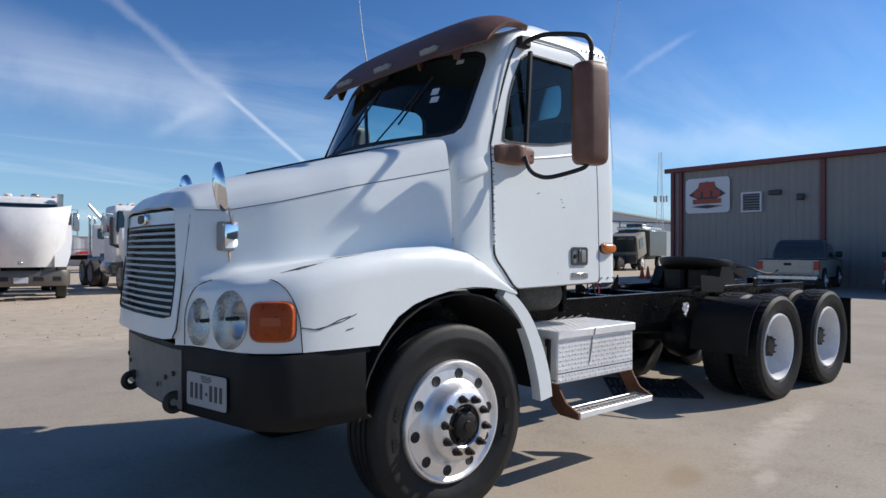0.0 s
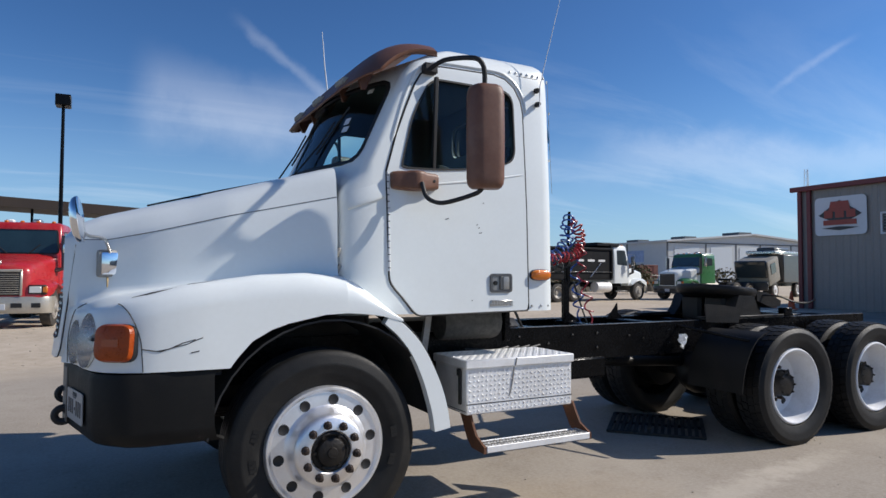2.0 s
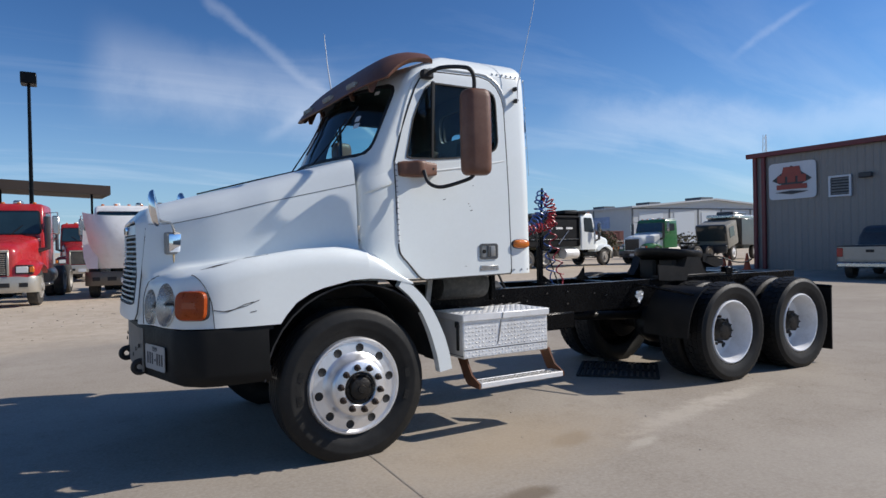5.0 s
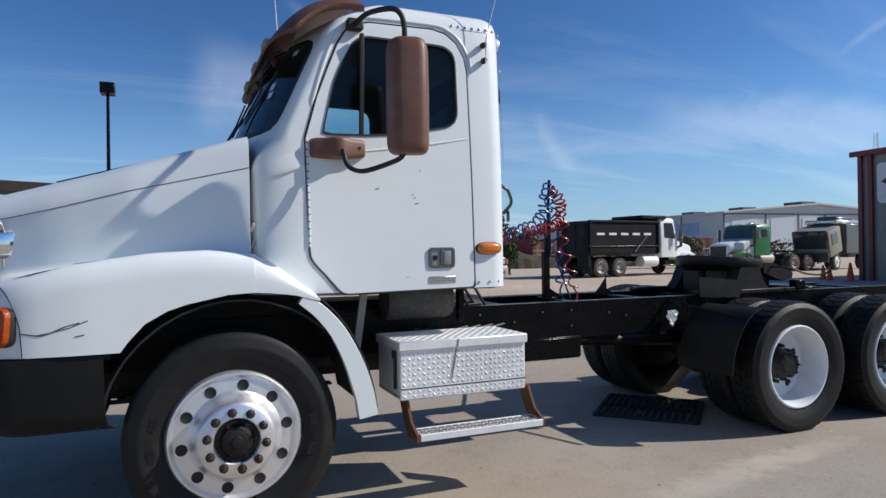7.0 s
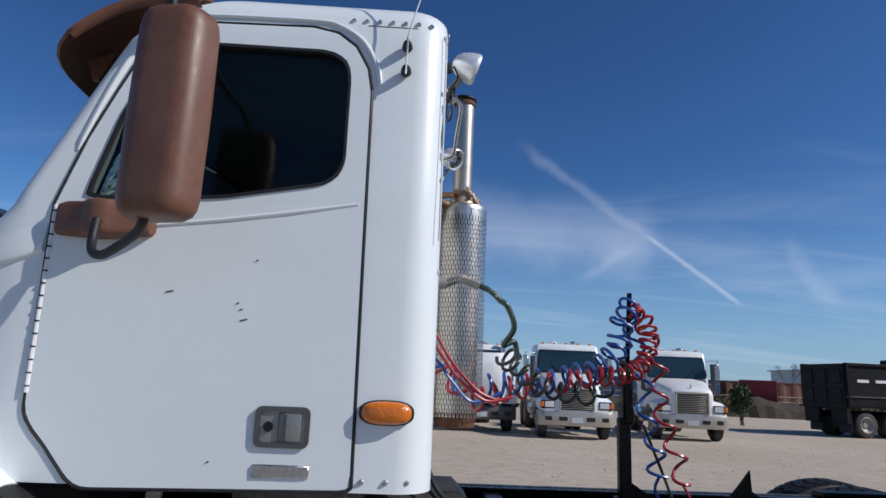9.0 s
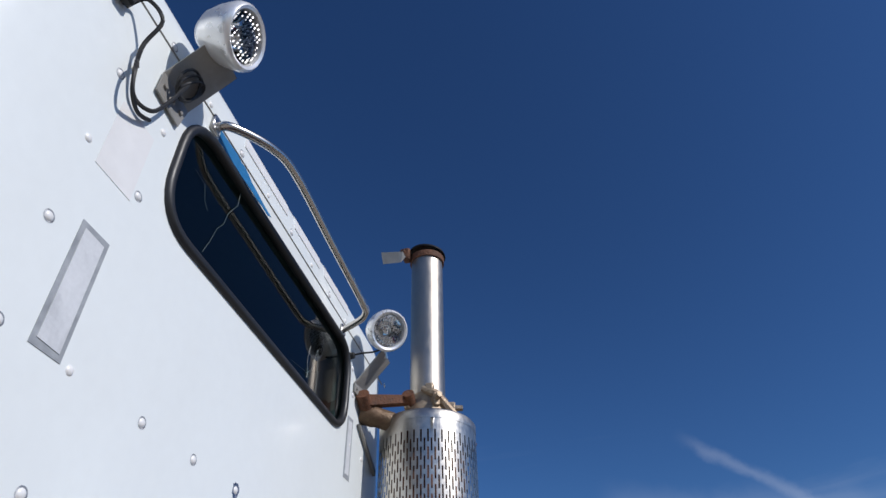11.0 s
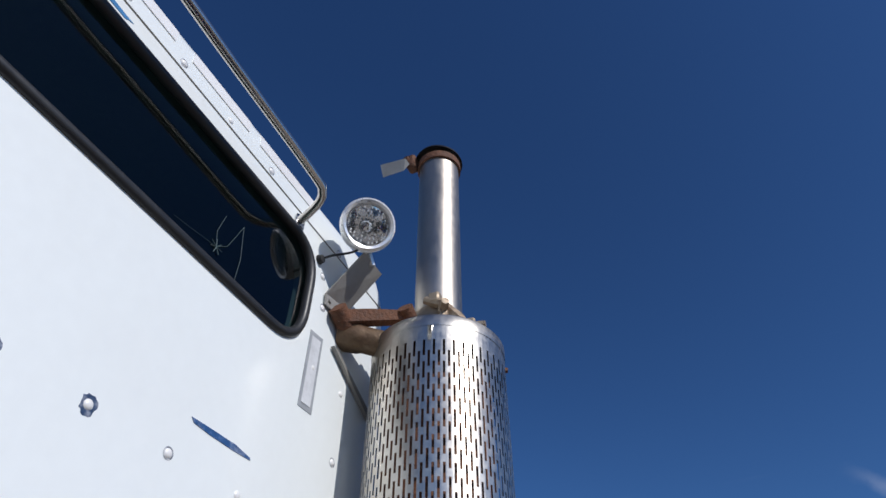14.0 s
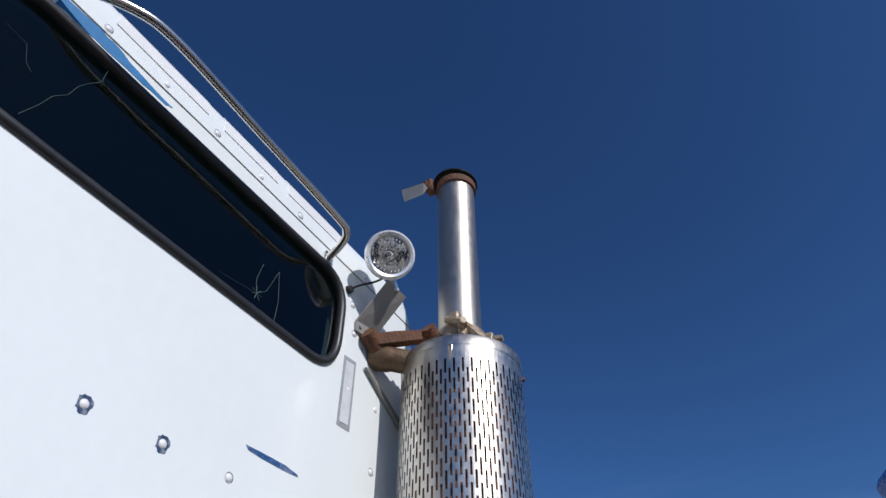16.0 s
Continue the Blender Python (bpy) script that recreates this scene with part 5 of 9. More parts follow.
# ---- tool box, step ----
def plate_texture(bm, o, u, v, nu, nv, n, r=0.010):
    """Raised lozenges of tread plate on the face at o spanned by u and v."""
    o, u, v, n = Vector(o), Vector(u), Vector(v), Vector(n).normalized()
    un, vn = u.normalized(), v.normalized()
    for i in range(nu):
        for j in range(nv):
            c = o + u * ((i + 0.5) / nu) + v * ((j + 0.5) / nv)
            d = (un + vn).normalized() if (i + j) % 2 else (un - vn).normalized()
            e = n.cross(d)
            q = [c + d * r, c + e * r * 0.3, c - d * r, c - e * r * 0.3]
            a = [bm.verts.new(p) for p in q]
            t = bm.verts.new(c + n * 0.0042)
            for k in range(4):
                bm.faces.new([a[k], a[(k + 1) % 4], t])


bm = bmesh.new()
box(bm, (0.925, -1.055, 0.580), (1.762, -0.62, 0.885), 0.008)
tool = part("tool_box", bm, PLATE, truck, "dented aluminium tread-plate tool box")
bm = bmesh.new()
box(bm, (0.915, -1.072, 0.872), (1.772, -0.60, 0.928), 0.006)
lid = part("tool_box_lid", bm, PLATE, tool, "tread-plate lid scuffed white")
bm = bmesh.new()
plate_texture(bm, (0.935, -1.056, 0.655), (0.82, 0, 0), (0, 0, 0.21), 26, 7, (0, -1, 0), 0.0145)
plate_texture(bm, (0.935, -1.056, 0.590), (0.82, 0, 0), (0, 0, 0.052), 26, 2, (0, -1, 0), 0.0135)
tagged(part("tread_lozenge", bm, PLATE, tool, smooth=False), kind="stuff")
bm = bmesh.new()
plate_texture(bm, (0.925, -1.065, 0.929), (0.84, 0, 0), (0, 0.45, 0), 30, 12, (0, 0, 1), 0.013)
tagged(part("tread_lozenge", bm, PLATE, lid, smooth=False), kind="stuff")
bm = bmesh.new()
box(bm, (0.925, -1.0575, 0.645), (1.762, -1.054, 0.650))
part("fold_line", bm, GREASE, tool)
bm = bmesh.new()
box(bm, (0.908, -1.00, 0.64), (0.926, -0.97, 0.86), 0.006)
box(bm, (0.902, -1.01, 0.82), (0.918, -0.96, 0.87), 0.006)
part("rubber_latch", bm, SEAL, tool)
bm = bmesh.new()
tube(bm, [(1.295, -1.074, 0.926), (1.285, -1.0735, 0.876)], 0.004, 5)
tube(bm, [(1.285, -1.056, 0.868), (1.272, -1.057, 0.78), (1.255, -1.056, 0.70), (1.240, -1.056, 0.665)], [0.004, 0.0055, 0.004, 0.001], 5)
part("dent", bm, GRAYMETAL, tool, "dented crease")
part("side_fold", box(bmesh.new(), (0.922, -1.05, 0.60), (0.9246, -0.64, 0.604)), GREASE, tool)
bm = bmesh.new()
STEPALU = material("worn_step_aluminium", (0.42, 0.41, 0.39), 0.5, 0.6, var=0.2, scale=12, dirt=(0.16, 0.14, 0.12), dirt_amt=0.5, dirt_scale=14)
# open grip tread: frame bars and cross strips
box(bm, (1.0, -1.185, 0.368), (1.812, -1.175, 0.408), 0.003)
box(bm, (1.0, -1.045, 0.368), (1.812, -1.035, 0.408), 0.003)
box(bm, (1.0, -1.18, 0.368), (1.008, -1.04, 0.408), 0.002)
box(bm, (1.804, -1.18, 0.368), (1.812, -1.04, 0.408), 0.002)
step = part("step", bm, PLATE, truck, "aluminium grip step on rusty brackets", smooth=False)
bm = bmesh.new()
nx, ny = 34, 5
for i in range(nx):
    for j in range(ny):
        x0, x1 = 1.008 + 0.796 * i / nx, 1.008 + 0.796 * (i + 1) / nx
        y0, y1 = -1.175 + 0.13 * j / ny, -1.175 + 0.13 * (j + 1) / ny
        m = 0.17
        o = [(x0, y0), (x1, y0), (x1, y1), (x0, y1)]
        if j in (1, 3):
            k = [(x0 + (x1 - x0) * a, y0 + (y1 - y0) * b) for a, b in ((m, m), (1 - m, m), (1 - m, 1 - m), (m, 1 - m))]
            loft(bm, [[(a, b, 0.398) for a, b in o], [(a, b, 0.408) for a, b in k], [(a, b, 0.396) for a, b in k]], cap=False)
        else:
            k = [(x0 + (x1 - x0) * a, y0 + (y1 - y0) * b) for a, b in ((0.12, 0.12), (0.88, 0.12), (0.88, 0.88), (0.12, 0.88))]
            loft(bm, [[(a, b, 0.398) for a, b in o], [(a, b, 0.405 if (i + j) % 2 else 0.399) for a, b in k]])
tagged(part("grip_tread", bm, STEPALU, step, smooth=False), kind="stuff")
for x in (0.985, 1.815):
    bm = bmesh.new()
    loft(bm, [[(x + o, y, z) for y, z in ((-0.86, 0.59), (-1.00, 0.585), (-1.03, 0.53), (-1.08, 0.455), (-1.185, 0.405), (-1.185, 0.365), (-1.03, 0.370), (-0.97, 0.42), (-0.92, 0.50))] for o in (-0.008, 0.008)])
    part("step_bracket", bm, RUST, step, "rust-brown step bracket", smooth=False)

# ---- mirrors ----
for sg in (-1, 1):
    bm = bmesh.new()
    body = rounded([(0.775, 1.315, 0), (0.812, 1.252, 0), (0.985, 1.300, 0), (1.014, 1.342, 0), (0.968, 1.436, 0), (0.80, 1.405, 0)], 0.062, 5)
    cx, cy = 0.89, 1.342
    rings = []
    for z, s in ((1.980, 0.45), (1.983, 0.74), (1.994, 0.89), (2.012, 0.97), (2.04, 1.01), (2.3, 1.03), (2.54, 1.01), (2.573, 0.96), (2.594, 0.87), (2.604, 0.72), (2.607, 0.45)):
        rings.append([(cx + (p.x - cx) * s, sg * (cy + (p.y - cy) * s), z) for p in body])
    loft(bm, rings)
    mir = part("mirror_housing", bm, BROWN, truck, "faded brown west-coast mirror housing", angle=60)
    bm = bmesh.new()
    tube(bm, smooth_path([(0.70, sg * 0.965, 2.785), (0.74, sg * 1.10, 2.81), (0.80, sg * 1.33, 2.765), (0.845, sg * 1.372, 2.73), (0.868, sg * 1.368, 2.66), (0.872, sg * 1.352, 2.56)], 6), 0.015, 10)
    tube(bm, smooth_path([(0.60, sg * 1.07, 2.035), (0.61, sg * 1.10, 1.955), (0.64, sg * 1.14, 1.915), (0.70, sg * 1.19, 1.905), (0.82, sg * 1.29, 1.945), (0.86, sg * 1.338, 1.975), (0.872, sg * 1.352, 2.03)], 6), 0.014, 10)
    tube(bm, [(0.872, sg * 1.352, 2.0), (0.872, sg * 1.352, 2.6)], 0.012, 8)
    part("mirror_arm", bm, SEAL, mir, "black tubular mirror arm")
    bm = bmesh.new()
    rings = []
    for x, o, z0, z1 in ((0.428, 0.020, 2.012, 2.092), (0.436, 0.052, 1.998, 2.102), (0.47, 0.066, 1.994, 2.108), (0.52, 0.070, 1.992, 2.110), (0.552, 0.098, 1.990, 2.112), (0.585, 0.112, 1.990, 2.112), (0.625, 0.100, 1.992, 2.112), (0.655, 0.078, 1.998, 2.108),
                          (0.72, 0.074, 2.004, 2.104), (0.742, 0.062, 2.008, 2.100), (0.750, 0.025, 2.02, 2.09)):
        q = rounded([(0.955, z0, 0), (0.955 + o, z0, 0), (0.955 + o, z1, 0), (0.955, z1, 0)], 0.022, 3)
        rings.append([(x, sg * p.x, p.y) for p in q])
    loft(bm, rings)
    base = part("mirror_base", bm, BROWN, mir, "brown plastic mirror base")
    bm = bmesh.new()
    lathe(bm, [(0.0, -sg * -0.002), (0.009, -sg * -0.002), (0.010, 0.0)], "y", (0.705, sg * 1.030, 2.055), 10)
    part("screw", bm, SEAL, base)
    bm = bmesh.new()
    box(bm, (0.655, min(sg * 0.93, sg * 0.985), 2.755), (0.755, max(sg * 0.93, sg * 0.985), 2.825), 0.012)
    part("upper_bracket", bm, SEAL, mir)

# ---- brown sun visor over the windshield ----
def visor_at(y, t, out=0.0):
    """A place on the visor: across, and from its root on the roof to its lip."""
    q = abs(y / 0.985)
    xr, zr = 0.80 - 0.03 * q, 3.060 - 0.045 * q ** 2 - 0.095 * q ** 8
    xl, zl = 0.215 + 0.14 * q ** 8.9, 2.680 + 0.05 * q ** 8.9
    return (xr + (xl - xr) * t - out * 0.5 * t, y * (0.945 + 0.055 * t), zr + (zl - zr) * t ** 2.6 + out)


rows = []
for i in range(33):
    y = -0.985 + 1.97 * i / 32
    q = abs(y / 0.985)
    rows.append([visor_at(y, k / 14) for k in range(15)])
bm = loft(bmesh.new(), rows, closed=False)
visor = part("sun_visor", solid(bm, 0.012), BROWN, truck, "faded brown exterior sun visor", angle=60)
for sg in (-1, 1):
    # closed cheek at each end, down to the roof's edge
    rings = []
    for k in range(15):
        t = k / 14
        x, y, z = visor_at(sg * 0.985, t)
        d = interp(t, [(0.0, 0.024), (0.3, 0.022), (0.6, 0.020), (0.85, 0.018), (1.0, 0.012)])
        rings.append([(x, y, z + 0.004), (x + 0.004, y - sg * 0.004, z - d * 0.5), (x + 0.012, y - sg * 0.020, z - d), (x + 0.012, y - sg * 0.034, z - d), (x + 0.004, y - sg * 0.018, z - d * 0.5), (x, y - sg * 0.016, z + 0.002)])
    part("visor_cheek", loft(bmesh.new(), rings), BROWN, visor, angle=60)
for y in (-0.72, -0.36, 0.0, 0.36, 0.72):
    q = abs(y / 0.985)
    bm = bmesh.new()
    x0, _, z0 = visor_at(y, 0.90)
    loft(bm, [[(x0 + 0.02, y + o, z0 - 0.02), (x0 + 0.05, y + o, z0 - 0.10), (x0 + 0.075, y + o, z0 - 0.10), (x0 + 0.13, y + o, z0 + 0.02)] for o in (-0.011, 0.011)])
    part("visor_bracket", bm, BROWN, visor, smooth=False)
PEELED = bpy.data.materials.new("pale_peeled_lens")
PEELED.use_nodes = True
pt = PEELED.node_tree
pn_ = pt.nodes.new("ShaderNodeTexNoise")
pn_.inputs["Scale"].default_value = 30
pr_ = pt.nodes.new("ShaderNodeMapRange")
pr_.inputs["To Min"].default_value, pr_.inputs["To Max"].default_value = 0.55, 0.95
ps_ = pt.nodes.new("ShaderNodeVectorMath")
ps_.operation = "SCALE"
ps_.inputs[0].default_value = (0.86, 0.83, 0.74)
ptr = pt.nodes.new("ShaderNodeBsdfTranslucent")
pmx = pt.nodes.new("ShaderNodeMixShader")
pmx.inputs[0].default_value = 0.6
pt.links.new(pn_.outputs["Fac"], pr_.inputs["Value"])
pt.links.new(pr_.outputs[0], ps_.inputs["Scale"])
pt.links.new(ps_.outputs[0], ptr.inputs[0])
pt.links.new(ps_.outputs[0], pt.nodes["Principled BSDF"].inputs["Base Color"])
pt.links.new(pt.nodes["Principled BSDF"].outputs[0], pmx.inputs[1])
pt.links.new(ptr.outputs[0], pmx.inputs[2])
pt.links.new(pmx.outputs[0], pt.nodes["Material Output"].inputs[0])
for y0, w_ in ((-0.64, 0.16), (-0.11, 0.18), (0.41, 0.19)):
    # clear lens blocks on the visor's brow, level on top
    bm = bmesh.new()
    rings = []
    for k in range(7):
        y = y0 + w_ * k / 6
        x1, y1, z1 = visor_at(y, 0.905, 0.003)
        x2, y2, z2 = visor_at(y, 0.955, 0.002)
        e = 0.006 * math.sin(k * 2.1)
        rings.append([(x1 + 0.01, y1, z1 - 0.004), (x2 - 0.012 + e, y2, z1 - 0.010 + e), (x2 - 0.010, y2, z2 + 0.004), (x2 + 0.012, y2, z2 - 0.004)])
    part("visor_lens", loft(bm, rings), PEELED, visor, "pale peeled visor lens", smooth=False)

# small chrome convex mirrors on stalks at the hood's nose
for sg in (-1, 1):
    c = Vector((-1.10, -0.655, 1.524) if sg < 0 else (-0.68, 0.63, 1.66))
    bm = bmesh.new()
    box(bm, (c.x - 0.055, c.y - 0.028, c.z - 0.075), (c.x + 0.055, c.y + 0.028, c.z + 0.075), 0.018, rot=Matrix.Rotation(radians(-16 * sg), 4, "Z"), seg=2)
    fm = part("hood_mirror_foot", bm, GRAYMETAL, truck, "small chrome convex mirror on the hood")
    bm = bmesh.new()
    box(bm, (c.x - 0.043, c.y - 0.036, c.z - 0.062), (c.x + 0.043, c.y + 0.036, c.z + 0.062), 0.012, rot=Matrix.Rotation(radians(-16 * sg), 4, "Z"), seg=2)
    part("foot_cover", bm, CHROME, fm, "bright chrome cover")
    bm = bmesh.new()
    tube(bm, smooth_path([(c.x + 0.01, c.y + sg * 0.03, c.z + 0.06), (c.x - 0.02, c.y + sg * 0.07, c.z + 0.13), (c.x - 0.09, c.y + sg * 0.18, c.z + 0.14), (c.x - 0.13, c.y + sg * 0.25, c.z + 0.17)], 5), 0.009, 8)
    part("mirror_stalk", bm, STEEL, fm)
    bm = bmesh.new()
    m = Matrix.Translation((c.x - 0.135, c.y + sg * 0.27, c.z + 0.215)) @ Matrix.Rotation(radians(-8), 4, "Y") @ Matrix.Rotation(radians(-90 + sg * 12), 4, "Z")
    t = bmesh.new()
    loft(t, [[(0.068 * s * math.cos(a), d, 0.118 * s * math.copysign(abs(math.sin(a)) ** 0.8, math.sin(a))) for a in (2 * math.pi * i / 28 for i in range(28))] for s, d in ((0.2, -0.036), (0.7, -0.028), (0.93, -0.015), (1.0, 0.0), (1.0, 0.010), (0.94, 0.012))])
    join(bm, t, m)
    part("mirror_cup", bm, CHROME, fm)


# ---- ground ----
def ground_material():
    """Pale concrete near the tractor, sandy packed lot beyond; stains and worn light patches."""
    m = bpy.data.materials.new("concrete_and_dirt")
    m.use_nodes = True
    nt = m.node_tree
    b = nt.nodes["Principled BSDF"]
    co = nt.nodes.new("ShaderNodeTexCoord")

    def noise_n(sc, det, rough=0.55, vec=None):
        n = nt.nodes.new("ShaderNodeTexNoise")
        n.inputs["Scale"].default_value, n.inputs["Detail"].default_value, n.inputs["Roughness"].default_value = sc, det, rough
        nt.links.new(vec or co.outputs["Object"], n.inputs["Vector"])
        return n.outputs["Fac"]

    def rng(v, a, b_, c=0.0, d=1.0):
        n = nt.nodes.new("ShaderNodeMapRange")
        for k, x in zip(("From Min", "From Max", "To Min", "To Max"), (a, b_, c, d)):
            n.inputs[k].default_value = x
        nt.links.new(v, n.inputs["Value"])
        return n.outputs[0]

    def mix(f, a, c):
        n = nt.nodes.new("ShaderNodeMix")
        n.data_type = "RGBA"
        if isinstance(f, float):
            n.inputs["Factor"].default_value = f
        else:
            nt.links.new(f, n.inputs["Factor"])
        for key, v in (("A", a), ("B", c)):
            if isinstance(v, tuple):
                n.inputs[key].default_value = (*v, 1)
            else:
                nt.links.new(v, n.inputs[key])
        return n.outputs["Result"]

    def math_n(op, a, c):
        n = nt.nodes.new("ShaderNodeMath")
        n.operation = op
        for i, v in enumerate((a, c)):
            if isinstance(v, float):
                n.inputs[i].default_value = v
            else:
                nt.links.new(v, n.inputs[i])
        return n.outputs[0]
    conc = mix(rng(noise_n(0.55, 6), 0.3, 0.7), (0.275, 0.235, 0.190), (0.365, 0.320, 0.264))
    conc = mix(rng(noise_n(1.7, 9, 0.75), 0.48, 0.72, 0, 0.75), conc, (0.235, 0.195, 0.152))
    conc = mix(rng(noise_n(38.0, 5, 0.7), 0.40, 0.68, 0, 0.55), conc, (0.45, 0.40, 0.335))
    conc = mix(rng(noise_n(9.0, 6, 0.75), 0.56, 0.70, 0, 0.42), conc, (0.20, 0.165, 0.13))
    conc = mix(rng(noise_n(140.0, 3, 0.6), 0.62, 0.72, 0, 0.5), conc, (0.17, 0.15, 0.13))
    dirt = mix(rng(noise_n(0.25, 7, 0.6), 0.3, 0.7), (0.45, 0.375, 0.285), (0.56, 0.48, 0.385))
    dirt = mix(rng(noise_n(3.0, 9, 0.8), 0.42, 0.68, 0, 0.75), dirt, (0.33, 0.262, 0.19))
    dirt = mix(rng(noise_n(22.0, 4, 0.7), 0.55, 0.72, 0, 0.5), dirt, (0.66, 0.59, 0.49))
    sep = nt.nodes.new("ShaderNodeSeparateXYZ")
    nt.links.new(co.outputs["Object"], sep.inputs[0])

    def patch(cx, cy, rx, ry, turn, colour, amount, rag=0.9, soft=0.35):
        """A stain or scuff with a ragged rim lying on the concrete."""
        nonlocal conc
        mp = nt.nodes.new("ShaderNodeMapping")
        mp.vector_type = "TEXTURE"
        mp.inputs["Location"].default_value = (cx, cy, 0)
        mp.inputs["Rotation"].default_value = (0, 0, radians(turn))
        mp.inputs["Scale"].default_value = (rx, ry, 1)
        nt.links.new(co.outputs["Object"], mp.inputs[0])
        ln = nt.nodes.new("ShaderNodeVectorMath")
        ln.operation = "LENGTH"
        nt.links.new(mp.outputs[0], ln.inputs[0])
        d = math_n("ADD", ln.outputs["Value"], math_n("MULTIPLY", math_n("SUBTRACT", stain_noise, 0.5), rag))
        conc = mix(rng(d, 1.0 + soft, 1.0 - soft, 0, amount), conc, colour)
    stain_noise = noise_n(7.0, 6, 0.65)
    patch(1.52, -1.60, 0.20, 0.11, 20, (0.20, 0.145, 0.09), 0.55)
    patch(0.61, -2.28, 0.18, 0.09, 0, (0.16, 0.12, 0.08), 0.75)
    patch(2.9, -1.55, 0.75, 0.12, 12, (0.54, 0.48, 0.40), 0.42, 3.2, 0.5)
    patch(3.7, -1.42, 0.60, 0.10, 8, (0.54, 0.48, 0.40), 0.40, 3.0, 0.5)
    patch(1.9, -1.95, 0.18, 0.06, 14, (0.56, 0.51, 0.43), 0.45, 1.4)
    patch(1.1, -1.45, 0.9, 0.45, 10, (0.44, 0.34, 0.225), 0.5, 1.0, 0.7)
    patch(-1.3, -3.4, 1.3, 0.5, 5, (0.30, 0.255, 0.20), 0.4, 1.2, 0.7)
    patch(3.6, -3.2, 1.5, 0.5, -8, (0.46, 0.42, 0.36), 0.4, 1.2, 0.7)
    patch(0.2, -2.75, 0.10, 0.035, -10, (0.17, 0.14, 0.11), 0.6)
    patch(5.8, -2.2, 1.4, 0.16, 6, (0.24, 0.205, 0.165), 0.35, 1.3, 0.6)
    edge = math_n("ADD", sep.outputs["Y"], math_n("MULTIPLY", math_n("SUBTRACT", noise_n(0.6, 5), 0.5), 3.0))
    edge = math_n("SUBTRACT", edge, math_n("MULTIPLY", sep.outputs["X"], 0.12))
    f = rng(edge, 6.0, 7.6)
    nt.links.new(mix(f, conc, dirt), b.inputs["Base Color"])
    b.inputs["Roughness"].default_value = 0.88
    b.inputs["Specular IOR Level"].default_value = 0.25
    bp = nt.nodes.new("ShaderNodeBump")
    bp.inputs["Strength"].default_value = 0.35
    bp.inputs["Distance"].default_value = 0.02
    h = math_n("ADD", math_n("MULTIPLY", noise_n(60.0, 5, 0.7), 0.25), math_n("MULTIPLY", noise_n(4.0, 6, 0.65), math_n("ADD", math_n("MULTIPLY", f, 2.2), 0.1)))
    nt.links.new(h, bp.inputs["Height"])
    nt.links.new(bp.outputs[0], b.inputs["Normal"])
    return m


GROUND = ground_material()
bm = bmesh.new()
steps = [-2500, -600, -150, -50, -20, -10, -4, 0, 4, 10, 20, 40, 80, 200, 700, 2500]
grid = [[bm.verts.new((x, y, 0.0)) for x in steps] for y in steps]
for r in range(len(steps) - 1):
    for c in range(len(steps) - 1):
        bm.faces.new([grid[r][c], grid[r][c + 1], grid[r + 1][c + 1], grid[r + 1][c]])
ground = tagged(part("ground", bm, GROUND, None, smooth=False), "pale dusty concrete yard running into sandy dirt lot", "ground", kind="structure")

# ---- yard vehicles ----
DARKGLASS = material("dark_vehicle_glass", (0.035, 0.045, 0.05), 0.06, var=0.1, spec=0.8, rough_var=0.03)
REDPAINT = material("red_truck_paint", (0.42, 0.018, 0.022), 0.3, var=0.08, dirt=(0.30, 0.16, 0.12), dirt_amt=0.25, coat=0.4)
GREENPAINT = material("green_truck_paint", (0.035, 0.16, 0.055), 0.32, var=0.1, dirt=(0.16, 0.17, 0.11), dirt_amt=0.25, coat=0.3)
DUMPBLACK = material("black_dump_body", (0.008, 0.008, 0.009), 0.5, var=0.25, spec=0.2, dirt=(0.035, 0.03, 0.026), dirt_amt=0.35, dirt_scale=1.5)
TANPAINT = material("tan_vehicle_paint", (0.44, 0.39, 0.32), 0.35, var=0.06, dirt=(0.30, 0.25, 0.2), dirt_amt=0.3, coat=0.3)
DARKPAINT = material("dark_vehicle_paint", (0.04, 0.042, 0.048), 0.35, var=0.1, dirt=(0.13, 0.11, 0.09), dirt_amt=0.3, coat=0.3)
DULLCHROME = material("dull_chrome", (0.55, 0.54, 0.52), 0.28, 1.0, var=0.08, dirt=(0.3, 0.27, 0.23), dirt_amt=0.4, dirt_scale=3)
LAMPRED = material("red_lens", (0.38, 0.02, 0.015), 0.2, var=0.1)
WHITELENS = material("white_lens", (0.7, 0.7, 0.68), 0.15, var=0.1)
FARTYRE = material("dusty_tyre", (0.035, 0.033, 0.031), 0.8, var=0.25, dirt=(0.16, 0.13, 0.10), dirt_amt=0.45, dirt_scale=4)


DUSTYBUMPER = material("dusty_bumper_chrome", (0.50, 0.46, 0.39), 0.38, 0.55, var=0.2, scale=3, dirt=(0.30, 0.26, 0.20), dirt_amt=0.5, dirt_scale=3)
STAINBUMPER = material("tarnished_bumper", (0.15, 0.135, 0.115), 0.45, 0.5, var=0.25, scale=3, dirt=(0.10, 0.085, 0.07), dirt_amt=0.5, dirt_scale=3)
SIGNPALE = material("pale_plate", (0.55, 0.57, 0.60), 0.5, var=0.1)
TRUCKGLASS = material("dark_teal_glass", (0.018, 0.040, 0.050), 0.08, var=0.35, scale=1.4, spec=0.7, rough_var=0.03)
DUSTRIM = material("dusty_steel_rim", (0.36, 0.34, 0.31), 0.6, 0.3, var=0.2, dirt=(0.2, 0.17, 0.13), dirt_amt=0.5, dirt_scale=5)


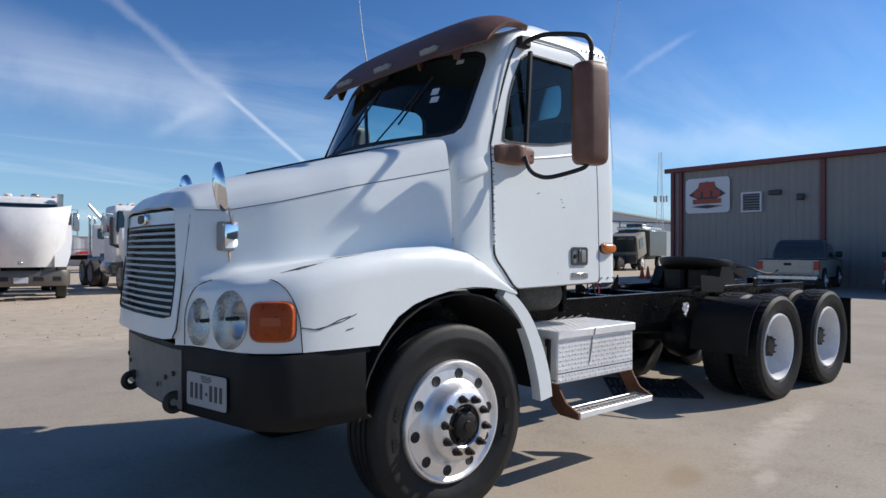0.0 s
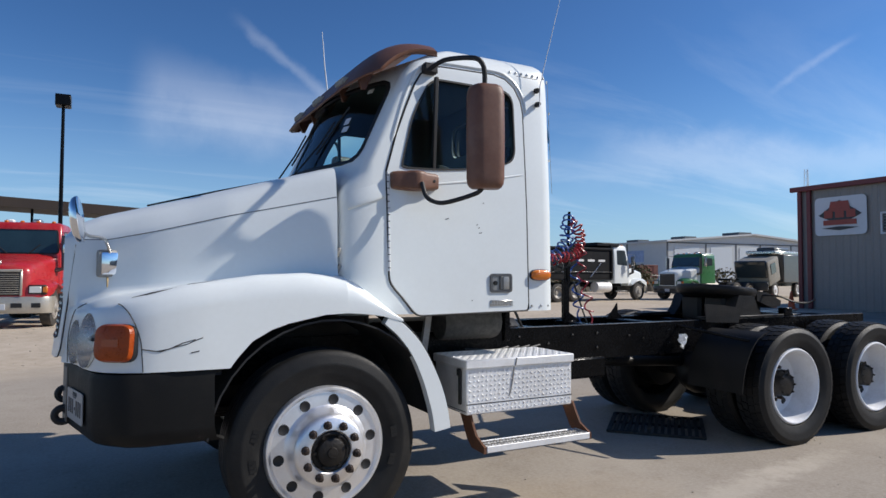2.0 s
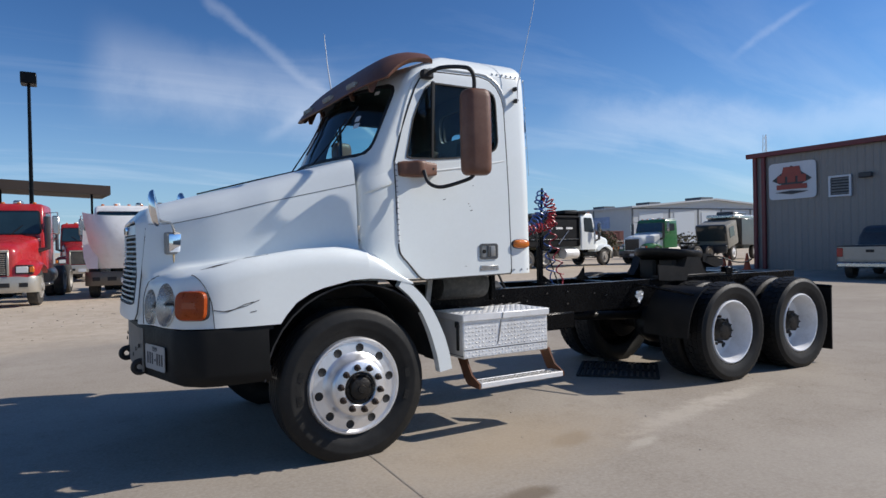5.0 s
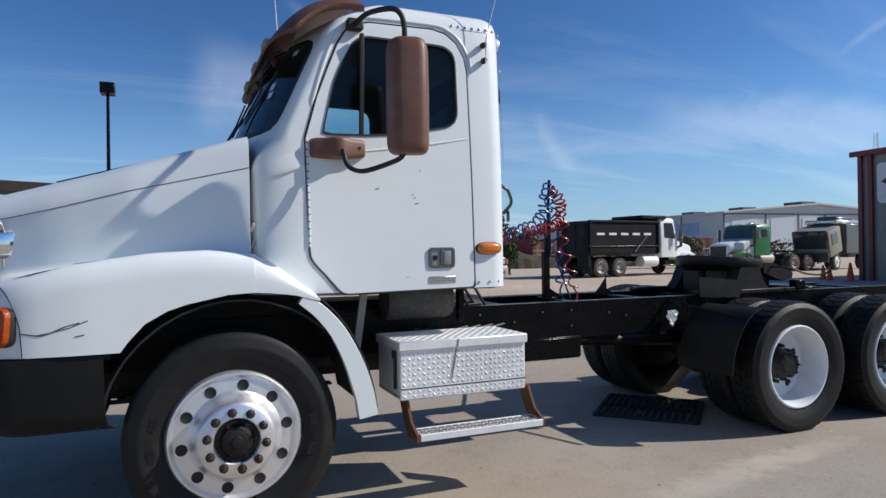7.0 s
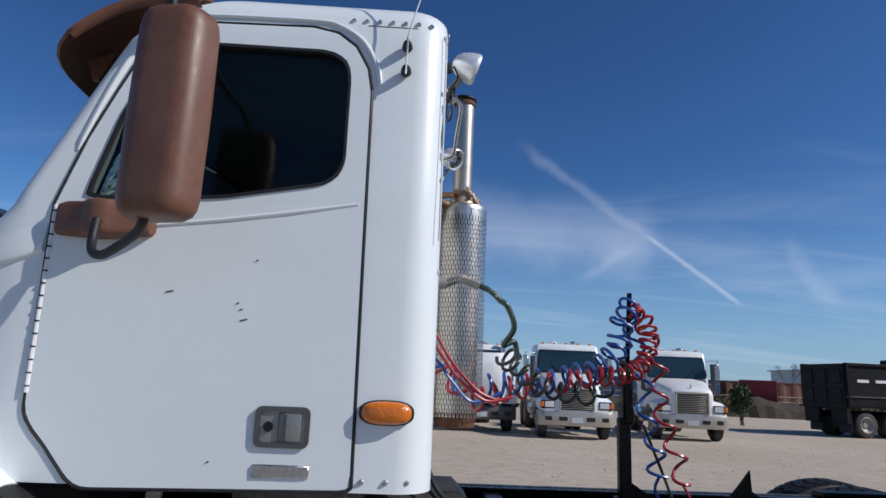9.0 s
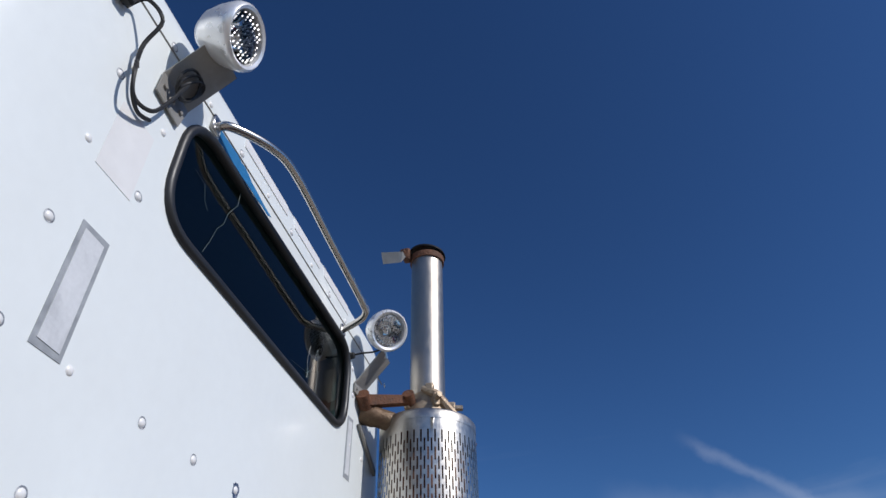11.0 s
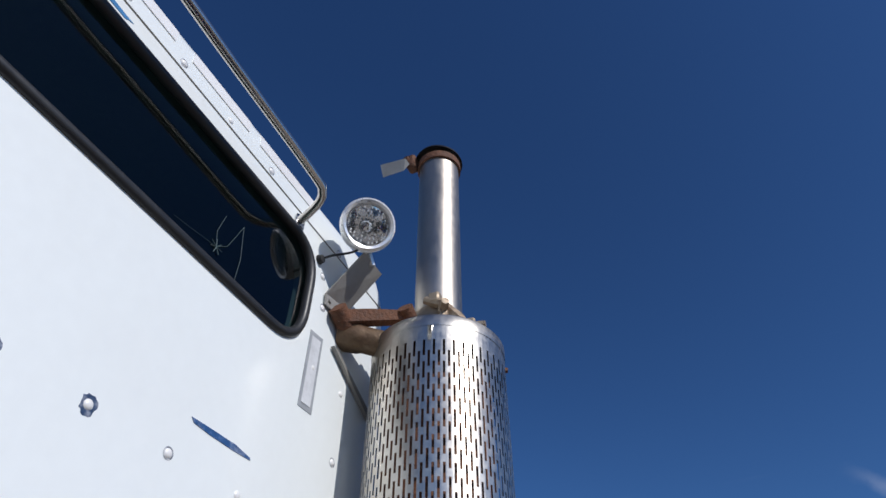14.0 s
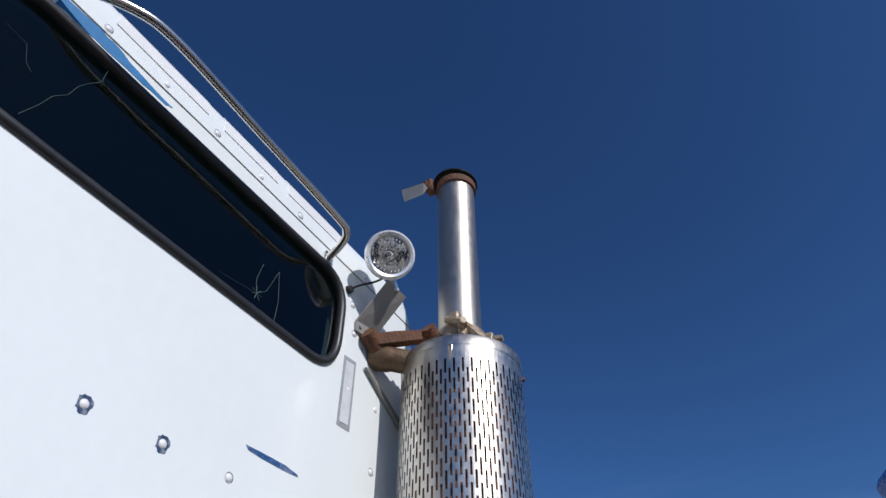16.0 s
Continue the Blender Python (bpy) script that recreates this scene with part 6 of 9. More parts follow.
class Builder:
    """Adds parts in a vehicle's own axes: x forward, y to its left, z up."""

    def __init__(self, name, x, y, heading, label, category, group=""):
        self.m = pose(x, y, 0, 0, 0, heading)
        self.root = thing(name, (x, y, 0), label, category, group)

    def add(self, name, bm, mat, parent=None, label="", smooth=True):
        bmesh.ops.transform(bm, matrix=self.m, verts=bm.verts)
        return part(name, bm, mat, parent or self.root, label, smooth)

    def block(self, name, lo, hi, mat, bev=0.02, parent=None, label="", rot=None, seg=1):
        return self.add(name, box(bmesh.new(), lo, hi, bev, rot, seg), mat, parent, label)

    def wheel(self, x, y, r=0.52, w=0.28, rim=None, name="wheel", deep=False):
        s = 1 if y > 0 else -1
        bm = lathe(bmesh.new(), [(r * 0.62, -w / 2), (r * 0.9, -w / 2), (r * 0.98, -w * 0.42), (r, -w * 0.3), (r, w * 0.3), (r * 0.98, w * 0.42), (r * 0.9, w / 2), (r * 0.62, w / 2)], "y", (x, y, r), 28, closed=True)
        ty = self.add(name, bm, FARTYRE)
        d = w / 2 * s
        dd = -0.14 * s if deep else 0.02 * s
        bm = lathe(bmesh.new(), [(r * 0.63, d), (r * 0.60, d + 0.01 * s), (r * 0.55, d - 0.02 * s), (r * 0.5, d + dd * 0.6), (r * 0.25, d + dd), (r * 0.22, d + dd + 0.05 * s), (0.0, d + dd + 0.06 * s)], "y", (x, y, r), 24)
        self.add("wheel_rim", bm, rim or RIMWHITE, ty)


def cab_box(x0, x1, w, z0, z1, rake, zsill, bev=0.10):
    """Rounded cab with a raked windshield: x1 is its front at the sill."""
    rings = []
    for z in (z0, zsill, (zsill + z1) / 2, z1 - bev, z1 - bev * 0.4, z1):
        xf = x1 - max(0.0, (z - zsill)) * rake
        ins = 0 if z <= z1 - bev else (bev * 0.35 if z < z1 else bev * 1.1)
        ww = w - max(0, z - zsill) * 0.05 - ins
        r = 0.10
        pts = rounded([(x0 + ins, -ww, 0), (xf - ins, -ww, 0), (xf + 0.05 - ins, 0, 0), (xf - ins, ww, 0), (x0 + ins, ww, 0)], r, 3)
        rings.append([(p.x, p.y, z) for p in pts])
    return loft(bmesh.new(), rings)


def tractor(x, y, heading, paint, label, rear="frame", hood_up=False, hood_paint=None, cab_h=2.95, stacks=True, group="parked trucks", wheels_white=True, fender_paint=None):
    """A conventional truck, front bumper at its origin."""
    v = Builder("parked_truck", x, y, heading, label, "truck", group)
    hp = hood_paint or paint
    rings = []
    for yy, xo in ((-1.20, -0.34), (-1.19, -0.16), (-1.12, -0.04), (-0.95, 0.03), (-0.5, 0.055), (0.0, 0.06), (0.5, 0.055), (0.95, 0.03), (1.12, -0.04), (1.19, -0.16), (1.20, -0.34)):
        rings.append([(xo - 0.09, yy, 0.43), (xo - 0.015, yy, 0.41), (xo, yy, 0.46), (xo + 0.012, yy, 0.62), (xo, yy, 0.80), (xo - 0.02, yy, 0.85), (xo - 0.09, yy, 0.83)])
    bumper = v.add("bumper", loft(bmesh.new(), rings), DARKPAINT if paint is GREENPAINT else (STAINBUMPER if hood_up else DUSTYBUMPER), label="dusty front bumper")
    v.block("tow_plate", (0.058, -0.17, 0.50), (0.078, 0.17, 0.66), SIGNPALE, 0.005, bumper)
    if paint is GREENPAINT:
        v.block("roof_cap", (-2.95, -0.98, cab_h - 0.03), (-2.02, 0.98, cab_h + 0.035), WHITE, 0.03, label="white roof cap")
    for y0 in (-0.42, 0.42):
        v.block("bumper_slot", (0.05, y0 - 0.13, 0.56), (0.076, y0 + 0.13, 0.68), SEAL, 0.01, bumper)
    for y0 in (-0.86, 0.86):
        v.block("fog_lamp", (0.0, y0 - 0.11, 0.56), (0.055, y0 + 0.11, 0.68), SEAL, 0.01, bumper)
    cab = v.add("cab", cab_box(-3.05, -1.65, 1.10, 1.0, cab_h, 0.22, 1.98), paint, label="")
    ws = [(-1.0, 2.06), (1.0, 2.06), (0.93, cab_h - 0.22), (-0.93, cab_h - 0.22)]
    rw_ = rounded([(a, b, 0) for a, b in ws], 0.08, 3)
    bm = loft(bmesh.new(), [[(-1.60 - (p.y - 1.98) * 0.22 - 0.05 * abs(p.x) + o, p.x, p.y) for p in rw_] for o in (0.01, 0.065)])
    v.add("windshield", bm, TRUCKGLASS, cab)
    big = grow([(p.x, p.y) for p in rw_], 0.035, (0.0, 2.4))
    bm = loft(bmesh.new(), [[(-1.60 - (b_ - 1.98) * 0.22 - 0.05 * abs(a) + o, a, b_) for a, b_ in big] for o in (0.0, 0.052)])
    v.add("windshield_gasket", bm, SEAL, cab)
    v.block("sun_visor", (-1.93, -0.92, cab_h - 0.22), (-1.72, 0.92, cab_h - 0.19), paint, 0.01, cab)
    for k in (-1, 1):
        v.add("wiper", tube(bmesh.new(), [(-1.585, k * 0.25, 2.02), (-1.64, k * 0.55, 2.30)], 0.012, 5), SEAL, cab)
    v.block("beacon", (-2.45, -0.5, cab_h - 0.01), (-2.25, -0.28, cab_h + 0.10), WHITE, 0.03, cab)
    for s in (-1, 1):
        bm = tube(bmesh.new(), [(-1.50, s * 0.93, 1.55), (-1.50, s * 1.20, 1.62), (-1.52, s * 1.20, 2.55)], 0.085, 10)
        v.add("air_intake_stack", bm, DARKPAINT, cab, "dark air intake stack")
        q = rounded([(-2.75, 2.08, 0), (-1.86, 2.02, 0), (-2.02, cab_h - 0.28, 0), (-2.75, cab_h - 0.28, 0)], 0.08, 3)
        bm = loft(bmesh.new(), [[(p.x, s * (1.10 - (p.y - 1.98) * 0.05 + o), p.y) for p in q] for o in (-0.02, 0.008)])
        v.add("side_window", bm, DARKGLASS, cab)
        bm = bmesh.new()
        tube(bm, [(-1.85, s * 1.06, 2.66), (-1.68, s * 1.44, 2.68), (-1.68, s * 1.44, 1.88), (-1.80, s * 1.1, 1.86)], 0.018, 6)
        arm = v.add("mirror_arm", bm, DULLCHROME, cab)
        v.block("mirror", (-1.73, s * 1.40 - 0.10, 2.02), (-1.63, s * 1.40 + 0.09, 2.58), DULLCHROME, 0.03, cab)
        v.block("cab_step", (-2.6, min(s * 0.85, s * 1.15), 0.50), (-1.9, max(s * 0.85, s * 1.15), 0.58), DULLCHROME, 0.01, cab)
        if stacks:
            bm = tube(bmesh.new(), [(-3.2, s * 0.85, 1.0), (-3.2, s * 0.85, cab_h + 0.35), (-3.28, s * 0.85, cab_h + 0.5)], 0.075, 10)
            v.add("exhaust_stack", bm, DULLCHROME)
        bm = lathe(bmesh.new(), [(0.0, 0.0), (0.30, 0.02), (0.31, 0.05), (0.31, 1.15), (0.30, 1.18), (0.0, 1.2)], "x", (-4.6 if rear == "dump" else -3.3, s * (0.98 if rear == "dump" else 0.86), 0.80), 20)
        v.add("fuel_tank", bm, {REDPAINT: DARKPAINT, GREENPAINT: DUSTRIM}.get(paint, PLATE if rear == "dump" else DULLCHROME))
        v.wheel(-0.85, s * 0.98, rim=DUSTRIM)
    for k in range(5):
        bm = bmesh.new()
        box(bm, (-2.08, -0.8 + 0.4 * k - 0.05, cab_h - 0.01), (-1.95, -0.8 + 0.4 * k + 0.05, cab_h + 0.05), 0.02)
        v.add("roof_lamp", bm, AMBER, cab)
    v.block("roof_horn", (-2.6, 0.2, cab_h - 0.01), (-2.2, 0.42, cab_h + 0.12), DULLCHROME, 0.04, cab)
    if not hood_up:
        rings = []
        for xx, w, zt in ((0.03, 0.58, 1.56), (0.0, 0.66, 1.64), (-0.08, 0.71, 1.69), (-0.4, 0.77, 1.77), (-0.8, 0.84, 1.85), (-1.25, 0.93, 1.94), (-1.66, 1.02, 2.03)):
            rings.append([(xx, -w, 0.85), (xx, -w, zt - 0.22), (xx, -w * 0.97, zt - 0.12), (xx, -w * 0.86, zt - 0.045), (xx, -w * 0.62, zt - 0.02), (xx, -w * 0.56, zt), (xx, w * 0.56, zt), (xx, w * 0.62, zt - 0.02), (xx, w * 0.86, zt - 0.045), (xx, w * 0.97, zt - 0.12), (xx, w, zt - 0.22), (xx, w, 0.85)])
        hood_o = v.add("hood", loft(bmesh.new(), rings), hp)
        grille = v.block("grille", (0.0, -0.50, 0.88), (0.055, 0.50, 1.52), SEAL, 0.03, hood_o)
        gm = DARKPAINT if paint is GREENPAINT else DUSTYBUMPER
        for lo_, hi_ in (((0.03, -0.545, 0.87), (0.075, -0.485, 1.56)), ((0.03, 0.485, 0.87), (0.075, 0.545, 1.56)), ((0.03, -0.545, 1.50), (0.075, 0.545, 1.57))):
            v.block("grille_surround", lo_, hi_, gm, 0.015, grille)
        for k in range(10):
            z = 0.92 + k * 0.057
            v.block("grille_bar", (0.05, -0.48, z), (0.066, 0.48, z + 0.015), gm, 0.004, grille)
        v.block("hood_ornament", (-0.10, -0.025, 1.68), (-0.04, 0.025, 1.80), DULLCHROME, 0.012, hood_o)
        for s in (-1, 1):
            rings = []
            for xx, zt, yo in ((0.02, 1.02, 0.95), (-0.06, 1.14, 1.10), (-0.35, 1.24, 1.18), (-0.85, 1.27, 1.2), (-1.25, 1.20, 1.2), (-1.50, 1.0, 1.18)):
                zb = interp(xx, [(-1.5, 0.92), (-1.25, 1.05), (-0.85, 1.16), (-0.45, 1.05), (-0.3, 0.85), (0.02, 0.80)])
                rings.append([(xx, s * 0.62, zb), (xx, s * 0.62, zt + 0.10), (xx, s * (yo - 0.12), zt), (xx, s * yo, zt - 0.10), (xx, s * yo, min(zb, zt - 0.11))])
            v.add("fender", loft(bmesh.new(), rings), fender_paint or hp, hood_o)
            hl = v.block("headlamp", (-0.06, min(s * 0.66, s * 1.10), 0.90), (0.035, max(s * 0.66, s * 1.10), 1.16), SEAL, 0.03, hood_o)
            v.block("headlamp_lens", (0.03, min(s * 0.70, s * 0.98), 0.95), (0.046, max(s * 0.70, s * 0.98), 1.12), WHITELENS, 0.02, hl)
            v.block("turn_lens", (-0.02, min(s * 1.00, s * 1.12), 0.95), (0.042, max(s * 1.00, s * 1.12), 1.12), AMBER, 0.02, hl)
    else:
        # hood tipped forward, its top towards the viewer
        rings = []
        for k in range(9):
            t = k / 8
            z = 0.95 + 1.64 * t
            xx = 0.30 + 0.42 * math.sin(t * 2.2) - 0.15 * t
            w = 0.95 + 0.28 * t ** 1.4
            lip = 0.30 * max(0, t - 0.8)
            rings.append([(xx - 0.55 * abs(u) ** 3 - 0.06, w * u, z + lip * abs(u) ** 3 * 2.2) for u in [j / 8 - 1 for j in range(17)]])
        bm = loft(bmesh.new(), rings, closed=False)
        hood_o = v.add("hood", solid(bm, 0.04), hp, label="hood tipped forward")
        for s in (-1, 1):
            rings = []
            for z, x0_, x1_, yy in ((0.95, -0.35, 0.05, 1.10), (1.3, -0.55, 0.0, 1.20), (1.8, -0.60, -0.10, 1.24), (2.15, -0.5, -0.20, 1.22)):
                rings.append([(x0_, s * 0.85, z), (x0_, s * yy, z), (x1_, s * yy, z), (x1_ + 0.1, s * 0.80, z)])
            v.add("fender", loft(bmesh.new(), rings), hp, hood_o)
        v.block("hood_badge", (0.62, -0.06, 1.02), (0.66, 0.06, 1.12), DULLCHROME, 0.02, hood_o)
        v.block("engine", (-1.5, -0.45, 0.7), (-0.2, 0.45, 1.75), GREASE, 0.1)
        bm = tube(bmesh.new(), [(-1.75, 0.95, 2.2), (-1.72, 0.98, 3.15)], 0.09, 10)
        v.add("air_intake", bm, DULLCHROME)
    L = -7.6 if rear == "frame" else -8.3
    for s in (-1, 1):
        v.block("frame_rail", (L, s * 0.43 - 0.04, 0.80), (-0.1, s * 0.43 + 0.04, 1.06), CHASSIS, 0.01)
        for xx in ((L + 1.0, L + 2.35) if rear == "frame" else (L + 0.75, L + 2.1)):
            for yy in ((0.92, 0.62)):
                v.wheel(xx, s * yy, rim=DUSTRIM, name="rear_wheel", deep=(yy > 0.9))
    if rear == "frame":
        v.block("coupling_plate", (L + 1.2, -0.45, 1.15), (L + 2.2, 0.45, 1.28), GREASE, 0.03)
    if rear == "dump":
        x0, x1 = L - 0.25, -3.35
        body = v.block("dump_body", (x0, -1.2, 1.20), (x1, 1.2, 1.32), DUMPBLACK, 0.02, label="black steel dump body")
        for s in (-1, 1):
            v.block("body_side", (x0, min(s * 1.14, s * 1.22), 1.25), (x1, max(s * 1.14, s * 1.22), 2.98), DUMPBLACK, 0.02, body)
            for k in (0, 7):
                xx = x0 + 0.02 + k * (x1 - x0 - 0.14) / 7
                v.block("side_rib", (xx, min(s * 1.21, s * 1.30), 1.25), (xx + 0.10, max(s * 1.21, s * 1.30), 2.92), DUMPBLACK, 0.01, body)
            for k in range(5):
                xx = x0 + 0.55 + k * (x1 - x0 - 1.2) / 4.6
                v.block("marker_plate", (xx, min(s * 1.21, s * 1.235), 2.22), (xx + 0.55, max(s * 1.21, s * 1.235), 2.34), WHITE_OLD, 0.004, body)
            v.add("hoist_strut", tube(bmesh.new(), [(x1 - 1.9, s * 1.27, 1.35), (x1 - 1.0, s * 1.27, 2.15)], 0.025, 6), DULLCHROME, body)
            v.block("top_rail", (x0, min(s * 1.12, s * 1.30), 2.88), (x1, max(s * 1.12, s * 1.30), 3.00), DUMPBLACK, 0.02, body)
            v.block("side_rail", (x0, min(s * 1.2, s * 1.28), 1.62), (x1, max(s * 1.2, s * 1.28), 1.66), DULLCHROME, 0.005, body)
        v.block("tailgate", (x0 - 0.08, -1.2, 1.15), (x0, 1.2, 2.97), DUMPBLACK, 0.02, body)
        for yy in (-0.78, 0.0, 0.78):
            for zz in (1.35, 2.15):
                v.block("gate_panel", (x0 - 0.12, yy - 0.30, zz), (x0 - 0.075, yy + 0.30, zz + 0.62), DUMPBLACK, 0.02, body)
        v.block("headboard", (x1 - 0.08, -1.2, 1.25), (x1, 1.2, 3.25), DUMPBLACK, 0.02, body)
        v.block("tarp_roll", (x1 - 1.2, -1.15, 3.10), (x1 + 0.75, 1.15, 3.32), DUMPBLACK, 0.05, body)
        for s in (-1, 1):
            v.block("tail_sill", (x0 - 0.02, s * 0.75 - 0.42, 0.55), (x0 + 0.18, s * 0.75 + 0.42, 1.2), DUMPBLACK, 0.02)
            v.block("mud_flap", (x0 + 0.2, s * 0.8 - 0.35, 0.2), (x0 + 0.23, s * 0.8 + 0.35, 0.95), SEAL, 0.01)
    return v


tractor(-3.66, 15.6, -98, REDPAINT, "red conventional semi truck parked nose out in the lot", stacks=False)
tractor(-1.2, 31.0, -95, REDPAINT, "second red semi truck behind the front row", stacks=False)
tractor(-0.15, 17.4, -97, WHITE_OLD, "white semi truck with its hood tipped forward", hood_up=True, cab_h=3.05, stacks=False)
tractor(4.0, 18.8, -88, WHITE_OLD, "white semi truck with raised hood beside another", hood_up=True, cab_h=3.0, stacks=False)
tractor(9.0, 40.0, -20, WHITE_OLD, "white semi truck behind others in the lot", cab_h=3.0)
tractor(6.72, 16.9, -94, WHITE, "white semi truck with chrome bumper in the dirt lot", cab_h=3.0, stacks=False)
tractor(10.8, 18.0, -97, WHITE_OLD, "white semi truck parked at an angle in the lot", cab_h=3.0, stacks=False)
tractor(27.55, 25.1, 8, WHITE, "white dump truck with black body and tarp", rear="dump", cab_h=3.2, stacks=False)
tractor(28.75, 23.4, -176, GREENPAINT, "green and white day-cab truck in the lot", hood_paint=WHITE, cab_h=2.8, stacks=False, fender_paint=GREENPAINT)


def junk_truck(x, y, heading):
    """Stripped low cab-over truck with its cab tipped, a worn body behind."""
    v = Builder("derelict_truck", x, y, heading, "derelict grey cab-over truck with tipped cab and load", "truck")
    R = Matrix.Rotation(radians(14), 4, "Y")
    cab = v.add("cab", box(bmesh.new(), (-1.7, -1.1, 0.95), (0.1, 1.1, 2.6), 0.12, R, 2), material("weathered_cab_paint", (0.27, 0.26, 0.23), 0.6, var=0.2, scale=2, dirt=(0.10, 0.085, 0.07), dirt_amt=0.7, dirt_scale=2), label="weathered pale tipped cab")
    v.add("windshield", box(bmesh.new(), (0.08, -1.02, 1.30), (0.24, 1.02, 2.45), 0.06, R), DARKGLASS, cab)
    v.add("side_window", box(bmesh.new(), (-1.0, -1.13, 1.6), (-0.2, -1.08, 2.3), 0.03, R), DARKGLASS, cab)
    v.add("side_window", box(bmesh.new(), (-1.0, 1.08, 1.6), (-0.2, 1.13, 2.3), 0.03, R), DARKGLASS, cab)
    v.block("front_panel", (0.0, -1.05, 0.5), (0.15, 1.05, 1.05), DARKPAINT, 0.04)
    v.block("body", (-6.0, -1.2, 1.0), (-2.1, 1.2, 2.9), DARKPAINT, 0.05, label="dark worn box body")
    v.block("roof_load", (-5.8, -1.0, 2.9), (-1.4, 0.9, 3.15), DULLCHROME, 0.06)
    v.block("roof_load", (-5.0, -0.7, 3.15), (-2.4, 0.5, 3.4), DARKPAINT, 0.08)
    for s in (-1, 1):
        v.block("frame_rail", (-6.1, s * 0.43 - 0.05, 0.75), (0.0, s * 0.43 + 0.05, 1.0), CHASSIS, 0.01)
        v.wheel(-0.9, s * 0.98)
        v.wheel(-4.8, s * 0.95, deep=True)


junk_truck(36.4, 23.4, -166)


def pickup(x, y, heading, paint, label, cabpaint=None, length=5.6):
    """Extended-cab pickup, tail at its origin and nose along x."""
    v = Builder("pickup_truck", x, y, heading, label, "pickup")
    side = [(0.0, 0.62), (0.0, 1.12), (2.0, 1.14), (2.05, 1.16), (3.9, 1.16), (length - 0.25, 1.06), (length, 0.95), (length, 0.55), (length - 0.3, 0.45), (0.15, 0.48)]
    bm = loft(bmesh.new(), [[(a, s * b_, c) for a, c in side] for s, b_ in ((-1, 0.93), (-1, 0.98), (1, 0.98), (1, 0.93))])
    body = v.add("body", bm, paint, smooth=False)
    rings = []
    for z, x0, x1, w in ((1.12, 2.05, 4.25, 0.94), (1.45, 2.12, 3.85, 0.90), (1.75, 2.28, 3.45, 0.80), (1.84, 2.42, 3.30, 0.72), (1.86, 2.6, 3.15, 0.6)):
        rings.append([(p.x, p.y, z) for p in rounded([(x0, -w, 0), (x1, -w, 0), (x1, w, 0), (x0, w, 0)], 0.12, 3)])
    cab = v.add("cab", loft(bmesh.new(), rings), cabpaint or paint)
    bm = loft(bmesh.new(), [[(2.10 + (z - 1.2) * 0.32 - o, yy, z) for yy, z in ((-0.76, 1.24), (0.76, 1.24), (0.68, 1.70), (-0.68, 1.70))] for o in (-0.06, 0.03)])
    v.add("rear_window", bm, DARKGLASS, cab)
    for s in (-1, 1):
        bm = loft(bmesh.new(), [[(a, s * (0.94 - (c - 1.12) * 0.17 + o), c) for a, c in ((2.35, 1.22), (4.0, 1.22), (3.45, 1.70), (2.5, 1.72))] for o in (-0.05, 0.015)])
        v.add("side_window", bm, DARKGLASS, cab)
        v.block("tail_lamp", (-0.02, min(s * 0.80, s * 0.985), 0.78), (0.06, max(s * 0.80, s * 0.985), 1.08), LAMPRED, 0.02, body)
        v.block("mirror", (3.55, min(s * 0.98, s * 1.2), 1.2), (3.7, max(s * 0.98, s * 1.2), 1.42), SEAL, 0.04, cab)
        for xx in (1.15, length - 1.05):
            v.wheel(xx, s * 0.86, 0.38, 0.27, ALU)
            bm = bmesh.new()
            loft(bm, [[(xx + 0.44 * math.cos(radians(a)), s * o, 0.40 + 0.44 * math.sin(radians(a))) for a in range(0, 181, 15)] for o in (0.70, 0.99)], closed=False)
            v.add("wheel_arch", solid(bm, 0.02), SEAL, body)
    v.block("tailgate", (-0.03, -0.78, 0.66), (0.03, 0.78, 1.12), paint, 0.02, body, label="tailgate")
    v.block("gate_handle", (-0.045, -0.12, 0.93), (-0.02, 0.12, 1.02), SEAL, 0.01, body)
    v.block("rear_bumper", (-0.18, -0.95, 0.42), (0.0, 0.95, 0.60), DULLCHROME, 0.04, body)
    v.block("bed_rim", (0.0, -0.98, 1.12), (2.05, 0.98, 1.15), SEAL, 0.01, body)


pickup(21.2, 5.92, 12, TANPAINT, "light tan pickup truck parked by the metal building", cabpaint=DARKPAINT)
pickup(22.4, 2.35, 14, TANPAINT, "second tan pickup truck by the building wall")
pickup(9.6, 62.6, -100, REDPAINT, "small red pickup parked far behind the trucks", length=4.6)
# lorry with a slanting crane boom far behind the raised hoods
v = Builder("crane_truck", 8.0, 45.2, 180, "white crane truck with a slanting boom", "truck")
cab = v.add("cab", cab_box(-1.9, 0.0, 1.1, 0.7, 2.4, 0.2, 1.6), WHITE_OLD)
v.block("side_window", (-1.4, 1.09, 1.65), (-0.5, 1.12, 2.15), DARKGLASS, 0.02, cab)
v.block("bed", (-6.2, -1.15, 0.85), (-2.1, 1.15, 1.05), DARKPAINT, 0.02)
v.block("crane_base", (-2.7, -0.4, 1.05), (-2.2, 0.4, 2.1), DARKPAINT, 0.05)
v.add("boom", tube(bmesh.new(), [(-0.4, 0.0, 2.5), (0.5, 0.0, 3.3), (1.5, 0.0, 4.5)], [0.16, 0.14, 0.10], 6), WHITE_OLD, label="white crane boom")
v.add("boom_arm", tube(bmesh.new(), [(-2.45, 0.0, 2.0), (-0.4, 0.0, 2.5)], 0.12, 6), DARKPAINT)
for sx in (-1.0, -4.6):
    for sy in (-0.95, 0.95):
        v.wheel(sx, sy, rim=DUSTRIM)

